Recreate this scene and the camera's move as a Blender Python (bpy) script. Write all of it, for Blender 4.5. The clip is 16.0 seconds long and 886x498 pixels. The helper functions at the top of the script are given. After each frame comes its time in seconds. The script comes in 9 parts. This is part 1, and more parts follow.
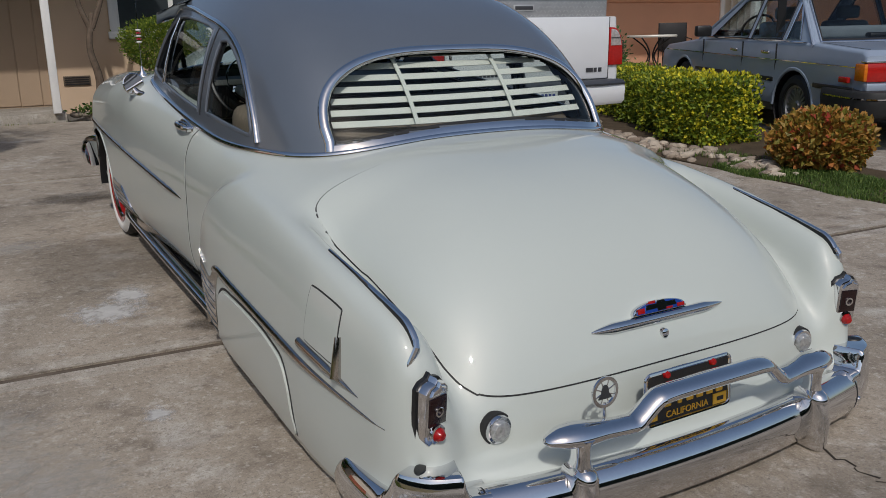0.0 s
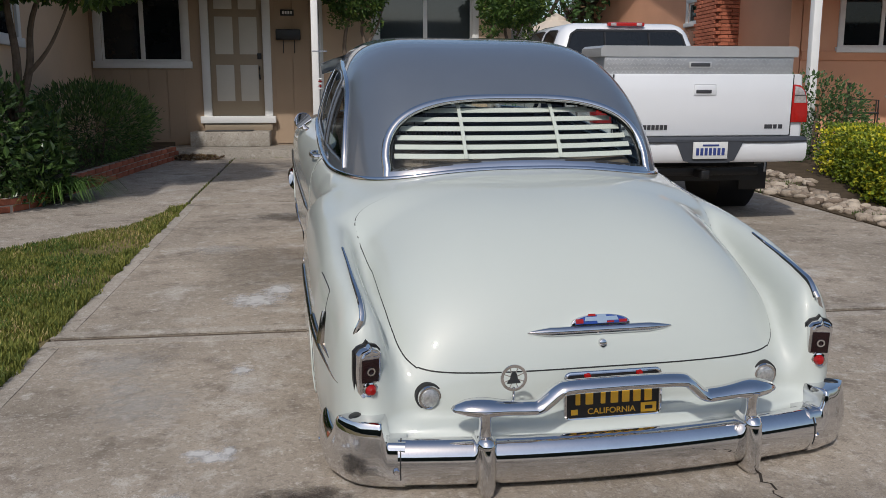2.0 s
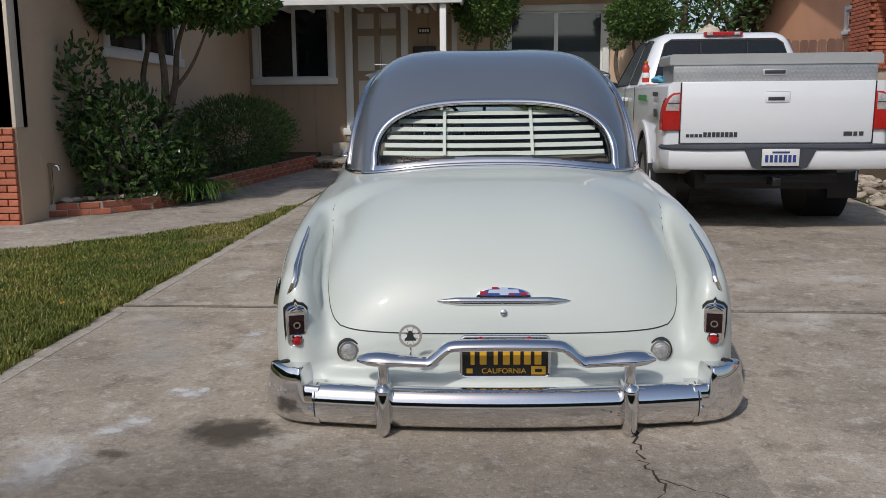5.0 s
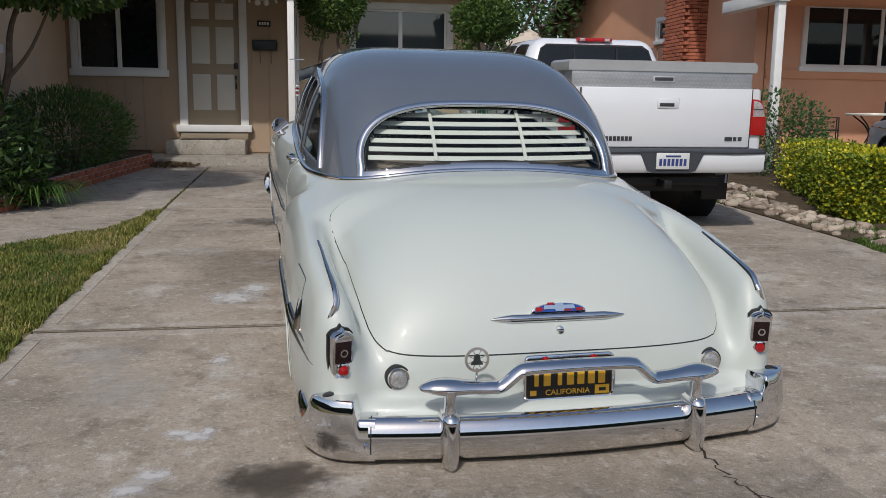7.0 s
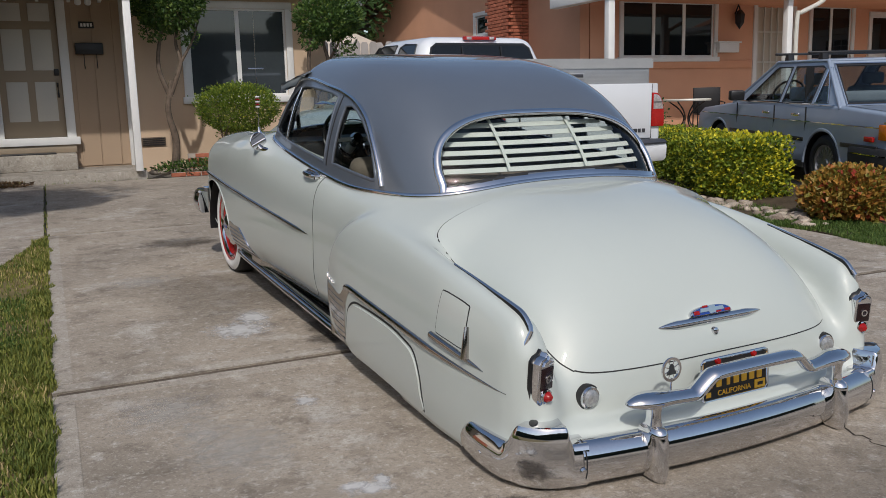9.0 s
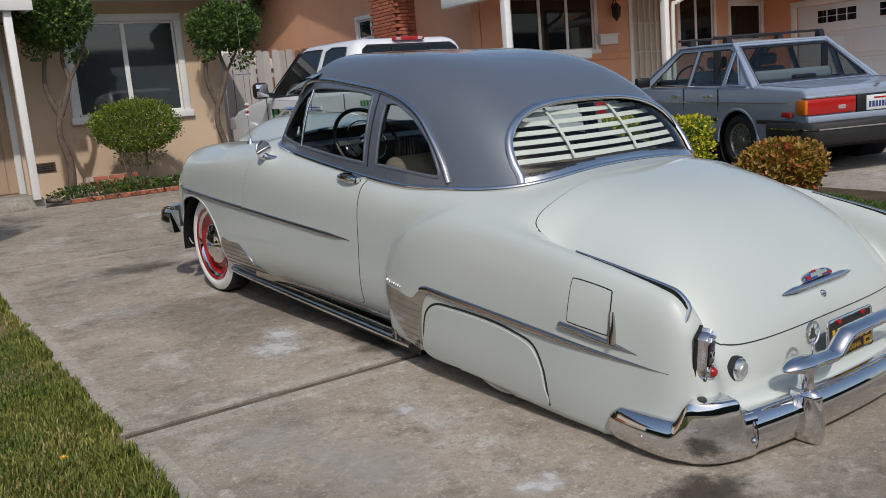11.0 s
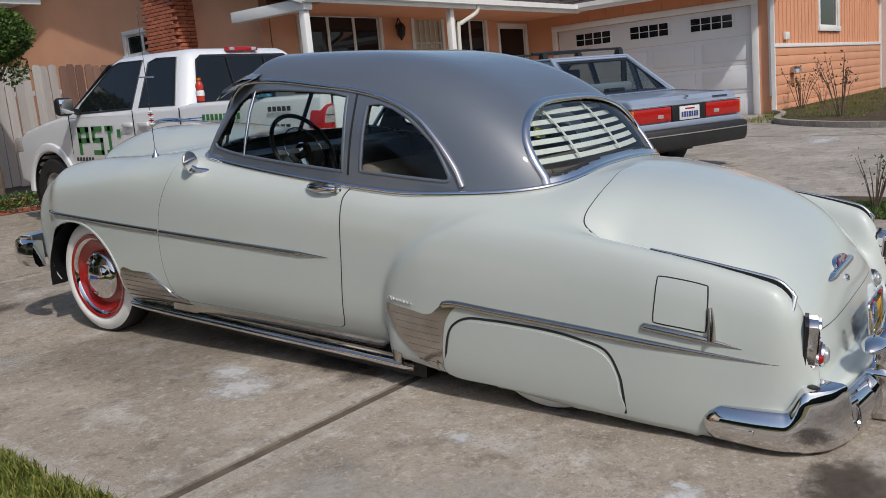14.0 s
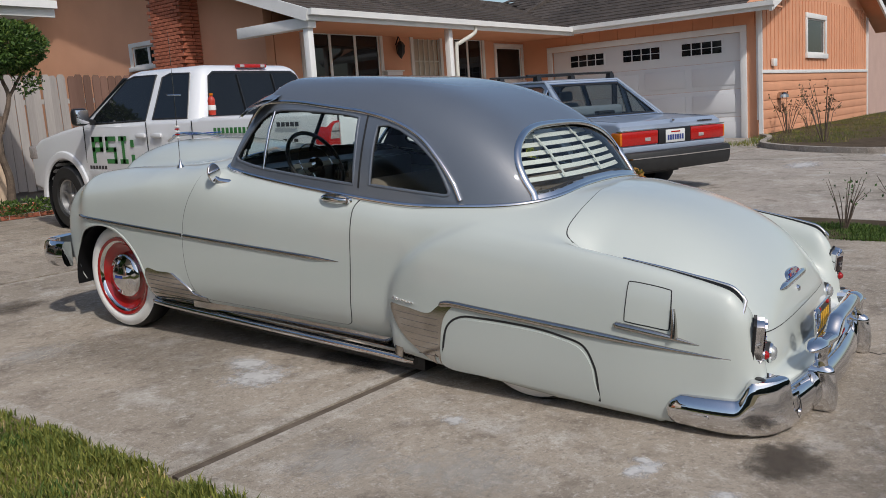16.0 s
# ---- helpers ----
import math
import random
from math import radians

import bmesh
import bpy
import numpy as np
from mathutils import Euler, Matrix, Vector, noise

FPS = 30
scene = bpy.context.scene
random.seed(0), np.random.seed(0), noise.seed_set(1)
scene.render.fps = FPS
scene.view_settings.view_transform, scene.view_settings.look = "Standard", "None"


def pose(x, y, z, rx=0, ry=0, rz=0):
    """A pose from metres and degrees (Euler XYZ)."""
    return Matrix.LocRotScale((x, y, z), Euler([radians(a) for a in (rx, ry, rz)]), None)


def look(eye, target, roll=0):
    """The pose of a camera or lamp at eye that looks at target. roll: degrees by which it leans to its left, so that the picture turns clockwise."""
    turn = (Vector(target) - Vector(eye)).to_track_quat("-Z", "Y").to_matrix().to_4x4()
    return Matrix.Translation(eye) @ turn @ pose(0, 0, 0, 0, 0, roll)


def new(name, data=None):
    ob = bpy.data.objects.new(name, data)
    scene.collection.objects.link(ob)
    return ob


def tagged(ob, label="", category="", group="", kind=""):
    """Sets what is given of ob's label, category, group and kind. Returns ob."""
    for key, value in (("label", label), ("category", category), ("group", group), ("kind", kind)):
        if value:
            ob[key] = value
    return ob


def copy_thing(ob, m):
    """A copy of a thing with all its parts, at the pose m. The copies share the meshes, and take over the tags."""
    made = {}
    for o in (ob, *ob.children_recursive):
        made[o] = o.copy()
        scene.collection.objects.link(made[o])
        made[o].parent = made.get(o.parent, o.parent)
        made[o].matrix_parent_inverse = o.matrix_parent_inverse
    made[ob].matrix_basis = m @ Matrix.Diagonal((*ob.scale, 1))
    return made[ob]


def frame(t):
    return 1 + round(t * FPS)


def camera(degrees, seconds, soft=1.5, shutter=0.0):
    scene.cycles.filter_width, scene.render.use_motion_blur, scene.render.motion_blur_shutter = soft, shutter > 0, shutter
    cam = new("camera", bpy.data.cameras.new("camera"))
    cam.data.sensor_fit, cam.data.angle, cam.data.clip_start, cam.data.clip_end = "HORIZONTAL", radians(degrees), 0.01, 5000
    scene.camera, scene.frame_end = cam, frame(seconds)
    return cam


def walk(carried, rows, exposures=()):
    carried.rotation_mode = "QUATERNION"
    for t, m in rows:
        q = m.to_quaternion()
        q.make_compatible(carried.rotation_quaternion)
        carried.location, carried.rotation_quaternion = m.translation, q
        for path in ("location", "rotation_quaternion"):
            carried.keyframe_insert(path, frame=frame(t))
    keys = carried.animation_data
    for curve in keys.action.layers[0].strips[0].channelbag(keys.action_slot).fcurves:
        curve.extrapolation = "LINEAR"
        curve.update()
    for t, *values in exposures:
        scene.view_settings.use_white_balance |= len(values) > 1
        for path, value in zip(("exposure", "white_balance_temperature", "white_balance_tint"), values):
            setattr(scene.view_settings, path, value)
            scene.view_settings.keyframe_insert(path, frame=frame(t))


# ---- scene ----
cam = camera(54.7, 16.0, soft=0.7)
METRES, EYE, TILT, LEAN, TURN = 7.5, 1.27, 0.0, 0.0, -25.9
PATH = [
    (0, (-0.014, 0.024, 1.252), (0.849, 1.763, 0.774), -1.4),
    (0.5, (0.156, -0.199, 1.246), (0.841, 1.624, 0.791), 0.2),
    (1, (0.316, -0.401, 1.269), (0.8, 1.5, 0.878), -0.9),
    (1.5, (0.559, -0.599, 1.242), (0.869, 1.337, 0.847), -1.0),
    (2, (0.721, -0.832, 1.22), (0.979, 1.12, 0.868), -0.1),
    (2.5, (0.918, -1.023, 1.203), (1.11, 0.938, 0.859), 0.4),
    (3, (1.252, -1.149, 1.173), (1.239, 0.821, 0.828), -0.2),
    (3.5, (1.465, -1.306, 1.183), (1.353, 0.667, 0.873), -0.8),
    (4, (1.649, -1.37, 1.162), (1.494, 0.6, 0.848), -0.6),
    (4.2, (1.731, -1.366, 1.158), (1.552, 0.601, 0.843), -0.5),
    (6.3, (1.174, -1.249, 1.169), (1.203, 0.726, 0.853), -0.2),
    (6.5, (1.053, -1.177, 1.18), (1.145, 0.795, 0.861), -0.1),
    (7, (0.708, -1.052, 1.178), (1.027, 0.896, 0.859), 0.7),
    (7.5, (0.358, -0.947, 1.233), (0.836, 0.969, 0.916), 0.3),
    (8, (0.052, -0.723, 1.245), (0.59, 1.177, 0.927), -1.7),
    (8.5, (-0.298, -0.639, 1.252), (0.411, 1.201, 0.921), -1.2),
    (9, (-0.587, -0.55, 1.267), (0.226, 1.246, 0.93), -1.5),
    (9.2, (-0.669, -0.471, 1.266), (0.184, 1.307, 0.93), -2.3),
    (11.3, (-1.476, 0.131, 1.256), (-0.365, 1.759, 0.914), -4.9),
    (11.5, (-1.523, 0.229, 1.254), (-0.407, 1.854, 0.912), -4.9),
    (12, (-1.645, 0.413, 1.243), (-0.427, 1.962, 0.9), -4.7),
    (12.5, (-1.792, 0.565, 1.244), (-0.396, 1.954, 0.897), -4.8),
    (13, (-1.865, 0.765, 1.22), (-0.455, 2.146, 0.893), -5.2),
    (13.5, (-1.923, 0.915, 1.235), (-0.497, 2.279, 0.905), -5.6),
    (14, (-2.038, 1.03, 1.252), (-0.498, 2.26, 0.911), -5.3),
    (14.5, (-2.131, 1.06, 1.258), (-0.538, 2.218, 0.91), -5.4),
    (15, (-2.221, 1.025, 1.269), (-0.625, 2.18, 0.925), -5.4),
    (15.5, (-2.316, 0.894, 1.284), (-0.72, 2.052, 0.95), -4.9),
    (16, (-2.412, 0.775, 1.292), (-0.856, 1.992, 0.984), -4.0),
]
walk(cam, [(t, look(eye, target, roll)) for t, eye, target, roll in PATH], [(0.0, -0.67), (0.5, -0.62), (1.0, -0.54), (1.5, -0.43), (2.5, -0.40), (9.2, -0.40), (11.5, -0.34), (16.0, -0.32)])

# ---- light ----
SUN_DIR = Vector((-0.293, -0.634, 0.715)).normalized()
world = bpy.data.worlds.new("world")
scene.world = world
world.use_nodes = True
wn = world.node_tree
sky = wn.nodes.new("ShaderNodeTexSky")
sky.sky_type = "NISHITA"
sky.sun_disc = False
sky.sun_elevation = math.asin(SUN_DIR.z)
sky.sun_rotation = math.atan2(SUN_DIR.x, SUN_DIR.y)
sky.dust_density = 2.0
wn.links.new(sky.outputs[0], wn.nodes["Background"].inputs[0])
wn.nodes["Background"].inputs[1].default_value = 0.15
sun = new("sun", bpy.data.lights.new("sun", "SUN"))
sun.data.energy = 3.0
sun.data.angle = radians(1.2)
sun.data.color = (1.0, 0.965, 0.935)
sun.matrix_world = look(SUN_DIR * 30, (0, 0, 0))


# ---- materials ----
def mat(name, color, rough=0.6, metal=0.0, var=0.12, scale=6.0, fine=60.0, bump=0.15, coat=0.0, coat_rough=0.03, spec=0.5, color2=None, island=0.0, obrand=0.0, dist=0.01, stretch=None):
    """Base colour with two scales of variation, and bump."""
    m = bpy.data.materials.new(name)
    m.use_nodes = True
    nt = m.node_tree
    b = nt.nodes["Principled BSDF"]
    b.inputs["Roughness"].default_value = rough
    b.inputs["Metallic"].default_value = metal
    b.inputs["Coat Weight"].default_value = coat
    b.inputs["Coat Roughness"].default_value = coat_rough
    b.inputs["Specular IOR Level"].default_value = spec
    tc = nt.nodes.new("ShaderNodeTexCoord")
    src = tc.outputs["Object"]
    if stretch:
        mp = nt.nodes.new("ShaderNodeMapping")
        mp.inputs["Scale"].default_value = stretch
        nt.links.new(src, mp.inputs[0])
        src = mp.outputs[0]
    n1 = nt.nodes.new("ShaderNodeTexNoise")
    n1.inputs["Scale"].default_value = scale
    n1.inputs["Detail"].default_value = 4
    n2 = nt.nodes.new("ShaderNodeTexNoise")
    n2.inputs["Scale"].default_value = fine
    n2.inputs["Detail"].default_value = 3
    nt.links.new(src, n1.inputs["Vector"])
    nt.links.new(src, n2.inputs["Vector"])
    mix = nt.nodes.new("ShaderNodeMixRGB")
    c2 = color2 or tuple(c * (1 - 2.2 * var) for c in color)
    mix.inputs[1].default_value = (*c2, 1)
    mix.inputs[2].default_value = (*(min(1, c * (1 + var)) for c in color), 1)
    add = nt.nodes.new("ShaderNodeMath")
    add.operation = "MULTIPLY_ADD"
    nt.links.new(n2.outputs[0], add.inputs[0])
    add.inputs[1].default_value = 0.45
    half = nt.nodes.new("ShaderNodeMapRange")
    half.inputs[1].default_value, half.inputs[2].default_value = 0.3, 0.7
    half.inputs[3].default_value, half.inputs[4].default_value = 0.0, 0.55
    nt.links.new(n1.outputs[0], half.inputs[0])
    nt.links.new(half.outputs[0], add.inputs[2])
    fac = add.outputs[0]
    if island or obrand:
        if island:
            g = nt.nodes.new("ShaderNodeNewGeometry").outputs["Random Per Island"]
        else:
            g = nt.nodes.new("ShaderNodeObjectInfo").outputs["Random"]
        mr = nt.nodes.new("ShaderNodeMath")
        mr.operation = "MULTIPLY_ADD"
        nt.links.new(g, mr.inputs[0])
        mr.inputs[1].default_value = island or obrand
        nt.links.new(fac, mr.inputs[2])
        sub = nt.nodes.new("ShaderNodeMath")
        sub.operation = "SUBTRACT"
        nt.links.new(mr.outputs[0], sub.inputs[0])
        sub.inputs[1].default_value = (island or obrand) * 0.5
        sub.use_clamp = True
        fac = sub.outputs[0]
    nt.links.new(fac, mix.inputs[0])
    nt.links.new(mix.outputs[0], b.inputs["Base Color"])
    if bump:
        bp = nt.nodes.new("ShaderNodeBump")
        bp.inputs["Strength"].default_value = bump
        bp.inputs["Distance"].default_value = dist
        nt.links.new(n2.outputs[0], bp.inputs["Height"])
        nt.links.new(bp.outputs[0], b.inputs["Normal"])
    return m


def glass_mat(name, tint=(0.8, 0.85, 0.83), rough=0.0):
    """Thin pane: clear with real reflection."""
    m = bpy.data.materials.new(name)
    m.use_nodes = True
    nt = m.node_tree
    nt.nodes.remove(nt.nodes["Principled BSDF"])
    tr = nt.nodes.new("ShaderNodeBsdfTransparent")
    tr.inputs[0].default_value = (*tint, 1)
    gl = nt.nodes.new("ShaderNodeBsdfGlossy")
    gl.inputs["Roughness"].default_value = rough
    lw = nt.nodes.new("ShaderNodeLayerWeight")
    pw = nt.nodes.new("ShaderNodeMath")
    pw.operation = "POWER"
    nt.links.new(lw.outputs["Facing"], pw.inputs[0])
    pw.inputs[1].default_value = 5.0
    fr = nt.nodes.new("ShaderNodeMath")
    fr.operation = "MULTIPLY_ADD"
    nt.links.new(pw.outputs[0], fr.inputs[0])
    fr.inputs[1].default_value, fr.inputs[2].default_value = 0.9, 0.035
    mx = nt.nodes.new("ShaderNodeMixShader")
    nt.links.new(fr.outputs[0], mx.inputs[0])
    nt.links.new(tr.outputs[0], mx.inputs[1])
    nt.links.new(gl.outputs[0], mx.inputs[2])
    nt.links.new(mx.outputs[0], nt.nodes["Material Output"].inputs[0])
    return m


PAINT = mat("pale_green_car_paint", (0.505, 0.540, 0.498), 0.5, 0, 0.015, 2.5, 400, 0.0, coat=1.0, coat_rough=0.03)
ROOFPAINT = mat("grey_metallic_paint", (0.110, 0.128, 0.156), 0.5, 0.15, 0.04, 3.0, 900, 0.0, coat=1.0)
CHROME = mat("chrome", (0.76, 0.76, 0.77), 0.03, 1.0, 0.05, 8, 120, 0.02, dist=0.002)
STAINLESS = mat("stainless_trim", (0.52, 0.49, 0.455), 0.13, 1.0, 0.1, 10, 200, 0.03, dist=0.002)
RUBBER = mat("black_rubber", (0.018, 0.018, 0.018), 0.65, 0, 0.2, 10, 200, 0.1, dist=0.002)
BLACK = mat("black_trim", (0.012, 0.012, 0.013), 0.4, 0, 0.1, 10, 200, 0.05)
WHITEWALL = mat("whitewall_rubber", (0.75, 0.74, 0.70), 0.6, 0, 0.04, 10, 200, 0.05, dist=0.002)
REDWHEEL = mat("red_enamel", (0.33, 0.012, 0.012), 0.25, 0, 0.05, 10, 200, 0.0, coat=0.8)
REDLENS = mat("red_lens", (0.35, 0.008, 0.008), 0.12, 0, 0.1, 30, 200, 0.3, dist=0.002)
DARKRED = mat("dark_red_lens", (0.014, 0.003, 0.004), 0.12, 0, 0.1, 30, 200, 0.3, dist=0.002)
CLEARLENS = mat("clear_lens", (0.55, 0.55, 0.53), 0.1, 0.6, 0.25, 90, 160, 0.6, dist=0.004)
SEAT = mat("beige_upholstery", (0.19, 0.155, 0.12), 0.8, 0, 0.08, 10, 150, 0.2)
DASH = mat("dark_grey_dash", (0.025, 0.028, 0.03), 0.35, 0, 0.1, 6, 100, 0.03)
CREAM = mat("cream_plastic", (0.62, 0.6, 0.53), 0.35, 0, 0.04, 10, 90, 0.02)
BLIND = mat("ivory_blind_slat", (0.75, 0.75, 0.68), 0.4, 0, 0.04, 10, 90, 0.0)
GLASS = glass_mat("car_glass")
YELLOW = mat("yellow_paint", (0.75, 0.42, 0.03), 0.5, 0, 0.06, 20, 200, 0.02)
EMBLUE = mat("blue_enamel", (0.01, 0.05, 0.28), 0.2, 0, 0.1, 20, 200, 0.0, coat=0.6)
# door wall's tan, darkened in its base colour for the porch roof's shade
TAN_SHADED = mat("tan_paint_shaded", (0.41, 0.30, 0.205), 0.8, 0, 0.05, 1.5, 90, 0.25, spec=0.3)
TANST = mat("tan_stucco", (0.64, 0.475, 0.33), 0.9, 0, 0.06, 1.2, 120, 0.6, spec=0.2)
WHITE = mat("white_trim_paint", (0.76, 0.75, 0.72), 0.6, 0, 0.05, 3, 60, 0.12)
ORANGE = mat("orange_stucco", (0.70, 0.37, 0.23), 0.9, 0, 0.05, 1.2, 100, 0.5, spec=0.2)
ORSIDE = mat("orange_siding_paint", (0.68, 0.33, 0.19), 0.8, 0, 0.05, 1.5, 60, 0.2, spec=0.3)
BRICK = mat("red_brick", (0.43, 0.145, 0.085), 0.9, 0, 0.2, 14, 120, 0.4, obrand=0.6, spec=0.2)
MORTAR = mat("mortar", (0.44, 0.38, 0.32), 0.95, 0, 0.12, 8, 90, 0.3, spec=0.2)
LAWN = mat("lawn_soil", (0.22, 0.16, 0.085), 0.95, 0, 0.3, 2.6, 40, 0.5, spec=0.1, color2=(0.06, 0.07, 0.022))
WHITECAR = mat("white_truck_paint", (0.74, 0.75, 0.76), 0.35, 0, 0.015, 3, 300, 0.0, coat=0.9)
BLUECAR = mat("silver_blue_car_paint", (0.30, 0.355, 0.44), 0.4, 0.1, 0.05, 3, 500, 0.0, coat=0.7)
DARKGLASS = mat("dark_window_glass", (0.010, 0.012, 0.014), 0.03, 0, 0.1, 3, 30, 0.0, spec=0.4)


# ---- mesh tools ----
def link_mesh(name, verts, faces, material, parent=None, label="", smooth=False, mats=None, fmat=None):
    me = bpy.data.meshes.new(name)
    me.from_pydata([tuple(v) for v in verts], [], [tuple(f) for f in faces])
    for m in (mats or [material]):
        me.materials.append(m)
    if fmat is not None:
        me.polygons.foreach_set("material_index", fmat)
    if smooth:
        me.polygons.foreach_set("use_smooth", [True] * len(me.polygons))
    ob = new(name, me)
    if parent:
        ob.parent = parent
    if label:
        ob["label"] = label
    return ob


def part(name, bm, material, parent=None, label="", smooth=True, angle=35):
    me = bpy.data.meshes.new(name)
    bm.normal_update()
    if smooth:
        lim = radians(angle)
        for f in bm.faces:
            f.smooth = True
        for e in bm.edges:
            if len(e.link_faces) != 2 or e.calc_face_angle(0) > lim:
                e.smooth = False
    bm.to_mesh(me)
    bm.free()
    me.materials.append(material)
    ob = new(name, me)
    if parent:
        ob.parent = parent
    if label:
        ob["label"] = label
    return ob


def thing(name, label, category, m=None, group="", kind=""):
    ob = new(name)
    ob.empty_display_size = 0.1
    if m is not None:
        ob.matrix_basis = m
    return tagged(ob, label, category, group, kind)


def box(x0, x1, y0, y1, z0, z1, bevel=0.0, bm=None, seg=2, m=None):
    bm = bm or bmesh.new()
    mm = Matrix.Translation(((x0 + x1) / 2, (y0 + y1) / 2, (z0 + z1) / 2)) @ Matrix.Diagonal((abs(x1 - x0), abs(y1 - y0), abs(z1 - z0), 1))
    if m is not None:
        mm = m @ mm
    r = bmesh.ops.create_cube(bm, size=1, matrix=mm)
    if bevel:
        es = list({e for v in r["verts"] for e in v.link_edges})
        bmesh.ops.bevel(bm, geom=es, offset=bevel, segments=seg, affect="EDGES", profile=0.5)
    return bm


def cyl(r, depth, m, seg=24, r2=None, bm=None, bevel=0.0):
    """A closed cylinder or cone along z, centred on m."""
    bm = bm or bmesh.new()
    res = bmesh.ops.create_cone(bm, cap_ends=True, segments=seg, radius1=r, radius2=r if r2 is None else r2, depth=depth, matrix=m)
    if bevel:
        es = [e for e in {e for v in res["verts"] for e in v.link_edges} if e.is_manifold and e.calc_face_angle(0) > 0.6]
        bmesh.ops.bevel(bm, geom=es, offset=bevel, segments=2, affect="EDGES", profile=0.5)
    return bm


def lathe(prof, m=None, seg=40, bm=None, closed=False):
    """prof: (r, h) pairs turned round z."""
    bm = bm or bmesh.new()
    m = m or Matrix()
    rings = []
    for r, h in prof:
        rings.append([bm.verts.new(m @ Vector((r * math.cos(2 * math.pi * i / seg), r * math.sin(2 * math.pi * i / seg), h))) for i in range(seg)])
    pairs = list(zip(rings, rings[1:])) + ([(rings[-1], rings[0])] if closed else [])
    for a, b in pairs:
        for i in range(seg):
            j = (i + 1) % seg
            bm.faces.new((a[i], a[j], b[j], b[i]))
    bmesh.ops.remove_doubles(bm, verts=bm.verts, dist=1e-5)
    bmesh.ops.recalc_face_normals(bm, faces=bm.faces)
    return bm


def sweep(path, section, bm=None, up=None, closed=False, caps=True, taper=None):
    """Sweep a section of (side, up) pairs along a path; up: one vector or one for each point."""
    bm = bm or bmesh.new()
    path = [Vector(p) for p in path]
    n = len(path)
    rings = []
    for i, p in enumerate(path):
        a = path[(i - 1) % n] if (closed or i > 0) else p
        b = path[(i + 1) % n] if (closed or i < n - 1) else p
        t = (b - a).normalized()
        u = up[i] if isinstance(up, list) else (up or Vector((0, 0, 1)))
        u = Vector(u)
        s = t.cross(u)
        if s.length < 1e-6:
            s = t.cross(Vector((0.3, 1, 0.1)))
        s.normalize()
        u = s.cross(t).normalized()
        k = taper(i / max(1, n - 1)) if taper else 1.0
        rings.append([bm.verts.new(p + s * (c * k) + u * (d * k)) for c, d in section])
    k = len(section)
    for i in range(n if closed else n - 1):
        a, b = rings[i], rings[(i + 1) % n]
        for j in range(k):
            l = (j + 1) % k
            bm.faces.new((a[j], a[l], b[l], b[j]))
    if caps and not closed:
        bm.faces.new(rings[0])
        bm.faces.new(rings[-1][::-1])
    bmesh.ops.recalc_face_normals(bm, faces=bm.faces)
    return bm


def disc_section(rx, ry=None, seg=10, cy=0.0):
    ry = ry or rx
    return [(rx * math.cos(2 * math.pi * i / seg), cy + ry * math.sin(2 * math.pi * i / seg)) for i in range(seg)]


def spline(keys, n=8, closed=False):
    """Catmull-Rom points through keys (any dimension)."""
    P = [np.array(k, float) for k in keys]
    L = len(P)
    out = []
    for i in range(L if closed else L - 1):
        p1, p2 = P[i], P[(i + 1) % L]
        p0 = P[(i - 1) % L] if (closed or i > 0) else 2 * p1 - p2
        p3 = P[(i + 2) % L] if (closed or i < L - 2) else 2 * p2 - p1
        for j in range(n):
            t = j / n
            out.append(0.5 * (2 * p1 + (p2 - p0) * t + (2 * p0 - 5 * p1 + 4 * p2 - p3) * t * t + (3 * p1 - p0 - 3 * p2 + p3) * t ** 3))
    if not closed:
        out.append(P[-1])
    return out


def prism(outline, depth, m, bevel=0.0, bm=None):
    """A flat outline of (x, y) pairs in the plane of m, thickened along m's z by depth."""
    bm = bm or bmesh.new()
    vs = [bm.verts.new(m @ Vector((x, y, 0))) for x, y in outline]
    f = bm.faces.new(vs)
    r = bmesh.ops.extrude_face_region(bm, geom=[f])
    up = [v for v in r["geom"] if isinstance(v, bmesh.types.BMVert)]
    bmesh.ops.translate(bm, verts=up, vec=m.to_3x3() @ Vector((0, 0, depth)))
    if bevel:
        top = [e for e in bm.edges if all(v in up for v in e.verts)]
        bmesh.ops.bevel(bm, geom=top, offset=bevel, segments=2, affect="EDGES", profile=0.5)
    bmesh.ops.recalc_face_normals(bm, faces=bm.faces)
    return bm


def text_part(name, body, size, m, material, parent, depth=0.002, label="", align="CENTER", squash=1.0):
    cu = bpy.data.curves.new(name, "FONT")
    cu.body, cu.size, cu.align_x, cu.align_y, cu.extrude = body, size, align, "CENTER", depth
    tmp = bpy.data.objects.new(name, cu)
    scene.collection.objects.link(tmp)
    dg = bpy.context.evaluated_depsgraph_get()
    me = bpy.data.meshes.new_from_object(tmp.evaluated_get(dg))
    bpy.data.objects.remove(tmp)
    me.transform(m @ Matrix.Diagonal((squash, 1, 1, 1)))
    me.materials.clear()
    me.materials.append(material)
    ob = new(name, me)
    ob.parent = parent
    if label:
        ob["label"] = label
    return ob


def ground_z(x, y):
    """The driveways rise towards the houses, and the neighbour's a little more."""
    return 0.03 * (y - 2.4) + 0.025 * max(0.0, min(x, 12.0) - 5.0)

# ---- the coupe: an implicit body, in its own frame (x right, y forward from the tail lamps, z up) ----
RAKE = 0.06


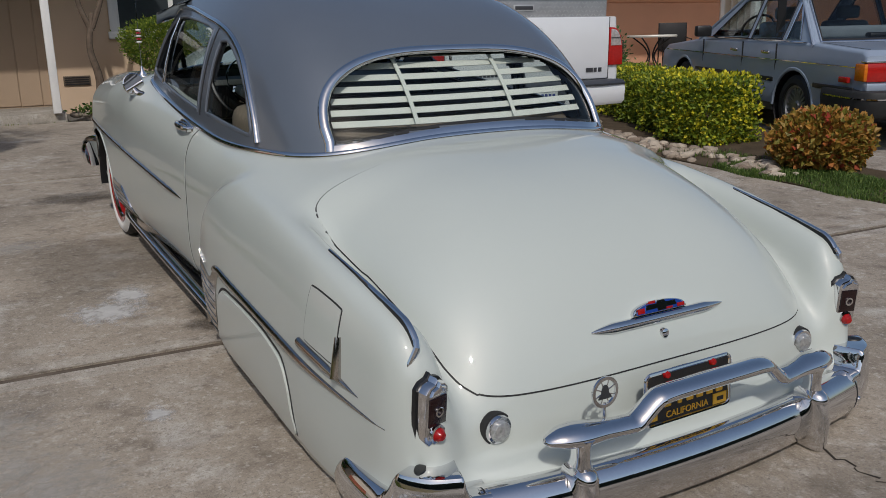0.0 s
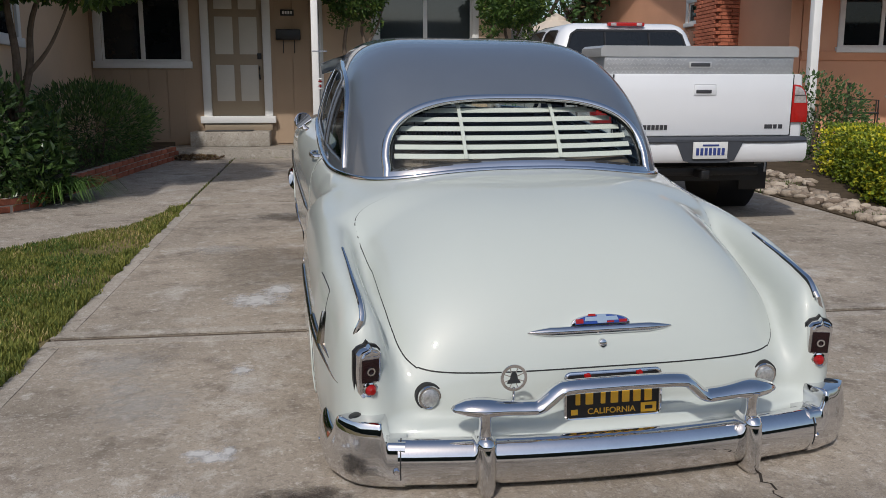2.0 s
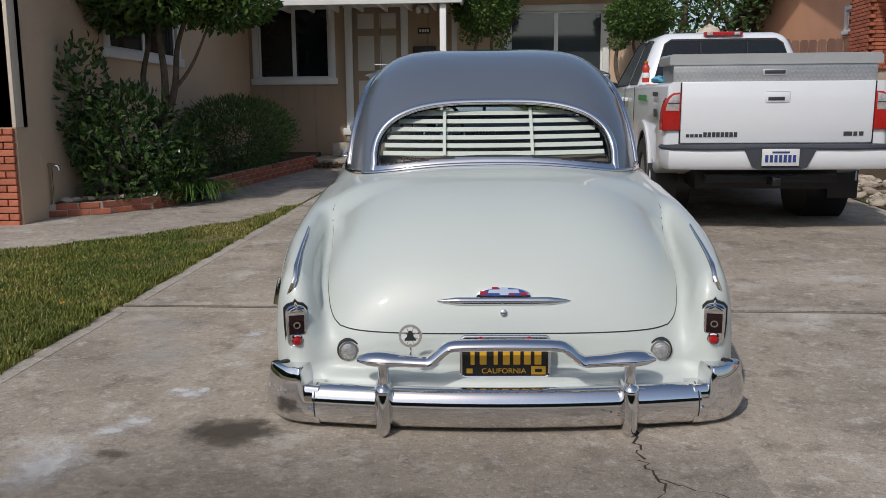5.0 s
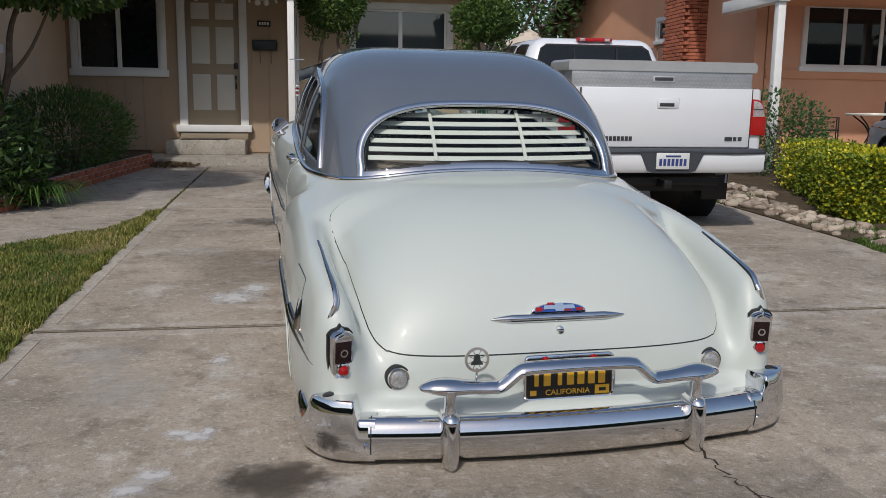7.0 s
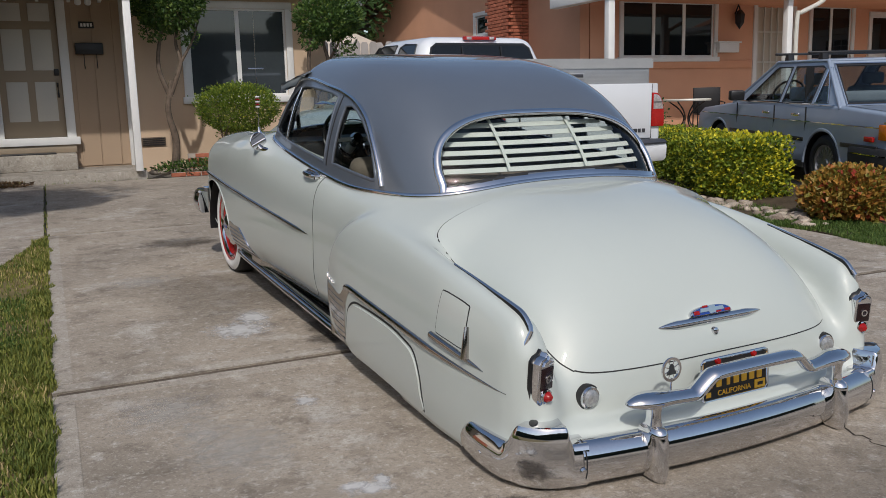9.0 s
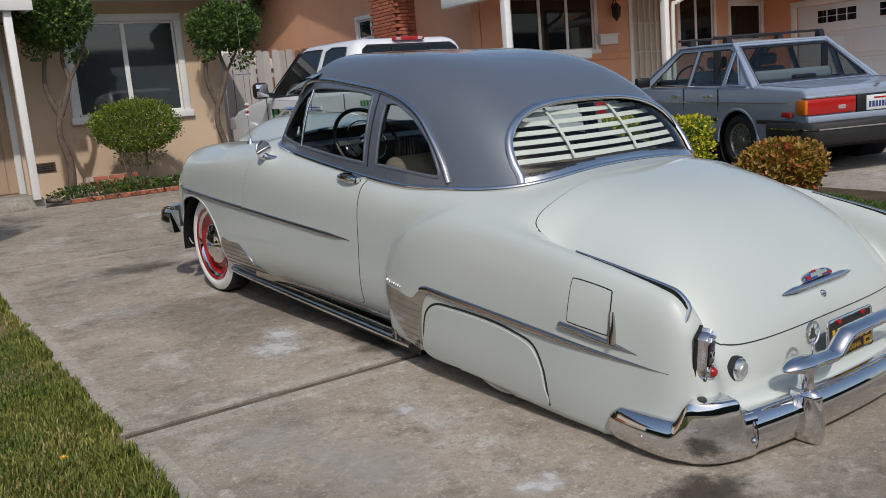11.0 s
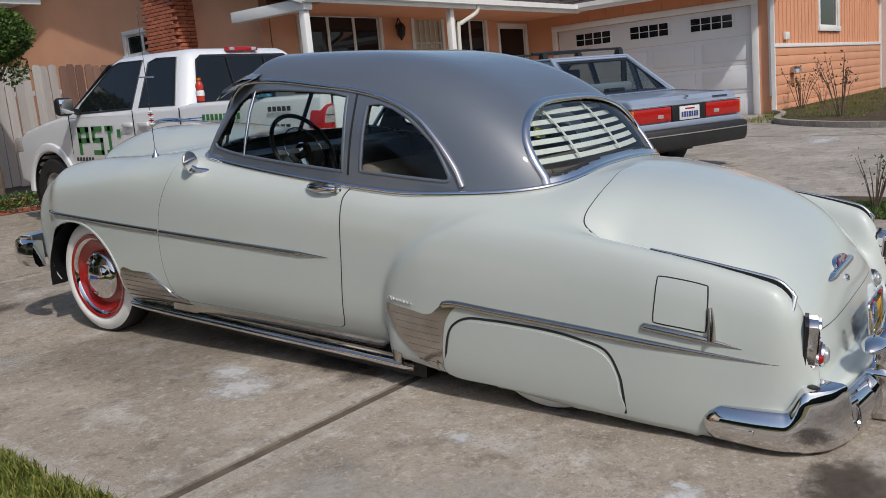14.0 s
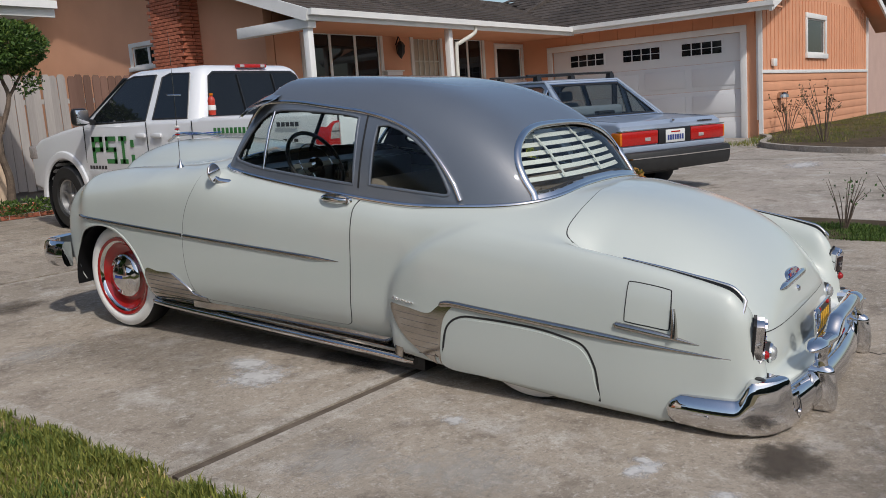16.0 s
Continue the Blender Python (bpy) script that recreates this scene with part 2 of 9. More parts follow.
def keyed(y, keys):
    """Smooth curve through (y, value) keys."""
    ks = np.array([k[0] for k in keys], float)
    vs = np.array([k[1] for k in keys], float)
    d = np.diff(vs) / np.diff(ks)
    m = np.zeros(len(ks))
    m[1:-1] = np.where(d[:-1] * d[1:] > 0, 2 * d[:-1] * d[1:] / (d[:-1] + d[1:] + 1e-12), 0)
    m[0], m[-1] = d[0], d[-1]
    yc = np.clip(y, ks[0], ks[-1])
    i = np.clip(np.searchsorted(ks, yc) - 1, 0, len(ks) - 2)
    h = ks[i + 1] - ks[i]
    t = (yc - ks[i]) / h
    return ((2 * t ** 3 - 3 * t ** 2 + 1) * vs[i] + (t ** 3 - 2 * t ** 2 + t) * h * m[i] + (-2 * t ** 3 + 3 * t ** 2) * vs[i + 1] + (t ** 3 - t ** 2) * h * m[i + 1])


def smin(a, b, k):
    h = np.clip(0.5 + 0.5 * (b - a) / k, 0, 1)
    return b * (1 - h) + a * h - k * h * (1 - h)


def smax(a, b, k):
    return -smin(-a, -b, k)


def sec(x, z, cx, cz, a, b, n):
    """Distance-like value of a superellipse section."""
    u = (np.abs((x - cx) / a) ** n + np.abs((z - cz) / b) ** n + 1e-12) ** (1 / n)
    return (u - 1) * np.minimum(a, b)


def trunk_f(x, y, z):
    x = np.abs(x)
    ty = np.clip((1.10 - y) / 1.09, 0, 1)
    zt = 0.06 + 0.765 * np.clip(1 - ty ** 2.6, 0, 1) ** (1 / 2.5)
    a = keyed(y, [(-0.05, 0.68), (0.0, 0.695), (0.15, 0.745), (0.275, 0.78), (0.54, 0.80), (0.8, 0.835), (1.4, 0.845)])
    trunk = sec(x, z, 0, 0.06, a, np.maximum(zt - 0.06, 0.08), 3.3)
    trunk = smax(trunk, np.maximum(0.0 - y + 0.18 * np.clip(x - 0.2, 0, 1) ** 2, y - 1.6), 0.05)
    trunk = np.maximum(trunk, 0.02 - z)
    return trunk


def body_f(x, y, z):
    x = np.abs(x)
    # cabin sides and cowl
    top = keyed(y, [(0.8, 0.75), (1.3, 0.785), (1.6, 0.815), (2.0, 0.868), (2.4, 0.880), (3.0, 0.890), (3.3, 0.835), (3.5, 0.80), (4.1, 0.70)])
    bot = keyed(y, [(1.5, -0.015), (2.0, -0.05), (3.0, -0.04), (3.4, -0.015)])
    cab = sec(x, z, 0, (top + bot) / 2, keyed(y, [(0.9, 0.80), (1.5, 0.880), (1.9, 0.896), (2.3, 0.909), (3.1, 0.934), (3.6, 0.943), (4.2, 0.93)]), (top - bot) / 2, keyed(y, [(1.3, 6.0), (1.7, 4.4), (2.0, 4.1), (2.5, 4.3), (3.1, 5.2), (3.5, 7.0)]))
    cab = smax(cab, np.maximum(0.8 - y, y - 4.25), 0.16)
    trunk = trunk_f(x, y, z)
    # rear fender
    ft = keyed(y, [(-0.02, 0.46), (0.07, 0.53), (0.3, 0.59), (0.6, 0.635), (1.0, 0.672), (1.4, 0.69), (1.75, 0.69)])
    fo = keyed(y, [(-0.02, 0.865), (0.2, 0.910), (0.6, 0.951), (1.2, 0.957), (1.5, 0.952), (1.63, 0.940), (1.76, 0.925)])
    fb = keyed(y, [(0.0, 0.02), (0.4, 0.0), (1.2, 0.02), (1.6, 0.04)])
    cz = 0.22
    fw = keyed(y, [(0.0, 0.085), (0.5, 0.10), (0.9, 0.115), (1.3, 0.17), (1.7, 0.24)])
    rf = sec(x, z, fo - fw, cz, fw, np.where(z > cz, ft - cz, cz - fb + 0.1), keyed(y, [(0.3, 2.45), (0.9, 2.5), (1.3, 3.0), (1.6, 3.5)]))
    rf = smax(rf, 0.0 - y, 0.16)
    rf = smax(rf, (y - 1.765 + 0.36 * np.clip((z - 0.24) / 0.43, 0, 1.2) ** 2.3) * 0.8, 0.075)
    rf = np.maximum(rf, fb - z)
    # front fender and hood
    gt = keyed(y, [(2.9, 0.765), (3.4, 0.785), (3.8, 0.775), (4.1, 0.74), (4.45, 0.60)])
    go = keyed(y, [(2.9, 0.885), (3.6, 0.90), (4.1, 0.91), (4.45, 0.87)])
    ff = sec(x, z, go - 0.25, 0.3, 0.25, np.where(z > 0.3, gt - 0.3, 0.36), 2.8)
    ff = smax(ff, np.maximum(2.95 - y, y - 4.46), 0.12)
    ff = np.maximum(ff, 0.0 - z)
    ht = keyed(y, [(2.9, 0.85), (3.2, 0.90), (3.7, 0.925), (4.1, 0.90), (4.4, 0.83), (4.6, 0.7)])
    ha = keyed(y, [(2.9, 0.72), (3.3, 0.56), (4.0, 0.47), (4.5, 0.40)])
    hd = sec(x, z, 0, 0.45, ha, ht - 0.45, 2.6)
    hd = smax(hd, np.maximum(2.9 - y, y - 4.58), 0.14)
    deck = sec(x, z, 0, 0.35, 0.72, 0.33, 5.0)
    deck = smax(deck, np.maximum(2.9 - y, y - 4.42), 0.1)
    # pan under the lid, out to the bumper
    pan = sec(x, z, 0, 0.08, 0.78, 0.12, 5.0)
    pan = smax(pan, np.maximum(-0.085 - y + 0.14 * x * x, y - 0.3), 0.05)
    f = smin(cab, trunk, 0.10)
    f = smin(f, rf, keyed(y, [(0.0, 0.10), (0.3, 0.05), (0.8, 0.04), (1.3, 0.022), (2.0, 0.02)]))
    f = smin(f, pan, 0.03)
    g = smin(smin(ff, deck, 0.06), hd, 0.10)
    f = smin(f, g, 0.05)
    return f


def green_f(x, y, z):
    """Roof, pillars and windows."""
    yc = 2.26
    d = y - yc
    back = np.abs(d / 1.277) ** 2.511
    fore = 0.041 * np.abs(d / 0.6) ** 2.0
    u = np.abs(x / 0.827) ** 5.641 + np.clip((z - 0.70) / 0.65, 0, None) ** 1.572 + np.where(d < 0, back, fore)
    screen = (y - (3.085 - 0.58 * (z - 0.82) - 0.22 * x * x)) * 0.8
    return smax((u - 1) * 0.25, screen, 0.07)


def grad(f, p, e=0.002):
    g = np.empty_like(p)
    for k in range(3):
        d = np.zeros(3)
        d[k] = e
        q, r = p + d, p - d
        g[:, k] = (f(q[:, 0], q[:, 1], q[:, 2]) - f(r[:, 0], r[:, 1], r[:, 2])) / (2 * e)
    return g


def settle(f, p, steps=5):
    p = np.array(p, float)
    for _ in range(steps):
        g = grad(f, p)
        v = f(p[:, 0], p[:, 1], p[:, 2])
        s = np.clip(v / np.maximum((g ** 2).sum(1), 1e-3), -0.02, 0.02)
        p -= g * s[:, None]
    return p


def net(f, lo, hi, h):
    """Surface net of f = 0."""
    n = [int(math.ceil((b - a) / h)) + 1 for a, b in zip(lo, hi)]
    X, Y, Z = np.meshgrid(*[lo[k] + h * np.arange(n[k]) for k in range(3)], indexing="ij")
    F = f(X, Y, Z)
    S = F < 0
    corners = [(i, j, k) for i in (0, 1) for j in (0, 1) for k in (0, 1)]
    cs = [S[i:n[0] - 1 + i, j:n[1] - 1 + j, k:n[2] - 1 + k] for i, j, k in corners]
    cnt = sum(c.astype(int) for c in cs)
    act = (cnt > 0) & (cnt < 8)
    idx = -np.ones(act.shape, int)
    cell = np.argwhere(act)
    idx[act] = np.arange(len(cell))
    acc = np.zeros((len(cell), 3))
    num = np.zeros(len(cell))
    for ax in range(3):
        o = [k for k in range(3) if k != ax]
        for u in (0, 1):
            for v in (0, 1):
                c0 = cell.copy()
                c0[:, o[0]] += u
                c0[:, o[1]] += v
                c1 = c0.copy()
                c1[:, ax] += 1
                f0, f1 = F[tuple(c0.T)], F[tuple(c1.T)]
                cr = (f0 < 0) != (f1 < 0)
                t = np.where(cr, f0 / np.where(cr, f0 - f1, 1), 0)
                p = c0.astype(float)
                p[:, ax] += t
                acc[cr] += p[cr]
                num[cr] += 1
    V = np.array(lo) + h * acc / num[:, None]
    faces = []
    for ax in range(3):
        o = [k for k in range(3) if k != ax]
        sl0 = [slice(1, n[k] - 1) for k in range(3)]
        sl0[ax] = slice(0, n[ax] - 1)
        sl1 = list(sl0)
        sl1[ax] = slice(1, n[ax])
        a, b = S[tuple(sl0)], S[tuple(sl1)]
        e = np.argwhere(a != b)
        for k in range(3):
            if k != ax:
                e[:, k] += 1
        flip = S[tuple(e.T)]
        q = []
        for du, dv in ((-1, -1), (0, -1), (0, 0), (-1, 0)):
            c = e.copy()
            c[:, o[0]] += du
            c[:, o[1]] += dv
            q.append(idx[tuple(c.T)])
        q = np.stack(q, 1)
        if ax == 1:
            flip = ~flip
        q[~flip] = q[~flip][:, ::-1]
        faces.append(q)
    return settle(f, V, 3), np.concatenate(faces)


def side_at(f, y, z, side=-1, lo=0.2, hi=1.05):
    """Points of f = 0 on one flank at heights z."""
    y, z = np.broadcast_arrays(np.asarray(y, float), np.asarray(z, float))
    y, z = y.ravel(), z.ravel()
    a, b = np.full(len(y), lo), np.full(len(y), hi)
    for _ in range(26):
        c = (a + b) / 2
        inside = f(c, y, z) < 0
        a, b = np.where(inside, c, a), np.where(inside, b, c)
    return np.stack([side * a, y, z], 1)


def top_at(f, x, y, lo=0.3, hi=1.6):
    x, y = np.broadcast_arrays(np.asarray(x, float), np.asarray(y, float))
    x, y = x.ravel(), y.ravel()
    a, b = np.full(len(x), lo), np.full(len(x), hi)
    for _ in range(26):
        c = (a + b) / 2
        inside = f(x, y, c) < 0
        a, b = np.where(inside, c, a), np.where(inside, b, c)
    return np.stack([x, y, a], 1)


def back_at(f, x, z, lo=0.9, hi=-0.4):
    x, z = np.broadcast_arrays(np.asarray(x, float), np.asarray(z, float))
    x, z = x.ravel(), z.ravel()
    a, b = np.full(len(x), lo), np.full(len(x), hi)
    for _ in range(26):
        c = (a + b) / 2
        inside = f(x, c, z) < 0
        a, b = np.where(inside, c, a), np.where(inside, b, c)
    return np.stack([x, a, z], 1)


def raked(p):
    p = np.array(p, float)
    p[..., 2] += RAKE * p[..., 1]
    return p


def used(V, F):
    """Only the vertices that faces use."""
    ids = np.unique(F)
    m = -np.ones(len(V), int)
    m[ids] = np.arange(len(ids))
    return V[ids], m[F]


CAR = Matrix.Translation((1.627, 1.82, -0.017)) @ Matrix.Rotation(math.atan(0.03), 4, "X") @ Matrix.Rotation(radians(3.4), 4, "Z")
car = thing("coupe", "pale green and grey lowered vintage coupe on the driveway", "car", CAR)

V, F = net(body_f, (-1.02, -0.16, -0.08), (1.02, 4.7, 1.0), 0.02)
C = V[F].mean(1)
arch = ((C[:, 1] - 3.94) ** 2 / 0.385 ** 2 + np.clip((C[:, 2] - 0.06), -1, None) ** 2 / 0.37 ** 2 < 1) & (np.abs(C[:, 0]) > 0.70)
inside = (green_f(C[:, 0], C[:, 1], C[:, 2]) < -0.012) & (C[:, 2] > 0.6)
keep = ~arch & ~inside
V2, F2 = used(V, F[keep])
body = link_mesh("body", raked(V2), F2, PAINT, car, smooth=True)

V, F = net(green_f, (-0.9, 0.9, 0.72), (0.9, 3.2, 1.42), 0.014)
C = V[F].mean(1)


DW = [(2.008, 0.82), (2.01, 0.997), (2.024, 1.147), (2.109, 1.162), (2.259, 1.169), (2.455, 1.173), (2.565, 1.17), (2.657, 1.155), (2.713, 1.109), (2.766, 1.038), (2.849, 0.911), (2.833, 0.889), (2.735, 0.87), (2.635, 0.857), (2.336, 0.836)]
QW = [(1.909, 0.825), (1.908, 0.997), (1.905, 1.104), (1.895, 1.114), (1.838, 1.119), (1.769, 1.099), (1.682, 1.057), (1.608, 1.004), (1.549, 0.953), (1.499, 0.878), (1.469, 0.823), (1.472, 0.806), (1.49, 0.802), (1.667, 0.812), (1.824, 0.821)]


def in_poly(y, z, poly):
    ins = np.zeros(len(y), bool)
    n = len(poly)
    for i in range(n):
        (y0, z0), (y1, z1) = poly[i], poly[(i + 1) % n]
        if z0 != z1:
            ins ^= ((z0 > z) != (z1 > z)) & (y < (y1 - y0) * (z - z0) / (z1 - z0) + y0)
    return ins


def in_door_win(y, z):
    return in_poly(y, z, DW)


def in_quarter(y, z):
    return in_poly(y, z, QW)


def sill_z(x):
    """Lower edge of the rear window, higher in the middle."""
    return 0.868 - 0.046 * (np.abs(x) / 0.57) ** 2


def in_back(x, y, z):
    return (y < 1.6) & ((np.abs(x) / 0.60) ** 3.2 + (np.abs(z - 0.835) / 0.280) ** 2.6 < 1) & (z > sill_z(x))


def in_shield(x, y, z):
    return (y > 2.5) & (np.abs(x) < 0.66) & (z > 0.87) & (z < 1.17)


sidef = np.abs(C[:, 0]) > 0.55
wd = sidef & in_door_win(C[:, 1], C[:, 2])
wq = sidef & in_quarter(C[:, 1], C[:, 2])
wb = in_back(C[:, 0], C[:, 1], C[:, 2])
ws = in_shield(C[:, 0], C[:, 1], C[:, 2])
V2, F2 = used(V, F[~(wd | wq | wb | ws)])
roof = link_mesh("roof", raked(V2), F2, ROOFPAINT, car, "grey metallic painted roof", smooth=True)
G = grad(green_f, V)
G /= np.linalg.norm(G, axis=1)[:, None]
VG = V - 0.012 * G
for nm, sel in (("door_glass", wd & (C[:, 0] < 0)), ("door_glass", wd & (C[:, 0] > 0)), ("quarter_glass", wq & (C[:, 0] < 0)), ("quarter_glass", wq & (C[:, 0] > 0)), ("rear_window_glass", wb), ("windscreen", ws)):
    a, b = used(VG, F[sel])
    g = link_mesh(nm, raked(a), b, GLASS, car, smooth=True)
    g.visible_shadow = False


# ---- panels, seams and trim laid on the coupe's body ----
def normals(f, P):
    g = grad(f, P)
    return g / np.maximum(np.linalg.norm(g, axis=1)[:, None], 1e-6)


def patch(name, f, outline, material, label="", lift=0.003, rings=14, parent=None, form=None):
    """A panel over the surface, its edge turned in."""
    O = settle(f, np.array(outline), 10)
    c = O.mean(0)
    n = len(O)
    P = np.concatenate([c[None]] + [c + (O - c) * (r / rings) for r in range(1, rings + 1)])
    if form:
        hi = P[:, 1] > 0.13
        P[hi] = settle(form, P[hi], 16)
        P[-n:] = O
        P = settle(f, P, 12)
    else:
        P = settle(f, P, 14)
    N = normals(f, P)
    off = np.full(len(P), lift)
    P2 = P + N * off[:, None]
    edge = P[-n:] - N[-n:] * 0.004
    P2 = np.concatenate([P2, edge])
    faces = [(0, 1 + j, 1 + (j + 1) % n) for j in range(n)]
    for r in range(rings):
        a, b = 1 + r * n, 1 + (r + 1) * n
        faces += [(a + j, b + j, b + (j + 1) % n, a + (j + 1) % n) for j in range(n)]
    me_ob = link_mesh(name, raked(P2), faces, material, parent or car, label, smooth=True)
    bm = bmesh.new()
    bm.from_mesh(me_ob.data)
    bmesh.ops.recalc_face_normals(bm, faces=bm.faces)
    if sum(fc.normal.dot(Vector(N[0])) for fc in bm.faces) < 0:
        bmesh.ops.reverse_faces(bm, faces=bm.faces)
    for e in bm.edges:
        if len(e.link_faces) == 2 and e.calc_face_angle(0) > 0.7:
            e.smooth = False
    bm.to_mesh(me_ob.data)
    bm.free()
    return me_ob


def strip(name, f, pts, section, material, label="", closed=False, taper=None, lift=0.0, parent=None, snap=True):
    """A moulding or seam swept along the surface; section of (across, out)."""
    P = np.array(pts, float)
    if snap:
        P = settle(f, P, 10)
    N = normals(f, P)
    P = P + N * lift
    up = [Vector(n) for n in N]
    bm = sweep(list(raked(P)), section, up=up, closed=closed, taper=taper)
    return part(name, bm, material, parent or car, label, angle=50)


SEAM = [(-0.005, -0.004), (0.005, -0.004), (0.005, 0.0009), (-0.005, 0.0009)]


def half_round(w, h):
    return [(math.cos(a) * w, math.sin(a) * h) for a in np.linspace(0, math.pi, 8)] + [(-w, -0.006), (w, -0.006)]


# trunk lid
lid_r = [(0.25, 0.0, 0.335), (0.45, 0.0, 0.338), (0.59, 0.04, 0.345), (0.65, 0.11, 0.362), (0.685, 0.16, 0.40), (0.70, 0.22, 0.44), (0.714, 0.31, 0.485), (0.728, 0.49, 0.536), (0.743, 0.65, 0.575), (0.753, 0.77, 0.612), (0.756, 0.845, 0.655), (0.732, 0.872, 0.70), (0.63, 0.872, 0.758), (0.45, 0.885, 0.795), (0.25, 0.915, 0.82)]
lid_keys = [(0, -0.01, 0.335)] + lid_r + [(0, 0.93, 0.825)] + [(-x, y, z) for x, y, z in lid_r[::-1]]
lid_out = np.array(spline(lid_keys, 6, closed=True))
low = lid_out[:, 2] < 0.352
lid_out[low] = back_at(body_f, lid_out[low, 0], lid_out[low, 2])
fore = ~low & (lid_out[:, 1] > 0.55)
lid_out[fore] = settle(body_f, lid_out[fore], 10)
rest = ~low & ~fore
lid_out[rest] = settle(body_f, settle(trunk_f, lid_out[rest], 8), 4)
lid = patch("trunk_lid", body_f, lid_out, PAINT, rings=26, form=trunk_f)
strip("lid_seam", body_f, lid_out, SEAM, RUBBER, closed=True)


def flank(keys, side, f=body_f, n=6, closed=True):
    K = np.array(spline(keys, n, closed=closed))
    return side_at(f, K[:, 0], K[:, 1], side, lo=0.72)


DOOR = [(1.985, 0.795), (1.982, 0.70), (1.983, 0.55), (1.990, 0.4), (2.006, 0.22), (2.02, 0.145), (2.045, 0.112), (2.12, 0.10), (2.5, 0.094), (2.9, 0.090), (3.06, 0.095), (3.14, 0.13), (3.185, 0.25), (3.195, 0.40), (3.165, 0.56), (3.09, 0.72), (3.03, 0.815), (2.8, 0.838), (2.4, 0.820)]
SKIRT = [(1.405, 0.035), (1.395, 0.15), (1.365, 0.24), (1.30, 0.277), (1.18, 0.288), (1.05, 0.291), (0.92, 0.289), (0.81, 0.277), (0.72, 0.252), (0.672, 0.19), (0.658, 0.12), (0.652, 0.035), (0.85, 0.035), (1.1, 0.035)]
for side in (-1, 1):
    door = patch("door", body_f, flank(DOOR, side), PAINT, rings=12)
    strip("door_seam", body_f, flank(DOOR, side), SEAM, RUBBER, closed=True)
    # handle
    h0 = side_at(body_f, [2.10], [0.742], side)[0]
    hp = [(side * (abs(h0[0]) + d + 0.006), y, 0.744 + RAKE * y) for y, d in spline([(2.01, 0.012), (2.04, 0.028), (2.10, 0.034), (2.16, 0.026), (2.19, 0.008)], 4)]
    hd = part("handle", sweep(hp, disc_section(0.014, 0.010, 10), up=Vector((side, 0, 0)), taper=lambda k: 0.55 + 0.5 * math.sin(math.pi * k)), CHROME, door, "chrome pull handle")
    part("handle_plate", lathe([(0.0, 0.010), (0.6, 0.009), (0.9, 0.006), (1.0, 0.0)], Matrix.Translation((side * (abs(h0[0]) + 0.005), 2.098, 0.742 + RAKE * 2.098)) @ Matrix.Rotation(math.atan(RAKE), 4, "X") @ Matrix.Rotation(radians(90 * side), 4, "Y") @ Matrix.Diagonal((0.028, 0.105, 1, 1)), 28), CHROME, hd)
    part("handle_button", cyl(0.014, 0.03, Matrix.Translation((side * (abs(h0[0]) + 0.012), 2.015, 0.742 + RAKE * 2.015)) @ Matrix.Rotation(radians(90), 4, "Y"), 16), CHROME, door)
    sk = patch("fender_skirt", body_f, flank(SKIRT, side), PAINT, lift=0.006)
    strip("skirt_seam", body_f, flank([(y + (0.012 if y > 1.31 else -0.012 if y < 0.75 else 0), z + (0.014 if z > 0.25 else 0)) for y, z in SKIRT[:12]], side, closed=False), SEAM, RUBBER, parent=sk)
    # side mouldings
    tp = lambda k: min(1.0, 0.15 + 6 * (1 - k), 0.3 + 30 * k)
    ff_pts = side_at(body_f, np.linspace(4.23, 3.20, 30), 0.464 - 0.028 * (4.23 - np.linspace(4.23, 3.20, 30)) / 2.19, side)
    dr_pts = side_at(body_f, np.linspace(3.178, 2.03, 30), 0.464 - 0.028 * (4.23 - np.linspace(3.178, 2.03, 30)) / 2.19, side)
    strip("fender_moulding", body_f, ff_pts, half_round(0.0115, 0.012), STAINLESS, "polished side moulding", taper=lambda k: min(1, 0.3 + 20 * k))
    strip("door_moulding", body_f, dr_pts, half_round(0.0115, 0.014), STAINLESS, "polished side moulding", taper=lambda k: min(1.0, 0.12 + 5 * (1 - k)))
    rk = np.array(spline([(1.425, 0.326), (1.36, 0.341), (1.2, 0.338), (0.9, 0.331), (0.5, 0.318), (0.12, 0.302)], 8))
    strip("quarter_moulding", body_f, side_at(body_f, rk[:, 0], rk[:, 1], side), half_round(0.015, 0.012), STAINLESS, "polished side moulding", taper=lambda k: min(1.0, 0.1 + 3.5 * (1 - k), 0.3 + 14 * k))
    # stone shields
    SH = [(1.725, 0.280), (1.66, 0.286), (1.58, 0.282), (1.51, 0.276), (1.47, 0.286), (1.435, 0.315), (1.40, 0.334), (1.34, 0.338), (1.37, 0.31), (1.402, 0.26), (1.418, 0.19), (1.428, 0.10), (1.430, 0.03), (1.455, 0.036), (1.54, 0.078), (1.62, 0.125), (1.685, 0.19)]
    shield = patch("stone_shield", body_f, flank(SH, side, n=4), STAINLESS, "ribbed stainless stone shield", lift=0.004)
    for zr in (0.255, 0.225, 0.195, 0.165, 0.135, 0.105, 0.075):
        yy = np.linspace(1.435, 1.47 + 0.225 * (zr / 0.255) ** 0.8, 8)
        strip("rib", body_f, side_at(body_f, yy, zr + 0 * yy, side), half_round(0.0016, 0.006), STAINLESS, parent=shield)
    FS = [(3.55, 0.207), (3.44, 0.210), (3.317, 0.210), (3.21, 0.150), (3.156, 0.105), (3.07, 0.092), (3.08, 0.062), (3.2, 0.045), (3.53, 0.035)]
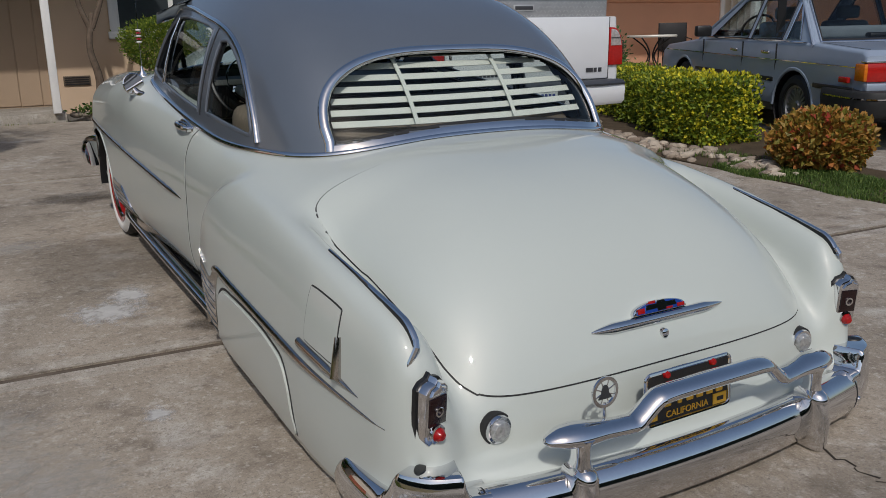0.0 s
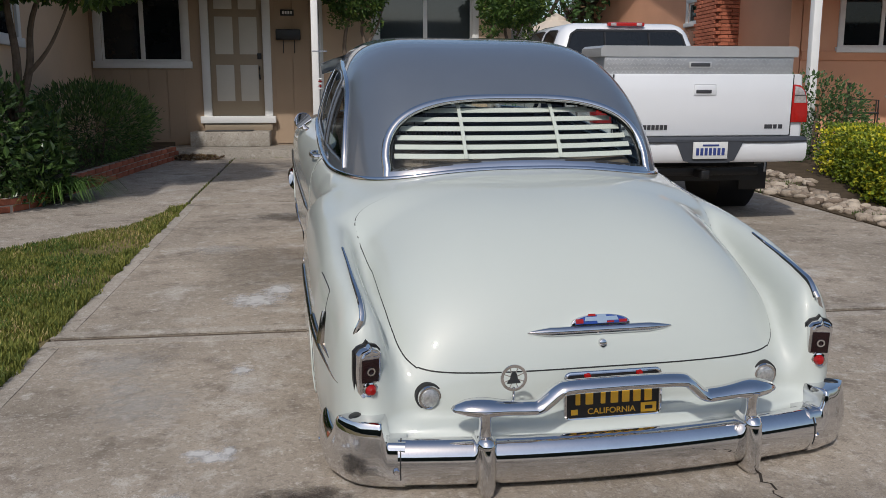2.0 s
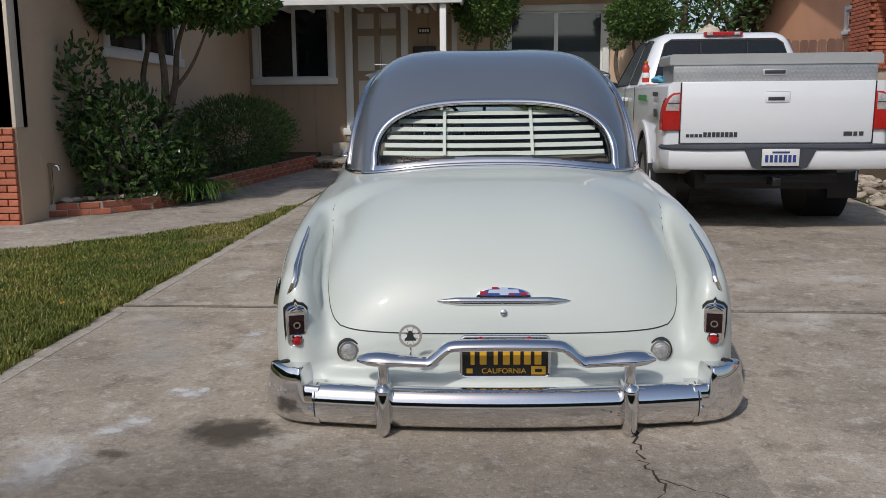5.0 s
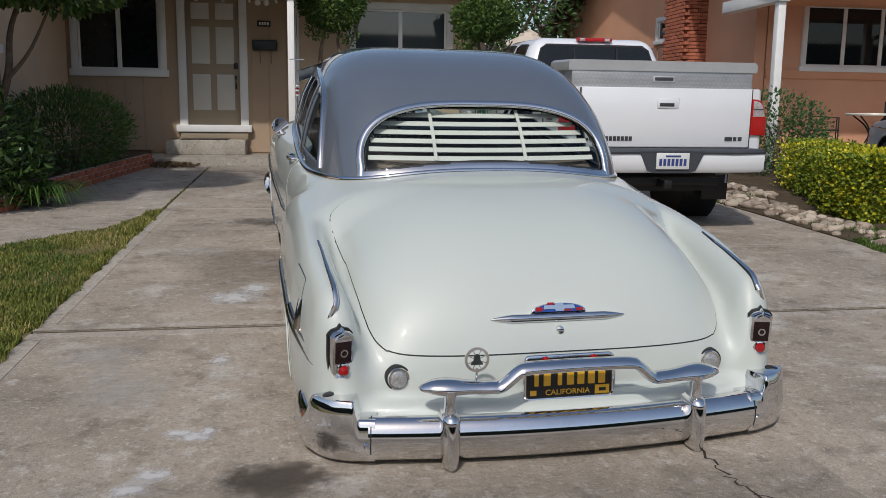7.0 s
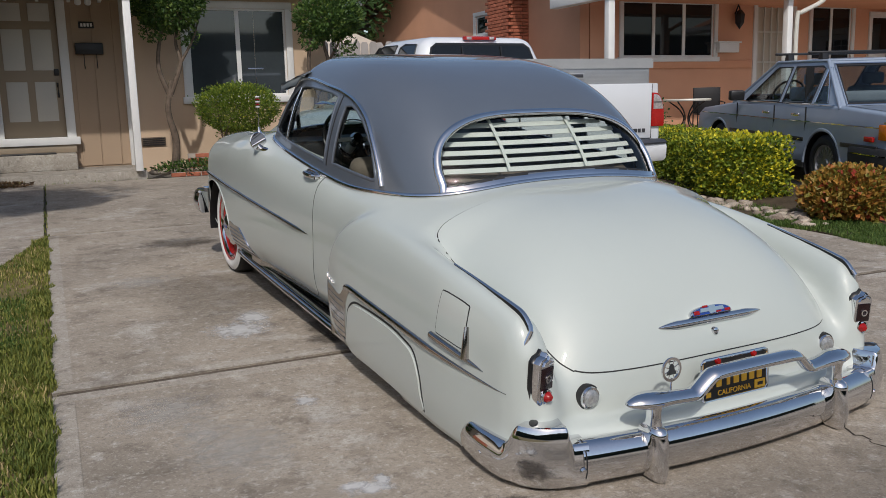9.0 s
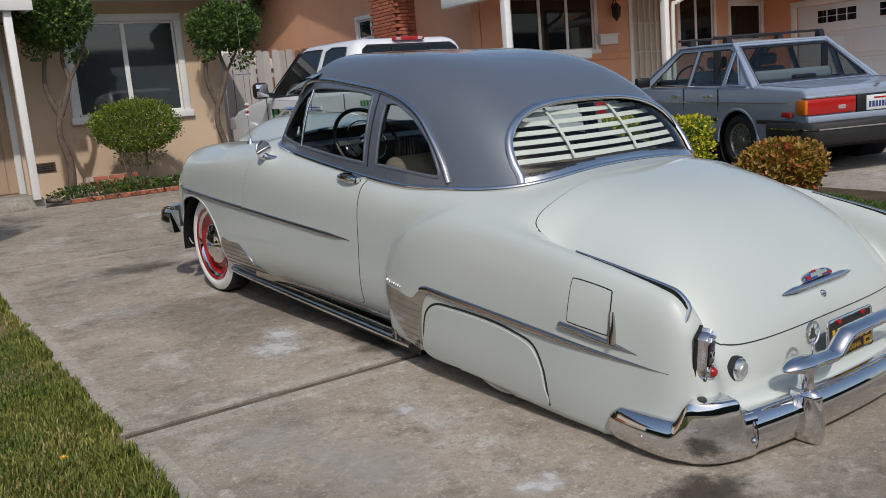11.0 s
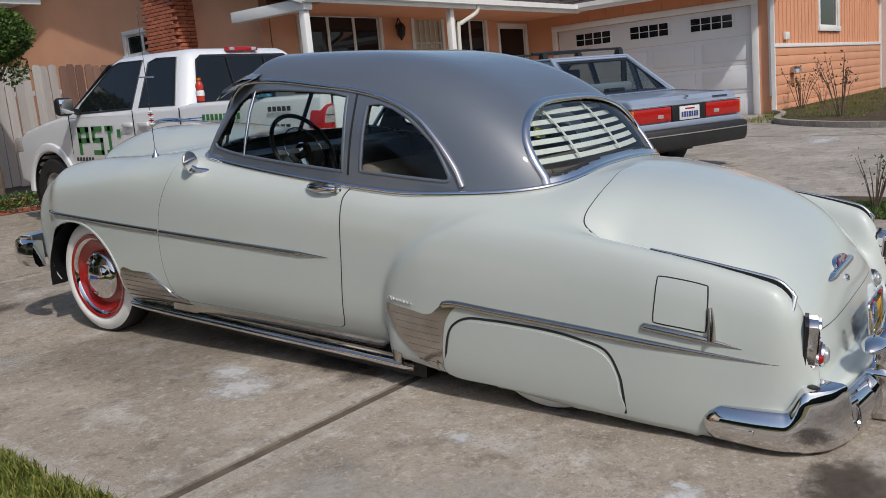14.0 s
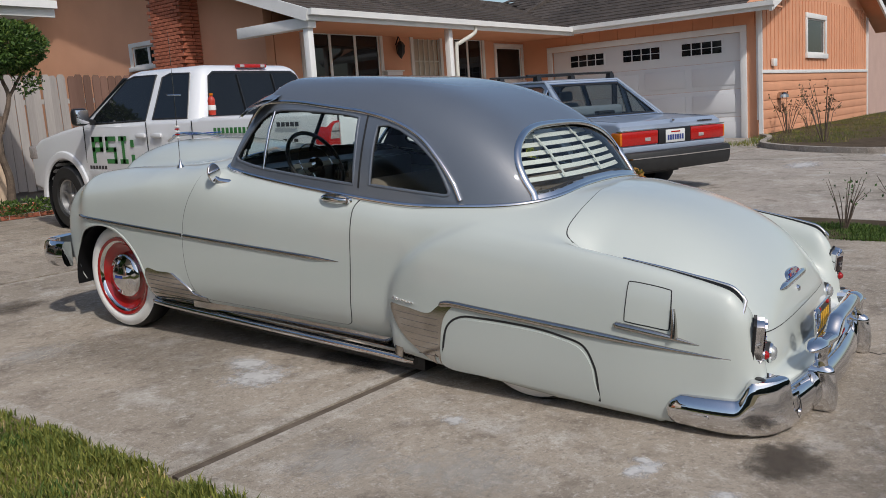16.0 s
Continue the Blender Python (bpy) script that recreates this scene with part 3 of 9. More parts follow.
    fs = patch("front_stone_shield", body_f, flank(FS, side, n=4), STAINLESS, "ribbed stainless stone shield", lift=0.004)
    for zr in (0.180, 0.152, 0.124, 0.096, 0.068):
        yy = np.linspace(3.53, 3.27 - 1.8 * (0.19 - zr), 8)
        strip("rib", body_f, side_at(body_f, yy, zr + 0 * yy, side), half_round(0.0022, 0.007), STAINLESS, parent=fs)
    strip("shield_edge", body_f, flank([(3.317, 0.212), (3.21, 0.152), (3.156, 0.107), (3.07, 0.094)], side, closed=False), half_round(0.006, 0.009), CHROME, parent=fs)
    # rocker strip and chrome side pipe
    yy = np.linspace(3.20, 1.66, 30)
    rx = np.abs(side_at(body_f, yy, 0.056 + 0 * yy, side)[:, 0]) + 0.001
    part("rocker_moulding", sweep([(side * x, y, 0.050 + RAKE * y) for x, y in zip(rx, yy)], [(-0.006, -0.026), (0.004, -0.026), (0.009, -0.014), (0.009, 0.010), (0.004, 0.024), (-0.006, 0.024)] if side > 0 else [(0.006, -0.026), (-0.004, -0.026), (-0.009, -0.014), (-0.009, 0.010), (-0.004, 0.024), (0.006, 0.024)]), STAINLESS, car, "brushed rocker moulding", angle=50)
    pipe = [(side * x, y, z + RAKE * y) for x, y, z in spline([(0.83, 3.60, -0.004), (0.878, 3.50, -0.006), (0.876, 2.8, -0.008), (0.866, 2.2, -0.010), (0.860, 1.75, -0.012), (0.858, 1.64, -0.012)], 10)]
    part("side_pipe", sweep(pipe, disc_section(0.026, 0.019, 14)), CHROME, car, "chrome side pipe under the sill")
    part("side_pipe", sweep([(x - side * 0.006, y, z + 0.032) for x, y, z in pipe], disc_section(0.014, 0.010, 10)), CHROME, car, "thin chrome tube above the side pipe")
    part("sill_plate", sweep([(side * 0.79, y, -0.03 + RAKE * y) for y in np.linspace(3.42, 1.6, 12)], [(-0.05, -0.03), (0.05, -0.03), (0.05, 0.04), (-0.05, 0.04)]), BLACK, car)
    # script badge: a wavy chrome line
    sy = np.linspace(1.71, 1.575, 40)
    sz = 0.316 + 0.0055 * np.sin((sy - 1.71) * 330) * np.where(sy > 1.685, 1.8, 1.0) - 0.05 * (1.71 - sy)
    strip("script_badge", body_f, side_at(body_f, sy, sz, side), disc_section(0.0024, 0.004, 6), CHROME, lift=0.003)
    # crest fin
    fk = np.array(spline([(0.836, 0.575, 0.61), (0.83, 0.45, 0.585), (0.824, 0.30, 0.555), (0.817, 0.19, 0.53), (0.812, 0.10, 0.508)], 8))
    ridge = fk.copy()
    fk = top_at(body_f, fk[:, 0], fk[:, 1], lo=0.2)
    fk[:, 2] = np.maximum(fk[:, 2], ridge[:, 2] - 0.008)
    fk[:, 0] *= -side * -1
    nf = len(fk)
    fin = bmesh.new()
    rings, top_rail, low_rail = [], [], []
    for i, p in enumerate(raked(fk)):
        k = i / (nf - 1)
        w, h = 0.004 + 0.006 * k, 0.001 + 0.019 * k ** 1.6
        a = [Vector((p[0] + side * w, p[1], p[2] - 0.006 - 0.03 * k)), Vector((p[0], p[1], p[2] + h)), Vector((p[0] - side * 0.006, p[1], p[2] + h)), Vector((p[0] - side * (w + 0.004), p[1], p[2] - 0.012 - 0.045 * k))]
        rings.append([fin.verts.new(v) for v in a])
        top_rail.append(a[1] + Vector((-side * 0.003, 0, 0.002)))
        low_rail.append(Vector((a[0].x + side * (0.003 + 0.010 * k), a[0].y, p[2] - 0.004 - 0.036 * k)))
    for a, b in zip(rings, rings[1:]):
        for j in range(4):
            fin.faces.new((a[j], a[(j + 1) % 4], b[(j + 1) % 4], b[j]))
    fin.faces.new(rings[-1])
    fin.faces.new(rings[0][::-1])
    bmesh.ops.recalc_face_normals(fin, faces=fin.faces)
    fo = part("fender_fin", fin, BLACK, car, "black crest fin with chrome edges", angle=30)
    grow = lambda k: 0.45 + 0.55 * k
    part("fin_rail", sweep(top_rail, disc_section(0.009, 0.005, 8), up=Vector((0, 0, 1)), taper=grow), CHROME, fo)
    part("fin_rail", sweep(low_rail, disc_section(0.007, 0.005, 8), up=Vector((0, 0, 1)), taper=grow), CHROME, fo)
    part("fin_cap", sweep([top_rail[-1], top_rail[-1] + Vector((side * 0.004, -0.012, -0.016)), low_rail[-1] + Vector((0, -0.006, -0.004))], disc_section(0.009, 0.007, 8), up=Vector((0, -1, 0))), CHROME, fo)

# fuel door, on the near flank
GD = [(0.518, 0.535), (0.508, 0.546), (0.43, 0.541), (0.362, 0.531), (0.352, 0.52), (0.350, 0.45), (0.352, 0.39), (0.362, 0.379), (0.43, 0.384), (0.515, 0.390), (0.527, 0.400), (0.523, 0.47)]
GD = [(y, z + 0.010) for y, z in GD]
gd = patch("fuel_door", body_f, flank(GD, -1, n=3), PAINT, rings=6)
strip("fuel_door_seam", body_f, flank(GD, -1, n=3), SEAM, RUBBER, closed=True, parent=gd)
gk = np.array(spline([(0.575, 0.380), (0.54, 0.377), (0.43, 0.368), (0.32, 0.356), (0.235, 0.343)], 6))
guard = strip("fuel_guard", body_f, side_at(body_f, gk[:, 0], gk[:, 1], -1), half_round(0.014, 0.014), STAINLESS, "polished fuel door guard", taper=lambda k: min(1, 0.2 + 8 * k, 0.08 + 2.2 * (1 - k)))
gv = np.array([(0.332, 0.362), (0.332, 0.40), (0.335, 0.44), (0.340, 0.472)])
strip("guard_post", body_f, side_at(body_f, gv[:, 0], gv[:, 1], -1), half_round(0.015, 0.026), STAINLESS, parent=guard, taper=lambda k: 1 - 0.45 * k)

# tail of the car: lamps, badges, plate
for side in (-1, 1):
    b0 = back_at(body_f, [0.800], [0.372])[0]
    M = Matrix.Translation((side * 0.800, b0[1] + 0.006, 0.372)) @ Matrix.Rotation(radians(-16 * side), 4, "Z") @ Matrix.Rotation(radians(94), 4, "X")
    outl = [(-0.036, -0.065), (-0.025, -0.085), (0, -0.095), (0.025, -0.085), (0.036, -0.065), (0.040, 0.0), (0.040, 0.062), (0.028, 0.076), (0.008, 0.082), (0, 0.094), (-0.008, 0.082), (-0.028, 0.076), (-0.040, 0.062), (-0.040, 0.0)]
    lamp = part("tail_lamp", prism([(x * 1.15, y * 1.07) for x, y in outl], 0.012, M @ Matrix.Translation((0, 0, -0.022))), BLACK, car, "tail lamp with dark and red lenses")
    part("chrome_bezel", prism(outl, 0.036, M @ Matrix.Translation((0, 0, -0.014)), 0.008), CHROME, lamp)
    part("lamp_crest", prism([(-0.030, 0.056), (0.030, 0.056), (0.022, 0.070), (0.006, 0.076), (0, 0.088), (-0.006, 0.076), (-0.022, 0.070)], 0.014, M @ Matrix.Translation((0, 0, 0.018)), 0.006), CHROME, lamp)
    part("upper_lens", prism([(-0.029, -0.030), (0.029, -0.030), (0.029, 0.046), (-0.029, 0.046)], 0.006, M @ Matrix.Translation((0, 0, 0.0205)), 0.002), DARKRED, lamp)
    part("reflector_ring", lathe([(0.009, 0.0), (0.009, 0.006), (0.014, 0.006), (0.014, 0.0)], M @ Matrix.Translation((0, 0.008, 0.026)), 18), CHROME, lamp)
    part("lower_lens", lathe([(0.0, 0.026), (0.010, 0.024), (0.018, 0.014), (0.019, 0.0), (0.023, 0.0), (0.023, -0.01)], M @ Matrix.Translation((0, -0.055, 0.022)), 20), REDLENS, lamp)
    part("lens_ring", lathe([(0.019, -0.002), (0.020, 0.010), (0.025, 0.008), (0.026, -0.004)], M @ Matrix.Translation((0, -0.055, 0.021)), 20), CHROME, lamp)
    b1 = back_at(body_f, [0.60], [0.268])[0]
    M = Matrix.Translation((side * 0.60, b1[1], 0.268)) @ Matrix.Rotation(radians(-6 * side), 4, "Z") @ Matrix.Rotation(radians(92), 4, "X")
    rv = part("reversing_lamp", lathe([(0.0, 0.030), (0.015, 0.029), (0.026, 0.024), (0.031, 0.014), (0.032, 0.0)], M, 28), CLEARLENS, car, "round clear reversing lamp")
    part("rim", lathe([(0.031, 0.012), (0.038, 0.012), (0.041, 0.004), (0.042, -0.01)], M, 28), CHROME, rv)
    part("gasket", lathe([(0.040, 0.003), (0.045, 0.002), (0.046, -0.02)], M, 28), RUBBER, rv)

EY = back_at(body_f, [0.0], [0.45])[0][1]
ek = [(x, back_at(body_f, [x], [0.445])[0][1] - 0.004, 0.447 + RAKE * EY) for x in np.linspace(-0.258, 0.258, 33)]
emb = part("trunk_emblem", sweep(ek, half_round(0.016, 0.016), up=Vector((0, -1, 0.25)), taper=lambda k: max(0.12, min(1.0, (1 - abs(2 * k - 1)) * 3.2) ** 0.6)), CHROME, car, "chrome winged trunk emblem with a red and blue crest")
M = Matrix.Translation((0, EY + 0.012, 0.462)) @ Matrix.Rotation(radians(72), 4, "X")
cr = [(0.105 * math.cos(a), 0.038 * math.sin(a) ** 0.7) for a in np.linspace(0.02, math.pi - 0.02, 20)]
part("crest_rim", prism(cr, 0.022, M, 0.004), CHROME, emb)
M2 = M @ Matrix.Translation((0, 0.003, 0.0225))
part("crest_field", prism([(x * 0.88, y * 0.84) for x, y in cr], 0.003, M2), EMBLUE, emb)
part("crest_shape", prism([(-0.06, 0.012), (-0.016, 0.012), (-0.014, 0.004), (0.018, 0.004), (0.02, 0.012), (0.062, 0.012), (0.056, 0.026), (0.018, 0.026), (0.016, 0.034), (-0.014, 0.034), (-0.016, 0.026), (-0.056, 0.026)], 0.002, M2 @ Matrix.Translation((0, 0, 0.003))), CHROME, emb)
for x0, x1, y0, y1 in ((-0.09, -0.064, 0.005, 0.02), (-0.045, -0.02, 0.028, 0.036), (0.064, 0.092, 0.004, 0.014), (0.02, 0.045, 0.004, 0.010)):
    part("crest_bar", prism([(x0, y0), (x1, y0), (x1, y1), (x0, y1)], 0.002, M2 @ Matrix.Translation((0, 0, 0.003))), REDLENS, emb)
kh = back_at(body_f, [0.0], [0.405])[0]
part("trunk_lock", lathe([(0.0, 0.014), (0.006, 0.014), (0.013, 0.011), (0.016, 0.0)], Matrix.Translation((0, kh[1], 0.41)) @ Matrix.Rotation(radians(80), 4, "X"), 20), CHROME, car)

# plate, badge, bumper
PY = -0.040
MP = Matrix.Translation((0, PY, 0.270)) @ Matrix.Rotation(radians(86), 4, "X")


def rrect(w, h, r, n=4):
    out = []
    for cx, cy, a0 in ((w - r, h - r, 0), (-w + r, h - r, 90), (-w + r, -h + r, 180), (w - r, -h + r, 270)):
        out += [(cx + r * math.cos(radians(a0 + 90 * i / n)), cy + r * math.sin(radians(a0 + 90 * i / n))) for i in range(n + 1)]
    return out


plate = part("license_plate", prism(rrect(0.160, 0.072, 0.012), 0.004, MP), BLACK, car, "black licence plate with yellow markings")
part("plate_frame", sweep([MP @ Vector((x, y, 0.004)) for x, y in rrect(0.165, 0.077, 0.018)], disc_section(0.006, 0.006, 8), up=Vector((0, -1, 0)), closed=True), CHROME, plate, "chrome licence plate frame")
for i in range(7):
    x = -0.122 + 0.0395 * i + (0.008 if i > 1 else 0)
    w = 0.008 if i in (0, 2) else 0.013
    part("marking_bar", box(x - w, x + w, -0.030, 0.040, 0.004, 0.006, 0.002, seg=1, m=MP), YELLOW, plate)
text_part("plate_lettering", "CALIFORNIA", 0.028, MP @ Matrix.Translation((-0.005, -0.055, 0.005)), YELLOW, plate, 0.001, squash=1.05)
part("year_tab", box(0.098, 0.152, -0.068, -0.036, 0.004, 0.007, m=MP), YELLOW, plate)
part("tab_bar", box(0.112, 0.138, -0.058, -0.046, 0.007, 0.0085, m=MP), BLACK, plate)
part("marking_bar", box(-0.145, -0.122, -0.063, -0.045, 0.004, 0.006, m=MP), YELLOW, plate)
for x in (-0.09, 0.09):
    part("plate_reflector", lathe([(0, 0.012), (0.009, 0.010), (0.012, 0.0)], MP @ Matrix.Translation((x, 0.068, 0.005)), 16), REDLENS, plate)

MB = Matrix.Translation((-0.352, -0.085, 0.365)) @ Matrix.Rotation(radians(88), 4, "X")
bell = part("club_badge", lathe([(0.034, -0.003), (0.034, 0.004), (0.043, 0.004), (0.044, 0.0), (0.043, -0.003)], MB, 32, closed=True), CHROME, car, "round chrome club badge with a bell")
part("bell_shape", prism([(-0.022, -0.018), (0.022, -0.018), (0.020, -0.011), (0.013, -0.004), (0.010, 0.012), (0.004, 0.020), (-0.004, 0.020), (-0.010, 0.012), (-0.013, -0.004), (-0.020, -0.011)], 0.003, MB), DASH, bell)
for i in range(8):
    a = i * math.pi / 4 + 0.4
    part("badge_spoke", box(0.012, 0.036, -0.0015, 0.0015, -0.001, 0.001, m=MB @ Matrix.Rotation(a, 4, "Z")), CHROME, bell)
part("badge_stem", cyl(0.004, 0.07, Matrix.Translation((-0.352, -0.085, 0.30)), 10), CHROME, bell)

bumper = tagged(new("rear_bumper"))
bumper.parent = car
FACE = [(-0.030, 0.150)] + [(-0.004 + 0.066 * math.cos(a) ** 0.8, 0.083 + 0.079 * math.sin(a)) for a in np.linspace(1.45, -1.35, 15)] + [(0.006, 0.012), (0.030, 0.030), (0.036, 0.09), (0.010, 0.146), (-0.030, 0.138)]


def loft_face(path, scale_z, face=FACE, lift=None):
    """Bumper section carried along a plan path of (x, y)."""
    bm = bmesh.new()
    rings = []
    n = len(path)
    for i, (x, y) in enumerate(path):
        ax, ay = path[max(0, i - 1)]
        bx, by = path[min(n - 1, i + 1)]
        t = Vector((bx - ax, by - ay, 0)).normalized()
        o = Vector((t.y, -t.x, 0))
        s = scale_z[i] if isinstance(scale_z, list) else 1.0
        d = lift[i] if lift else 0.0
        rings.append([bm.verts.new((x + o.x * p, y + o.y * p, d + q * s)) for p, q in face])
    k = len(face)
    for a, b in zip(rings, rings[1:]):
        for j in range(k):
            bm.faces.new((a[j], a[(j + 1) % k], b[(j + 1) % k], b[j]))
    bm.faces.new(rings[0])
    bm.faces.new(rings[-1][::-1])
    bmesh.ops.recalc_face_normals(bm, faces=bm.faces)
    return bm


bar_path = [(x, -0.105 + 0.10 * (x / 0.70) ** 2 * 0.62) for x in np.linspace(-0.715, 0.715, 33)]
part("centre_bar", loft_face(bar_path, None, lift=[0.012] * 33), CHROME, bumper, angle=40)
for side in (-1, 1):
    wk = [(0.69, -0.045), (0.735, -0.034), (0.755, -0.029), (0.775, -0.022), (0.82, 0.0), (0.860, 0.045), (0.882, 0.10), (0.892, 0.16), (0.896, 0.24), (0.890, 0.32), (0.872, 0.352)]
    wp = spline(wk, 9)
    sm = lambda u: min(1, max(0, u)) ** 2 * (3 - 2 * min(1, max(0, u)))
    # a tall flat-topped block at the corner runs down into a low blade with a rolled top
    WF = [(-0.11, 0.985), (-0.02, 0.99), (0.028, 1.0), (0.040, 0.985), (0.046, 0.94), (0.051, 0.78), (0.056, 0.62), (0.060, 0.45), (0.056, 0.26), (0.045, 0.09), (0.028, 0.01), (0.004, 0.0), (0.004, 0.10), (0.018, 0.5), (0.006, 0.92), (-0.11, 0.93)]
    WB = [(-0.04, 0.78), (-0.012, 0.84), (0.002, 0.95), (0.014, 1.0), (0.028, 0.985), (0.041, 0.90), (0.052, 0.74), (0.059, 0.54), (0.057, 0.30), (0.046, 0.10), (0.028, 0.01), (0.004, 0.0), (0.004, 0.10), (0.012, 0.4), (-0.010, 0.72), (-0.04, 0.72)]
    bm = bmesh.new()
    rings = []
    for i, (x, y) in enumerate(wp):
        ax, ay = wp[max(0, i - 1)]
        bx, by = wp[min(len(wp) - 1, i + 1)]
        t = Vector((bx - ax, by - ay, 0)).normalized()
        tip = 1 - 0.55 * sm((y - 0.325) / 0.035) if y > 0.1 else 1.0
        blade = sm((y - 0.045) / 0.05)
        top = 0.170 + 0.064 * sm((x - 0.742) / 0.022) - 0.076 * sm((y - 0.05) / 0.055) - 0.030 * sm((y - 0.30) / 0.05)
        low = 0.014 + 0.012 * sm((y - 0.1) / 0.2) + 0.03 * sm((y - 0.31) / 0.045)
        rings.append([bm.verts.new((x + t.y * (p + (pb - p) * blade) * tip, y - t.x * (p + (pb - p) * blade) * tip, low + (q + (qb - q) * blade) * (top - low))) for (p, q), (pb, qb) in zip(WF, WB)])
    k_ = len(WF)
    for a, b in zip(rings, rings[1:]):
        for j in range(k_):
            bm.faces.new((a[j], a[(j + 1) % k_], b[(j + 1) % k_], b[j]))
    bm.faces.new(rings[0])
    bm.faces.new(rings[-1][::-1])
    bmesh.ops.recalc_face_normals(bm, faces=bm.faces)
    if side < 0:
        bmesh.ops.scale(bm, vec=(-1, 1, 1), verts=bm.verts)
        bmesh.ops.reverse_faces(bm, faces=bm.faces)
    be = part("bumper_end", bm, CHROME, bumper, angle=40)
    part("bolt_recess", lathe([(0.0, 0.004), (0.6, 0.004), (0.9, 0.002), (1.0, -0.004)], Matrix.Translation((side * 0.846, 0.022, 0.2345)) @ Matrix.Rotation(radians(40 * side), 4, "Z") @ Matrix.Diagonal((0.016, 0.030, 1, 1)), 20), BLACK, be)
    jp = [(side * x, -0.105 + 0.10 * (x / 0.70) ** 2 * 0.62) for x in ((0.704, 0.708) if side > 0 else (0.708, 0.704))]
    part("bumper_joint", loft_face(jp, None, [(p + 0.0012, q + 0.0006) for p, q in FACE], lift=[0.012] * 2), BLACK, bumper)
    for bx, by, rz in ((0.948, 0.194, 90), (0.728, -0.098, 12)):
        part("bumper_bolt", lathe([(0, 0.010), (0.008, 0.008), (0.013, 0.0)], Matrix.Translation((side * bx, by, 0.085)) @ Matrix.Rotation(radians(side * rz), 4, "Z") @ Matrix.Rotation(radians(90), 4, "X"), 14), CHROME, bumper)
    # over-rider with a post up to the top bar
    gx = side * 0.452
    def upright(levels):
        """Stacked D-shaped sections: (z, half width, front y, back y)."""
        bm_ = bmesh.new()
        rg = []
        for z, w, yf, yb_ in levels:
            ring = [(w * math.cos(a), yf + (yb_ - yf) * 0.55 * (1 - math.sin(a) ** 0.9)) for a in np.linspace(0, math.pi, 11)]
            ring += [(-w * 0.96, yb_), (w * 0.96, yb_)]
            rg.append([bm_.verts.new((gx + x, y, z)) for x, y in ring])
        for a, b in zip(rg, rg[1:]):
            for j in range(13):
                bm_.faces.new((a[j], a[(j + 1) % 13], b[(j + 1) % 13], b[j]))
        bm_.faces.new(rg[0])
        bm_.faces.new(rg[-1][::-1])
        bmesh.ops.recalc_face_normals(bm_, faces=bm_.faces)
        return bm_

    part("over_rider", upright([(0.004, 0.014, -0.172, -0.11), (0.014, 0.024, -0.182, -0.10), (0.04, 0.030, -0.188, -0.09), (0.09, 0.034, -0.190, -0.08), (0.14, 0.034, -0.184, -0.08), (0.168, 0.034, -0.176, -0.08)]), CHROME, bumper, angle=40)
    part("over_rider_cap", upright([(0.166, 0.035, -0.178, -0.08), (0.176, 0.0355, -0.178, -0.08), (0.190, 0.031, -0.168, -0.08), (0.200, 0.022, -0.152, -0.09)]), CHROME, bumper, angle=40)
    part("post", upright([(0.19, 0.025, -0.152, -0.095), (0.22, 0.020, -0.146, -0.10), (0.25, 0.020, -0.146, -0.10), (0.270, 0.025, -0.152, -0.095), (0.280, 0.030, -0.158, -0.09)]), CHROME, bumper, angle=40)
tk = [(-0.555, 0.278), (-0.50, 0.284), (-0.40, 0.282), (-0.315, 0.279), (-0.275, 0.284), (-0.222, 0.328), (-0.185, 0.341), (-0.08, 0.345), (0, 0.346)]
tk = tk + [(-x, z) for x, z in tk[-2::-1]]
tb = spline([(x, -0.140 + 0.15 * x * x, z) for x, z in tk], 6)
part("top_bar", sweep(tb, [(math.cos(a) * 0.033, math.sin(a) * 0.019) for a in np.linspace(0, 2 * math.pi, 12, endpoint=False)], up=Vector((0, -0.25, 1)), taper=lambda k: min(1.0, 0.12 + 2.2 * math.sqrt(max(0.0, min(k, 1 - k)) * 3)) * (1 + 0.35 * math.exp(-((min(k, 1 - k) - 0.09) / 0.035) ** 2))), CHROME, bumper, "chrome raised bumper bar", angle=50)
part("bumper_bracket", box(-0.6, 0.6, -0.06, 0.1, 0.03, 0.10), BLACK, bumper)

# front bumper ends (only these show)
fbp = [(0.93, 4.36), (0.938, 4.45), (0.922, 4.55), (0.86, 4.64), (0.70, 4.70), (0.35, 4.74), (0.0, 4.75), (-0.35, 4.74), (-0.70, 4.70), (-0.86, 4.64), (-0.922, 4.55), (-0.938, 4.45), (-0.93, 4.36)]
fp = [tuple(p) for p in spline(fbp, 5)]
FB = [(-0.034, 0.158), (0.010, 0.166), (0.030, 0.150), (0.042, 0.110), (0.044, 0.070), (0.036, 0.028), (0.014, 0.002), (-0.034, 0.0)]
part("front_bumper", loft_face(fp, [1.0] * len(fp), FB, lift=[0.375] * len(fp)), CHROME, car, "chrome front bumper", angle=40)

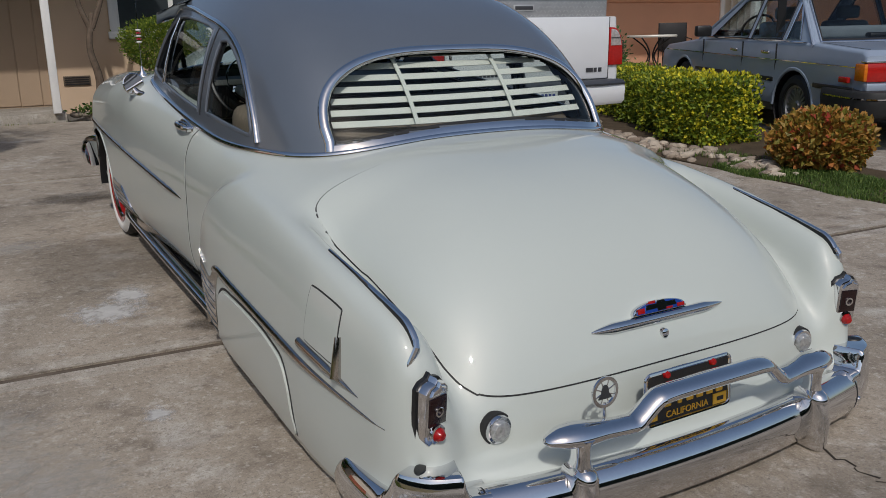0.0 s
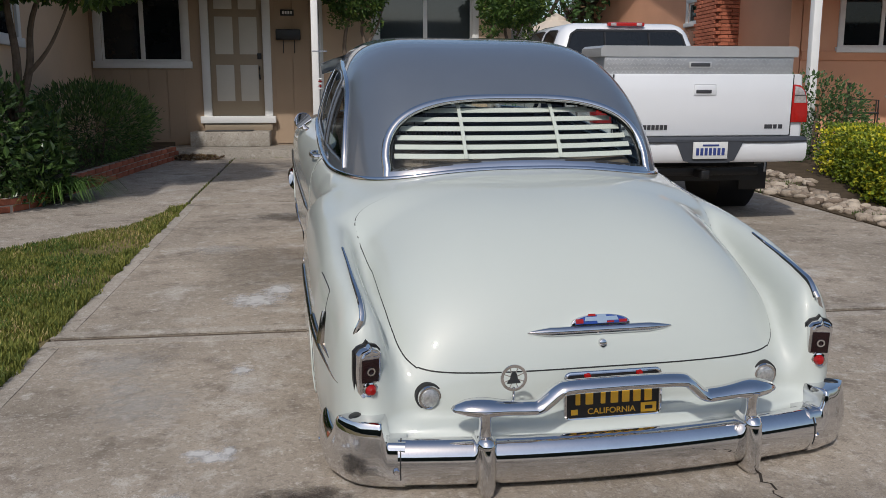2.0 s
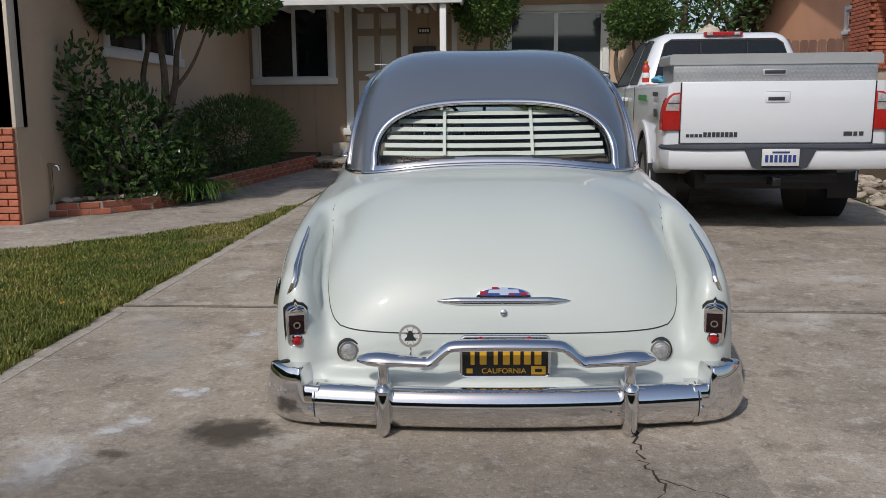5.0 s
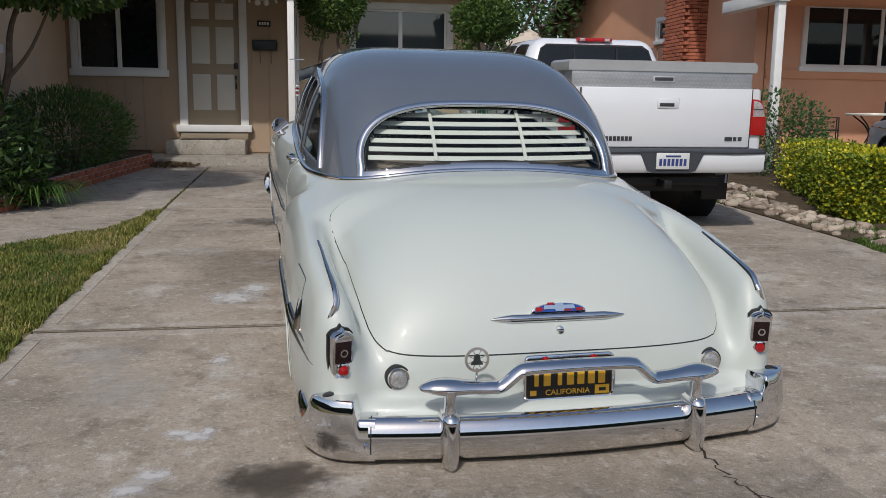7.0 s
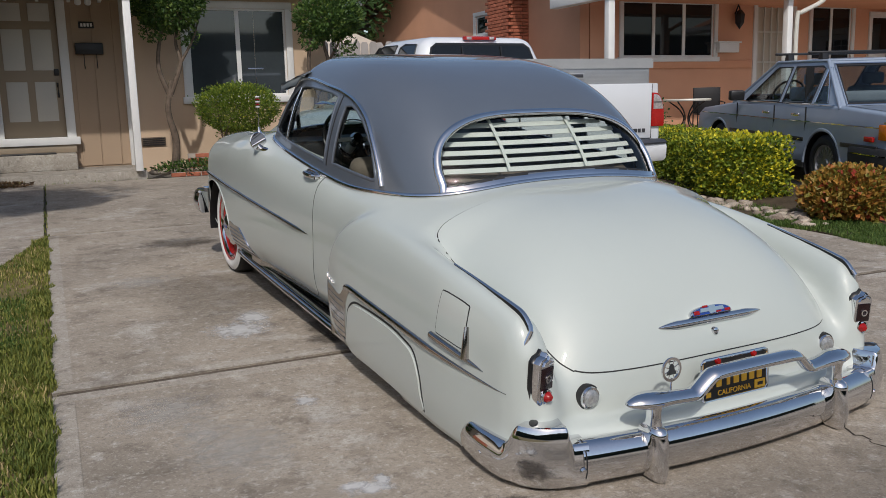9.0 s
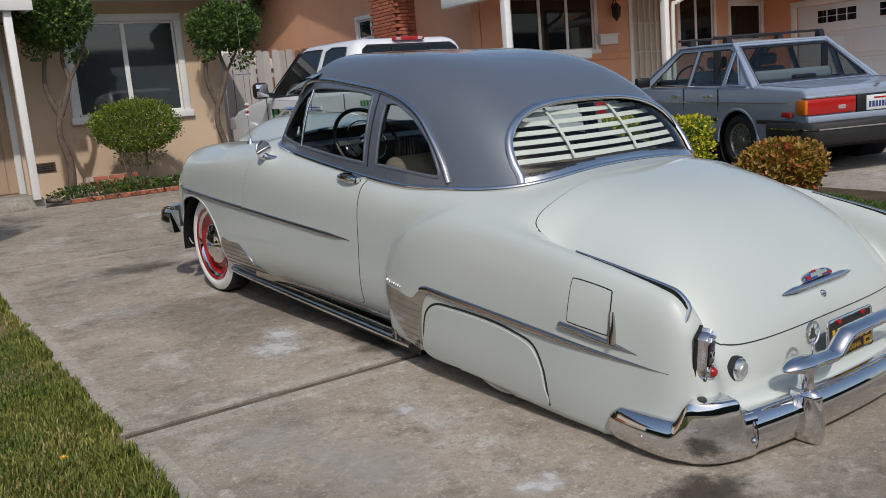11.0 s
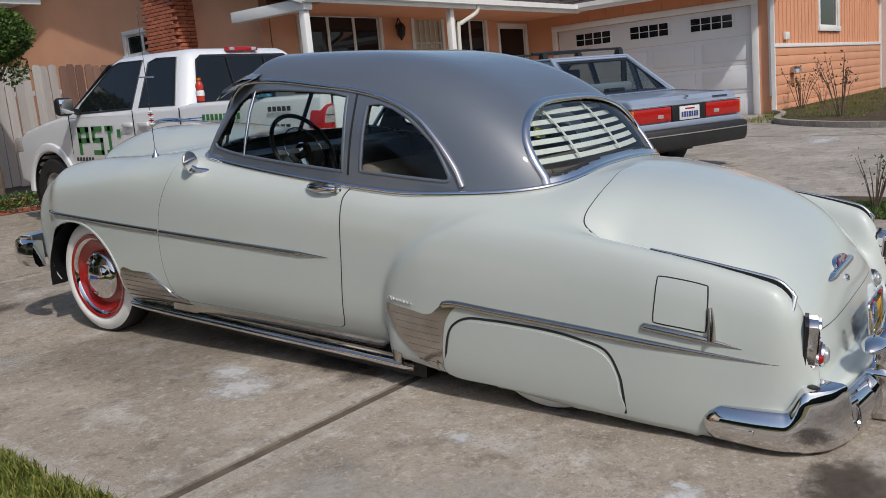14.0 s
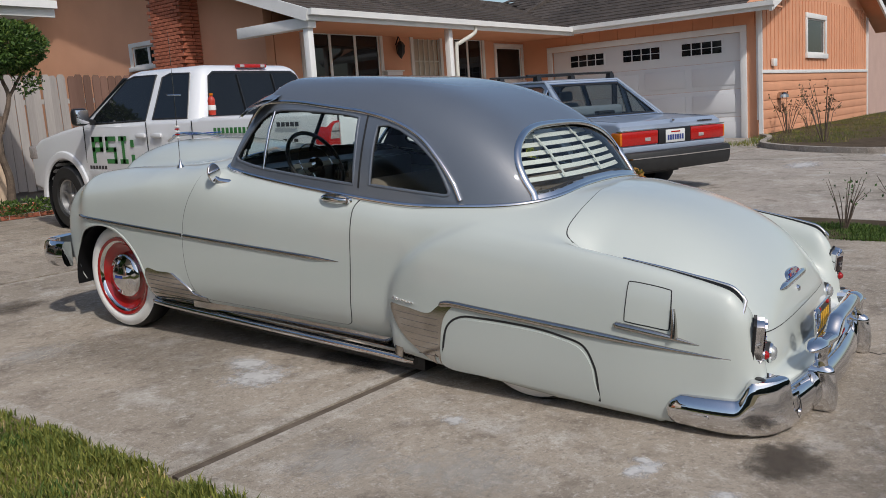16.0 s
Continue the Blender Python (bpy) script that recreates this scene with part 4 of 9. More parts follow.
# wheels
def wheel_parts(owner, cx, cy, cz, side, full=True):
    M = Matrix.Translation((cx, cy, cz)) @ Matrix.Rotation(radians(90 * side), 4, "Y")
    R, rim = 0.332, 0.250
    tyre = part("tyre", lathe([(rim, -0.075), (rim + 0.02, -0.088), (R - 0.04, -0.09), (R - 0.012, -0.075), (R, -0.045), (R, 0.045), (R - 0.006, 0.062), (R - 0.016, 0.074)], M, 56), RUBBER, owner)
    part("whitewall", lathe([(R - 0.016, 0.074), (R - 0.035, 0.087), (rim + 0.03, 0.092), (rim + 0.010, 0.088), (rim - 0.002, 0.076)], M, 56), WHITEWALL, tyre, "white side wall")
    part("rim", lathe([(rim, 0.078), (rim - 0.006, 0.086), (rim - 0.022, 0.082), (rim - 0.030, 0.066), (0.185, 0.040), (0.165, 0.034), (0.13, 0.034), (0.10, 0.04), (0.0, 0.045)], M, 56), REDWHEEL, owner, "red enamelled wheel rim")
    part("trim_ring", lathe([(0.229, 0.073), (0.226, 0.080), (0.218, 0.076), (0.210, 0.064)], M, 56), CHROME, owner)
    part("hub_cap", lathe([(0.146, 0.034), (0.145, 0.052), (0.138, 0.064), (0.122, 0.074), (0.098, 0.080), (0.088, 0.090), (0.060, 0.102), (0.030, 0.107), (0.0, 0.108)], M, 44), CHROME, owner, "chrome hub cap")
    part("cap_mark", prism([(-0.034, -0.009), (0.034, -0.009), (0.034, 0.009), (-0.034, 0.009)], 0.003, M @ Matrix.Translation((0, 0, 0.106)) @ Matrix.Rotation(radians(90), 4, "Z")), EMBLUE, owner)


for side in (-1, 1):
    for wy, wz, wx in ((3.90, 0.334, 0.785), (0.985, 0.336, 0.80)):
        w = new("wheel")
        w.parent = car
        wheel_parts(w, side * wx, wy, wz, side)
    # dark wheel housing
    hb = bmesh.new()
    ring_o = [(3.94 + 0.385 * math.cos(a), 0.295 + 0.375 * math.sin(a)) for a in np.linspace(-0.1, math.pi + 0.1, 22)]
    ra = [hb.verts.new((side * 0.90, y, z)) for y, z in ring_o]
    rb = [hb.verts.new((side * 0.50, y, z)) for y, z in ring_o]
    for i in range(21):
        hb.faces.new((ra[i], ra[i + 1], rb[i + 1], rb[i]))
    hb.faces.new(rb)
    part("wheel_housing", hb, BLACK, car)
    ak = [(3.94 + 0.390 * math.cos(a), 0.06 + 0.374 * math.sin(a)) for a in np.linspace(-0.1, math.pi + 0.08, 40)]
    ak = np.array(ak)
    pp = side_at(body_f, ak[:, 0], ak[:, 1], side)
    part("arch_lip", sweep(list(raked(pp)), disc_section(0.008, 0.005, 8), up=Vector((side, 0, 0))), PAINT, car)
part("underbody", box(-0.80, 0.80, 0.1, 4.3, 0.06, 0.10, m=Matrix.Rotation(math.atan(RAKE), 4, "X")), BLACK, car)


# ---- greenhouse trim ----
def ring_at(f, ang, z, cy=2.02):
    a, b = np.full(len(ang), 0.1), np.full(len(ang), 1.6)
    dx, dy = np.sin(ang), -np.cos(ang)
    for _ in range(28):
        c = (a + b) / 2
        ins = f(c * dx, cy + c * dy, z) < 0
        a, b = np.where(ins, c, a), np.where(ins, b, c)
    return np.stack([a * dx, cy + a * dy, z], 1)


ang = np.linspace(-2.75, 2.75, 150)
zlo, zhi = np.full(len(ang), 0.715), np.full(len(ang), 0.90)
for _ in range(16):
    zc = (zlo + zhi) / 2
    q = ring_at(green_f, ang, zc)
    under = body_f(q[:, 0], q[:, 1], q[:, 2]) < 0
    zlo, zhi = np.where(under, zc, zlo), np.where(under, zhi, zc)
zz = np.convolve(np.pad(zlo, 4, mode="edge"), np.ones(9) / 9, mode="valid") + 0.004
belt = ring_at(green_f, ang, zz)
strip("belt_moulding", green_f, belt, half_round(0.014, 0.014), CHROME, "chrome belt moulding", snap=False)
for side in (-1, 1):
    # drip rail from the windscreen foot over the door to the quarter's end
    dk = np.array(spline([(2.985, 0.850), (2.905, 0.972), (2.815, 1.099), (2.743, 1.178), (2.686, 1.200), (2.555, 1.208), (2.425, 1.205), (2.287, 1.195), (2.128, 1.183), (1.998, 1.171), (1.818, 1.136), (1.658, 1.069), (1.539, 0.968), (1.452, 0.864), (1.409, 0.783)], 6))
    P = side_at(green_f, dk[:, 0], dk[:, 1], side)
    strip("drip_rail", green_f, P, half_round(0.0125, 0.014), CHROME, "chrome drip rail")
    for keys in (DW, QW):
        K = []
        m_ = len(keys)
        for i in range(m_):
            K.append(keys[i])
            K += [tuple(np.array(keys[i]) * (1 - t) + np.array(keys[(i + 1) % m_]) * t) for t in (0.33, 0.66)]
        K = np.array(K)
        strip("window_rubber", green_f, side_at(green_f, K[:, 0], K[:, 1], side), half_round(0.008, 0.004), ROOFPAINT, closed=True)
        strip("window_seal", green_f, side_at(green_f, K[:, 0], K[:, 1], side), half_round(0.007, 0.008), RUBBER, closed=True, lift=-0.006)
    K = np.array([(2.632, 0.857), (2.626, 0.947), (2.622, 1.058), (2.617, 1.162)])
    strip("vent_divider", green_f, side_at(green_f, K[:, 0], K[:, 1], side), half_round(0.008, 0.006), CHROME)
    K = np.array([(1.974, 0.805), (1.969, 0.947), (1.967, 1.078), (1.972, 1.165)])
    K = np.array(spline(K, 5))
    strip("pillar_seam", green_f, side_at(green_f, K[:, 0], K[:, 1], side), SEAM, RUBBER, lift=0.001)

bo = []
for a in np.linspace(0, math.pi, 46):
    c, q = math.cos(a), math.sin(a)
    x = 0.60 * abs(c) ** (2 / 3.2) * (1 if c > 0 else -1)
    bo.append((x, max(0.835 + 0.280 * q ** (2 / 2.6), sill_z(x))))
bo = np.array(bo)
bp = back_at(green_f, bo[:, 0], bo[:, 1], lo=2.0, hi=0.6)
legs = back_at(green_f, [0.600, 0.598, 0.596], [0.795, 0.81, 0.825], lo=2.0, hi=0.6)
frame_path = np.concatenate([legs, bp[1:-1], legs[::-1] * np.array([-1, 1, 1])])
strip("rear_window_frame", green_f, frame_path, half_round(0.019, 0.013), CHROME, "chrome rear window frame", snap=False)
bp = np.concatenate([bp, back_at(green_f, np.linspace(-0.585, 0.585, 40), sill_z(np.linspace(-0.585, 0.585, 40)), lo=2.0, hi=0.6)])
strip("rear_window_seal", green_f, bp * np.array([0.965, 1, 1]) + np.array([0, 0.012, 0]), half_round(0.010, 0.004), RUBBER, closed=True, snap=False)

# chrome sill between the rear window and the belt
sx = np.linspace(-0.60, 0.60, 41)
sill_rows = []
for k in range(5):
    zs_ = (0.836 - 0.070 * (sx / 0.62) ** 2) * (1 - k / 4) + (sill_z(sx) - 0.004) * (k / 4)
    P = back_at(green_f, sx, zs_, lo=2.0, hi=0.6)
    sill_rows.append(raked(P + normals(green_f, P) * (0.006 + 0.003 * math.sin(math.pi * k / 4))))
link_mesh("window_base_trim", np.concatenate(sill_rows), [(41 * r + j, 41 * r + j + 1, 41 * r + j + 42, 41 * r + j + 41) for r in range(4) for j in range(40)], CHROME, car, "chrome sill under the rear window", smooth=True)

# slatted blind behind the rear window
blind = tagged(new("window_blind"), "ivory slatted blind inside the rear window")
blind.parent = car
for i in range(7):
    z = 0.872 + 0.0368 * i
    wmax = 0.555 * (1 - ((z + 0.01 - 0.835) / 0.285) ** 2.6) ** (1 / 3.2)
    xs = np.linspace(-wmax, wmax, 21)
    yb = back_at(green_f, [0.0], [z], lo=2.0, hi=0.6)[0][1] + 0.075
    q = np.stack([xs, yb + 0.05 * (xs / 0.55) ** 2, np.full(21, z)], 1)
    bm = bmesh.new()
    rows_ = []
    for dy, dz in ((0, -0.011), (0.007, -0.002), (0.014, 0.008), (0.016, 0.011), (0.008, 0.002), (-0.002, -0.009)):
        rows_.append([bm.verts.new(tuple(p + np.array([0, dy, dz]))) for p in raked(q)])
    for a, b in zip(rows_, rows_[1:] + rows_[:1]):
        for j in range(20):
            bm.faces.new((a[j], a[j + 1], b[j + 1], b[j]))
    bmesh.ops.recalc_face_normals(bm, faces=bm.faces)
    part("slat", bm, BLIND, blind)
for x in (-0.245, 0.19):
    zs = np.linspace(0.866, 1.095, 10)
    q = back_at(green_f, np.zeros(10), zs, lo=2.0, hi=0.6)
    q[:, 0] = x
    q[:, 1] += 0.068
    part("blind_bar", sweep(list(raked(q)), [(-0.008, -0.002), (0.008, -0.002), (0.008, 0.002), (-0.008, 0.002)], up=Vector((0, -1, 0.4))), BLIND, blind)

# sun visor over the windscreen
vb = bmesh.new()
rows_ = []
xs = np.linspace(-0.70, 0.70, 25)
for k, (dy, dz) in enumerate(((-0.06, 0.004), (0.03, -0.004), (0.10, -0.026), (0.16, -0.058), (0.205, -0.094), (0.20, -0.106), (0.10, -0.046), (-0.04, -0.03))):
    row = []
    for x in xs:
        e = 1 - (abs(x) / 0.70) ** 4 * 0.15
        y0 = 2.75 - 0.09 * (x / 0.7) ** 2
        z0 = 1.305 - 0.085 * (abs(x) / 0.7) ** 3
        row.append(vb.verts.new((x * (1 + 0.02 * k), y0 + dy * e, z0 + dz + RAKE * (y0 + dy))))
    rows_.append(row)
for a, b in zip(rows_, rows_[1:] + rows_[:1]):
    for j in range(24):
        vb.faces.new((a[j], a[j + 1], b[j + 1], b[j]))
bmesh.ops.recalc_face_normals(vb, faces=vb.faces)
vis = part("sun_visor", vb, ROOFPAINT, car, "grey outside sun visor with a chrome edge")
part("visor_edge", sweep([(x * 1.06, 2.75 - 0.09 * (x / 0.7) ** 2 + 0.205 * (1 - (abs(x) / 0.70) ** 4 * 0.15), 1.207 - 0.085 * (abs(x) / 0.7) ** 3 + RAKE * 2.97) for x in xs], disc_section(0.008, 0.008, 8)), CHROME, vis)

# mirror, aerial, hood ornament
mirror = part("door_mirror", lathe([(0.0, -0.03), (0.03, -0.026), (0.05, -0.012), (0.056, 0.0), (0.052, 0.004), (0.0, 0.005)], Matrix.Translation((-0.89, 2.93, 0.995)) @ Matrix.Rotation(radians(12), 4, "Z") @ Matrix.Rotation(radians(84), 4, "X"), 28), CHROME, car, "round chrome door mirror")
part("mirror_arm", sweep([(-0.888, 2.935, 0.975), (-0.875, 2.905, 0.953), (-0.855, 2.85, 0.945), (-0.838, 2.80, 0.938)], disc_section(0.018, 0.014, 10), taper=lambda k: 0.6 + 0.5 * math.sin(math.pi * k)), CHROME, mirror)
ab = top_at(body_f, [0.755], [3.374])[0]
az = ab[2] + RAKE * 3.374
ant = part("aerial", cyl(0.0022, 0.78, Matrix.Translation((-0.755, 3.374, az + 0.39)), 8, 0.0012), CHROME, car, "chrome whip aerial")
part("aerial_base", lathe([(0.0, 0.045), (0.006, 0.045), (0.010, 0.02), (0.022, 0.004), (0.024, -0.02)], Matrix.Translation((-0.755, 3.374, az)), 18), CHROME, ant)
for i in range(5):
    part("aerial_coil", lathe([(0.006, 0), (0.015, 0.003), (0.015, 0.007), (0.006, 0.010)], Matrix.Translation((-0.755, 3.374, az + 0.17 + 0.016 * i)), 14), (WHITE, REDLENS)[i % 2], ant)
part("aerial_cross", cyl(0.004, 0.10, Matrix.Translation((-0.755, 3.374, az + 0.42)) @ Matrix.Rotation(radians(90), 4, "Y"), 10), CHROME, ant)
ho = top_at(body_f, [0.0], [4.15])[0][2] + RAKE * 4.15
orn = part("hood_ornament", sweep(spline([(0, 4.42, ho - 0.015), (0, 4.30, ho + 0.03), (0, 4.10, ho + 0.035), (0, 3.80, ho + 0.012)], 6), disc_section(0.018, 0.014, 10), taper=lambda k: 0.15 + 0.95 * math.sin(math.pi * min(1, 0.12 + k * 0.88))), CHROME, car, "chrome jet hood ornament")
for s in (-1, 1):
    part("ornament_wing", prism([(0, -0.04), (s * 0.13, -0.16), (s * 0.13, -0.11), (0, 0.12)], 0.006, Matrix.Translation((0, 4.15, ho + 0.035))), EMBLUE, orn)

# ---- inside the coupe ----
inr = tagged(new("interior"))
inr.parent = car


def bench(y0, z0, w, name):
    s = new(name)
    s.parent = inr
    part("seat_cushion", box(-w, w, y0, y0 + 0.50, z0, z0 + 0.16, 0.05, seg=3), SEAT, s)
    bm = box(-w, w, -0.08, 0.08, 0, 0.50, 0.06, seg=3, m=Matrix.Translation((0, y0, z0 + 0.1)) @ Matrix.Rotation(radians(14), 4, "X"))
    part("seat_back", bm, SEAT, s)


bench(2.12, 0.36, 0.66, "front_seat")
bench(1.47, 0.33, 0.62, "rear_seat")
part("parcel_shelf", box(-0.52, 0.52, 1.16, 1.48, 0.82, 0.84), DASH, inr)
hl_v, hl_f = used(V - 0.03 * G, F[(~(wd | wq | wb | ws)) & (C[:, 2] > 0.95)])
link_mesh("headliner", raked(hl_v), hl_f, DASH, inr, smooth=True)
part("cabin_floor", box(-0.80, 0.80, 1.2, 3.2, 0.22, 0.25), BLACK, inr)
part("dashboard", sweep([(x, 2.92, 0.94) for x in np.linspace(-0.74, 0.74, 8)], [(-0.16, 0.06), (0.02, 0.075), (0.10, 0.05), (0.12, -0.02), (0.09, -0.14), (0.02, -0.2), (-0.16, -0.2)], up=Vector((0, 0, 1))), DASH, inr, "dark dashboard with chrome dials")
for x in (-0.36, -0.20):
    part("dial", lathe([(0, 0.012), (0.055, 0.012), (0.065, 0.004), (0.068, -0.02)], Matrix.Translation((x, 2.80, 0.94)) @ Matrix.Rotation(radians(80), 4, "X"), 24), CHROME, inr)
for i in range(7):
    part("grille_bar", box(-0.07 + 0.022 * i, -0.058 + 0.022 * i, 2.79, 2.81, 0.88, 0.98), CHROME, inr)
MS = Matrix.Translation((-0.36, 2.66, 1.0)) @ Matrix.Rotation(radians(62), 4, "X")
sw = part("steering_wheel", sweep([MS @ Vector((0.205 * math.cos(a), 0.205 * math.sin(a), 0)) for a in np.linspace(0, 2 * math.pi, 40, endpoint=False)], disc_section(0.012, 0.012, 8), up=MS.to_3x3() @ Vector((0, 0, 1)), closed=True), BLACK, inr, "dark steering wheel with chrome horn ring")
part("horn_ring", sweep([MS @ Vector((0.13 * math.cos(a), 0.13 * math.sin(a), 0.005)) for a in np.linspace(0, 2 * math.pi, 30, endpoint=False)], disc_section(0.004, 0.004, 6), up=MS.to_3x3() @ Vector((0, 0, 1)), closed=True), CHROME, sw)
part("steering_hub", lathe([(0, 0.03), (0.03, 0.025), (0.045, 0.0), (0.03, -0.05)], MS, 20), CHROME, sw)
for a in (0.0, math.pi):
    part("spoke", box(0.02, 0.20, -0.014, 0.014, -0.006, 0.006, 0.003, m=MS @ Matrix.Rotation(a, 4, "Z")), CREAM, sw)
part("steering_column", cyl(0.028, 0.6, MS @ Matrix.Translation((0, 0, -0.33)), 16), CREAM, sw)
part("cowl_panel", box(-0.79, 0.79, 2.80, 3.06, 0.80, 0.985, 0.03), DASH, inr)
part("rear_view_mirror", box(-0.12, 0.12, 2.70, 2.725, 1.285, 1.345, 0.012), BLACK, inr)
part("windscreen_bar", cyl(0.012, 0.38, Matrix.Translation((0, 2.94, 1.22)) @ Matrix.Rotation(radians(30), 4, "X"), 10), DASH, inr)
for side in (-1, 1):
    part("door_card", box(side * 0.74, side * 0.755, 1.4, 3.0, 0.3, 0.84), SEAT, inr)


# ---- ground, drive, lawn ----
def sheet(name, poly, material, label, dz, kind="structure", thick=0.06, parent=None):
    """A slab over the sloping ground from an outline."""
    bm = bmesh.new()
    top = [bm.verts.new((x, y, ground_z(x, y) + dz)) for x, y in poly]
    low = [bm.verts.new((x, y, ground_z(x, y) + dz - thick)) for x, y in poly]
    bm.faces.new(top)
    n = len(poly)
    for i in range(n):
        j = (i + 1) % n
        bm.faces.new((top[i], low[i], low[j], top[j]))
    bmesh.ops.recalc_face_normals(bm, faces=bm.faces)
    ob = part(name, bm, material, parent, smooth=False)
    return tagged(ob, label, kind=kind) if not parent else ob


SOIL = mat("dark_soil", (0.10, 0.075, 0.05), 0.95, 0, 0.25, 5, 60, 0.6, spec=0.1)
ASPHALT = mat("far_ground", (0.16, 0.15, 0.13), 0.95, 0, 0.15, 0.4, 20, 0.2, spec=0.2)
xs = [-150, -40, -8, 5, 10, 30, 150]
ys = [-150, -40, -9, 2, 14, 40, 150]
gv = []
for x in xs:
    for y in ys:
        yy = max(-9.0, min(40.0, y))
        gv.append((x, y, ground_z(min(x, 30), yy) - 0.05))
gf = [(i * 7 + j, (i + 1) * 7 + j, (i + 1) * 7 + j + 1, i * 7 + j + 1) for i in range(6) for j in range(6)]
tagged(link_mesh("ground", gv, gf, ASPHALT), "bare ground under the drives and beds", kind="structure")


def concrete_mat(name, base, dark):
    """Old concrete: grain, blotches, fine pits and pale wear."""
    m = mat(name, base, 0.88, 0, 0.16, 1.3, 55, 0.4, spec=0.3, dist=0.005)
    nt = m.node_tree
    b = nt.nodes["Principled BSDF"]
    old = b.inputs["Base Color"].links[0].from_socket
    tc = nt.nodes.new("ShaderNodeTexCoord")
    for scale, lo, hi, col, amt, det in ((0.8, 0.47, 0.66, dark, 0.75, 8), (4.5, 0.52, 0.68, (0.11, 0.085, 0.065), 0.6, 9), (2.1, 0.56, 0.70, (0.60, 0.57, 0.52), 0.6, 9), (11, 0.56, 0.70, (0.62, 0.58, 0.52), 0.45, 8), (16, 0.57, 0.68, (0.12, 0.095, 0.075), 0.5, 7), (42, 0.55, 0.66, (0.16, 0.135, 0.105), 0.42, 4), (36, 0.57, 0.68, (0.64, 0.60, 0.54), 0.40, 4), (130, 0.57, 0.68, (0.15, 0.125, 0.10), 0.6, 2), (300, 0.55, 0.66, (0.17, 0.14, 0.115), 0.5, 2), (90, 0.60, 0.68, (0.60, 0.56, 0.50), 0.32, 2)):
        n = nt.nodes.new("ShaderNodeTexNoise")
        n.inputs["Scale"].default_value = scale
        n.inputs["Detail"].default_value = det
        n.inputs["Roughness"].default_value = 0.62
        mp = nt.nodes.new("ShaderNodeMapping")
        mp.inputs["Location"].default_value = (scale * 3.1, scale * 1.7, 0)
        nt.links.new(tc.outputs["Object"], mp.inputs[0])
        nt.links.new(mp.outputs[0], n.inputs["Vector"])
        r = nt.nodes.new("ShaderNodeMapRange")
        r.inputs[1].default_value, r.inputs[2].default_value, r.inputs[4].default_value = lo, hi, amt
        nt.links.new(n.outputs[0], r.inputs[0])
        mx = nt.nodes.new("ShaderNodeMixRGB")
        mx.inputs[2].default_value = (*col, 1)
        nt.links.new(r.outputs[0], mx.inputs[0])
        nt.links.new(old, mx.inputs[1])
        old = mx.outputs[0]
    nt.links.new(old, b.inputs["Base Color"])
    return m


CONC = concrete_mat("old_drive_concrete", (0.395, 0.336, 0.266), (0.235, 0.20, 0.155))
CONC2 = concrete_mat("walk_concrete", (0.41, 0.355, 0.295), (0.27, 0.235, 0.19))
CONC3 = concrete_mat("pale_drive_concrete", (0.42, 0.37, 0.315), (0.28, 0.25, 0.2))
CRACKFILL = mat("joint_dirt", (0.14, 0.112, 0.088), 0.95, 0, 0.25, 9, 60, 0.4, spec=0.1)
drive = thing("driveway", "stained grey concrete driveway in large slabs", "driveway", kind="structure")
G = 0.033
rows = [(-9.0, -1.0), (-1.0, 3.48), (3.48, 7.93), (7.93, 12.36)]
for y0, y1 in rows:
    sheet("slab", [(-0.68, y0 + G), (5.36, y0 + G), (5.36, y1 - G), (-0.68, y1 - G)], CONC, "", 0.0, parent=drive)
sheet("joint_filler", [(-0.66, -8.9), (5.3, -8.9), (5.3, 12.3), (-0.66, 12.3)], CRACKFILL, "", -0.009, parent=drive)
walkp = thing("front_walk", "grey concrete garden walk to the porch", "path", kind="structure")
sheet("slab", [(-0.71, 7.97), (-0.71, 12.36), (-1.52, 12.36), (-1.75, 11.0), (-2.02, 8.85), (-2.1, 8.05)], CONC2, "", 0.0, parent=walkp)
sheet("slab", [(-0.71, 7.93), (-2.11, 8.02), (-2.16, 7.85), (-2.64, 7.2), (-3.36, 6.98), (-4.6, 6.7), (-9.0, 6.2), (-9.0, 4.3), (-4.2, 4.75), (-2.46, 5.12), (-1.68, 5.80), (-1.0, 6.70)], CONC2, "", -0.003, parent=walkp)
CONCE = concrete_mat("trowelled_concrete_edge", (0.44, 0.39, 0.325), (0.33, 0.29, 0.235))
for ya, yb in ((3.48 + 0.03, 3.48 + 0.12), (3.48 - 0.12, 3.48 - 0.03), (7.93 - 0.11, 7.93 - 0.03), (-1.0 + 0.03, -1.0 + 0.12)):
    sheet("slab_margin", [(-0.676, ya), (5.35, ya), (5.35, yb), (-0.676, yb)], CONCE, "", 0.0025, thick=0.004, parent=drive)
for ya, yb in ((-0.87, 3.35), (3.61, 7.81)):
    sheet("slab_margin", [(-0.676, ya), (-0.59, ya), (-0.59, yb), (-0.676, yb)], CONCE, "", 0.0025, thick=0.004, parent=drive)
tagged(sheet("lawn", [(-0.682, -9), (-0.682, 7.8), (-1.0, 6.68), (-1.68, 5.78), (-2.46, 5.10), (-4.2, 4.73), (-9, 4.28), (-14, 4), (-14, -9)], LAWN, "", -0.004), "patchy lawn soil beside the drive", kind="structure")
ndrive = thing("neighbour_driveway", "pale grey neighbouring concrete drive", "driveway", kind="structure")
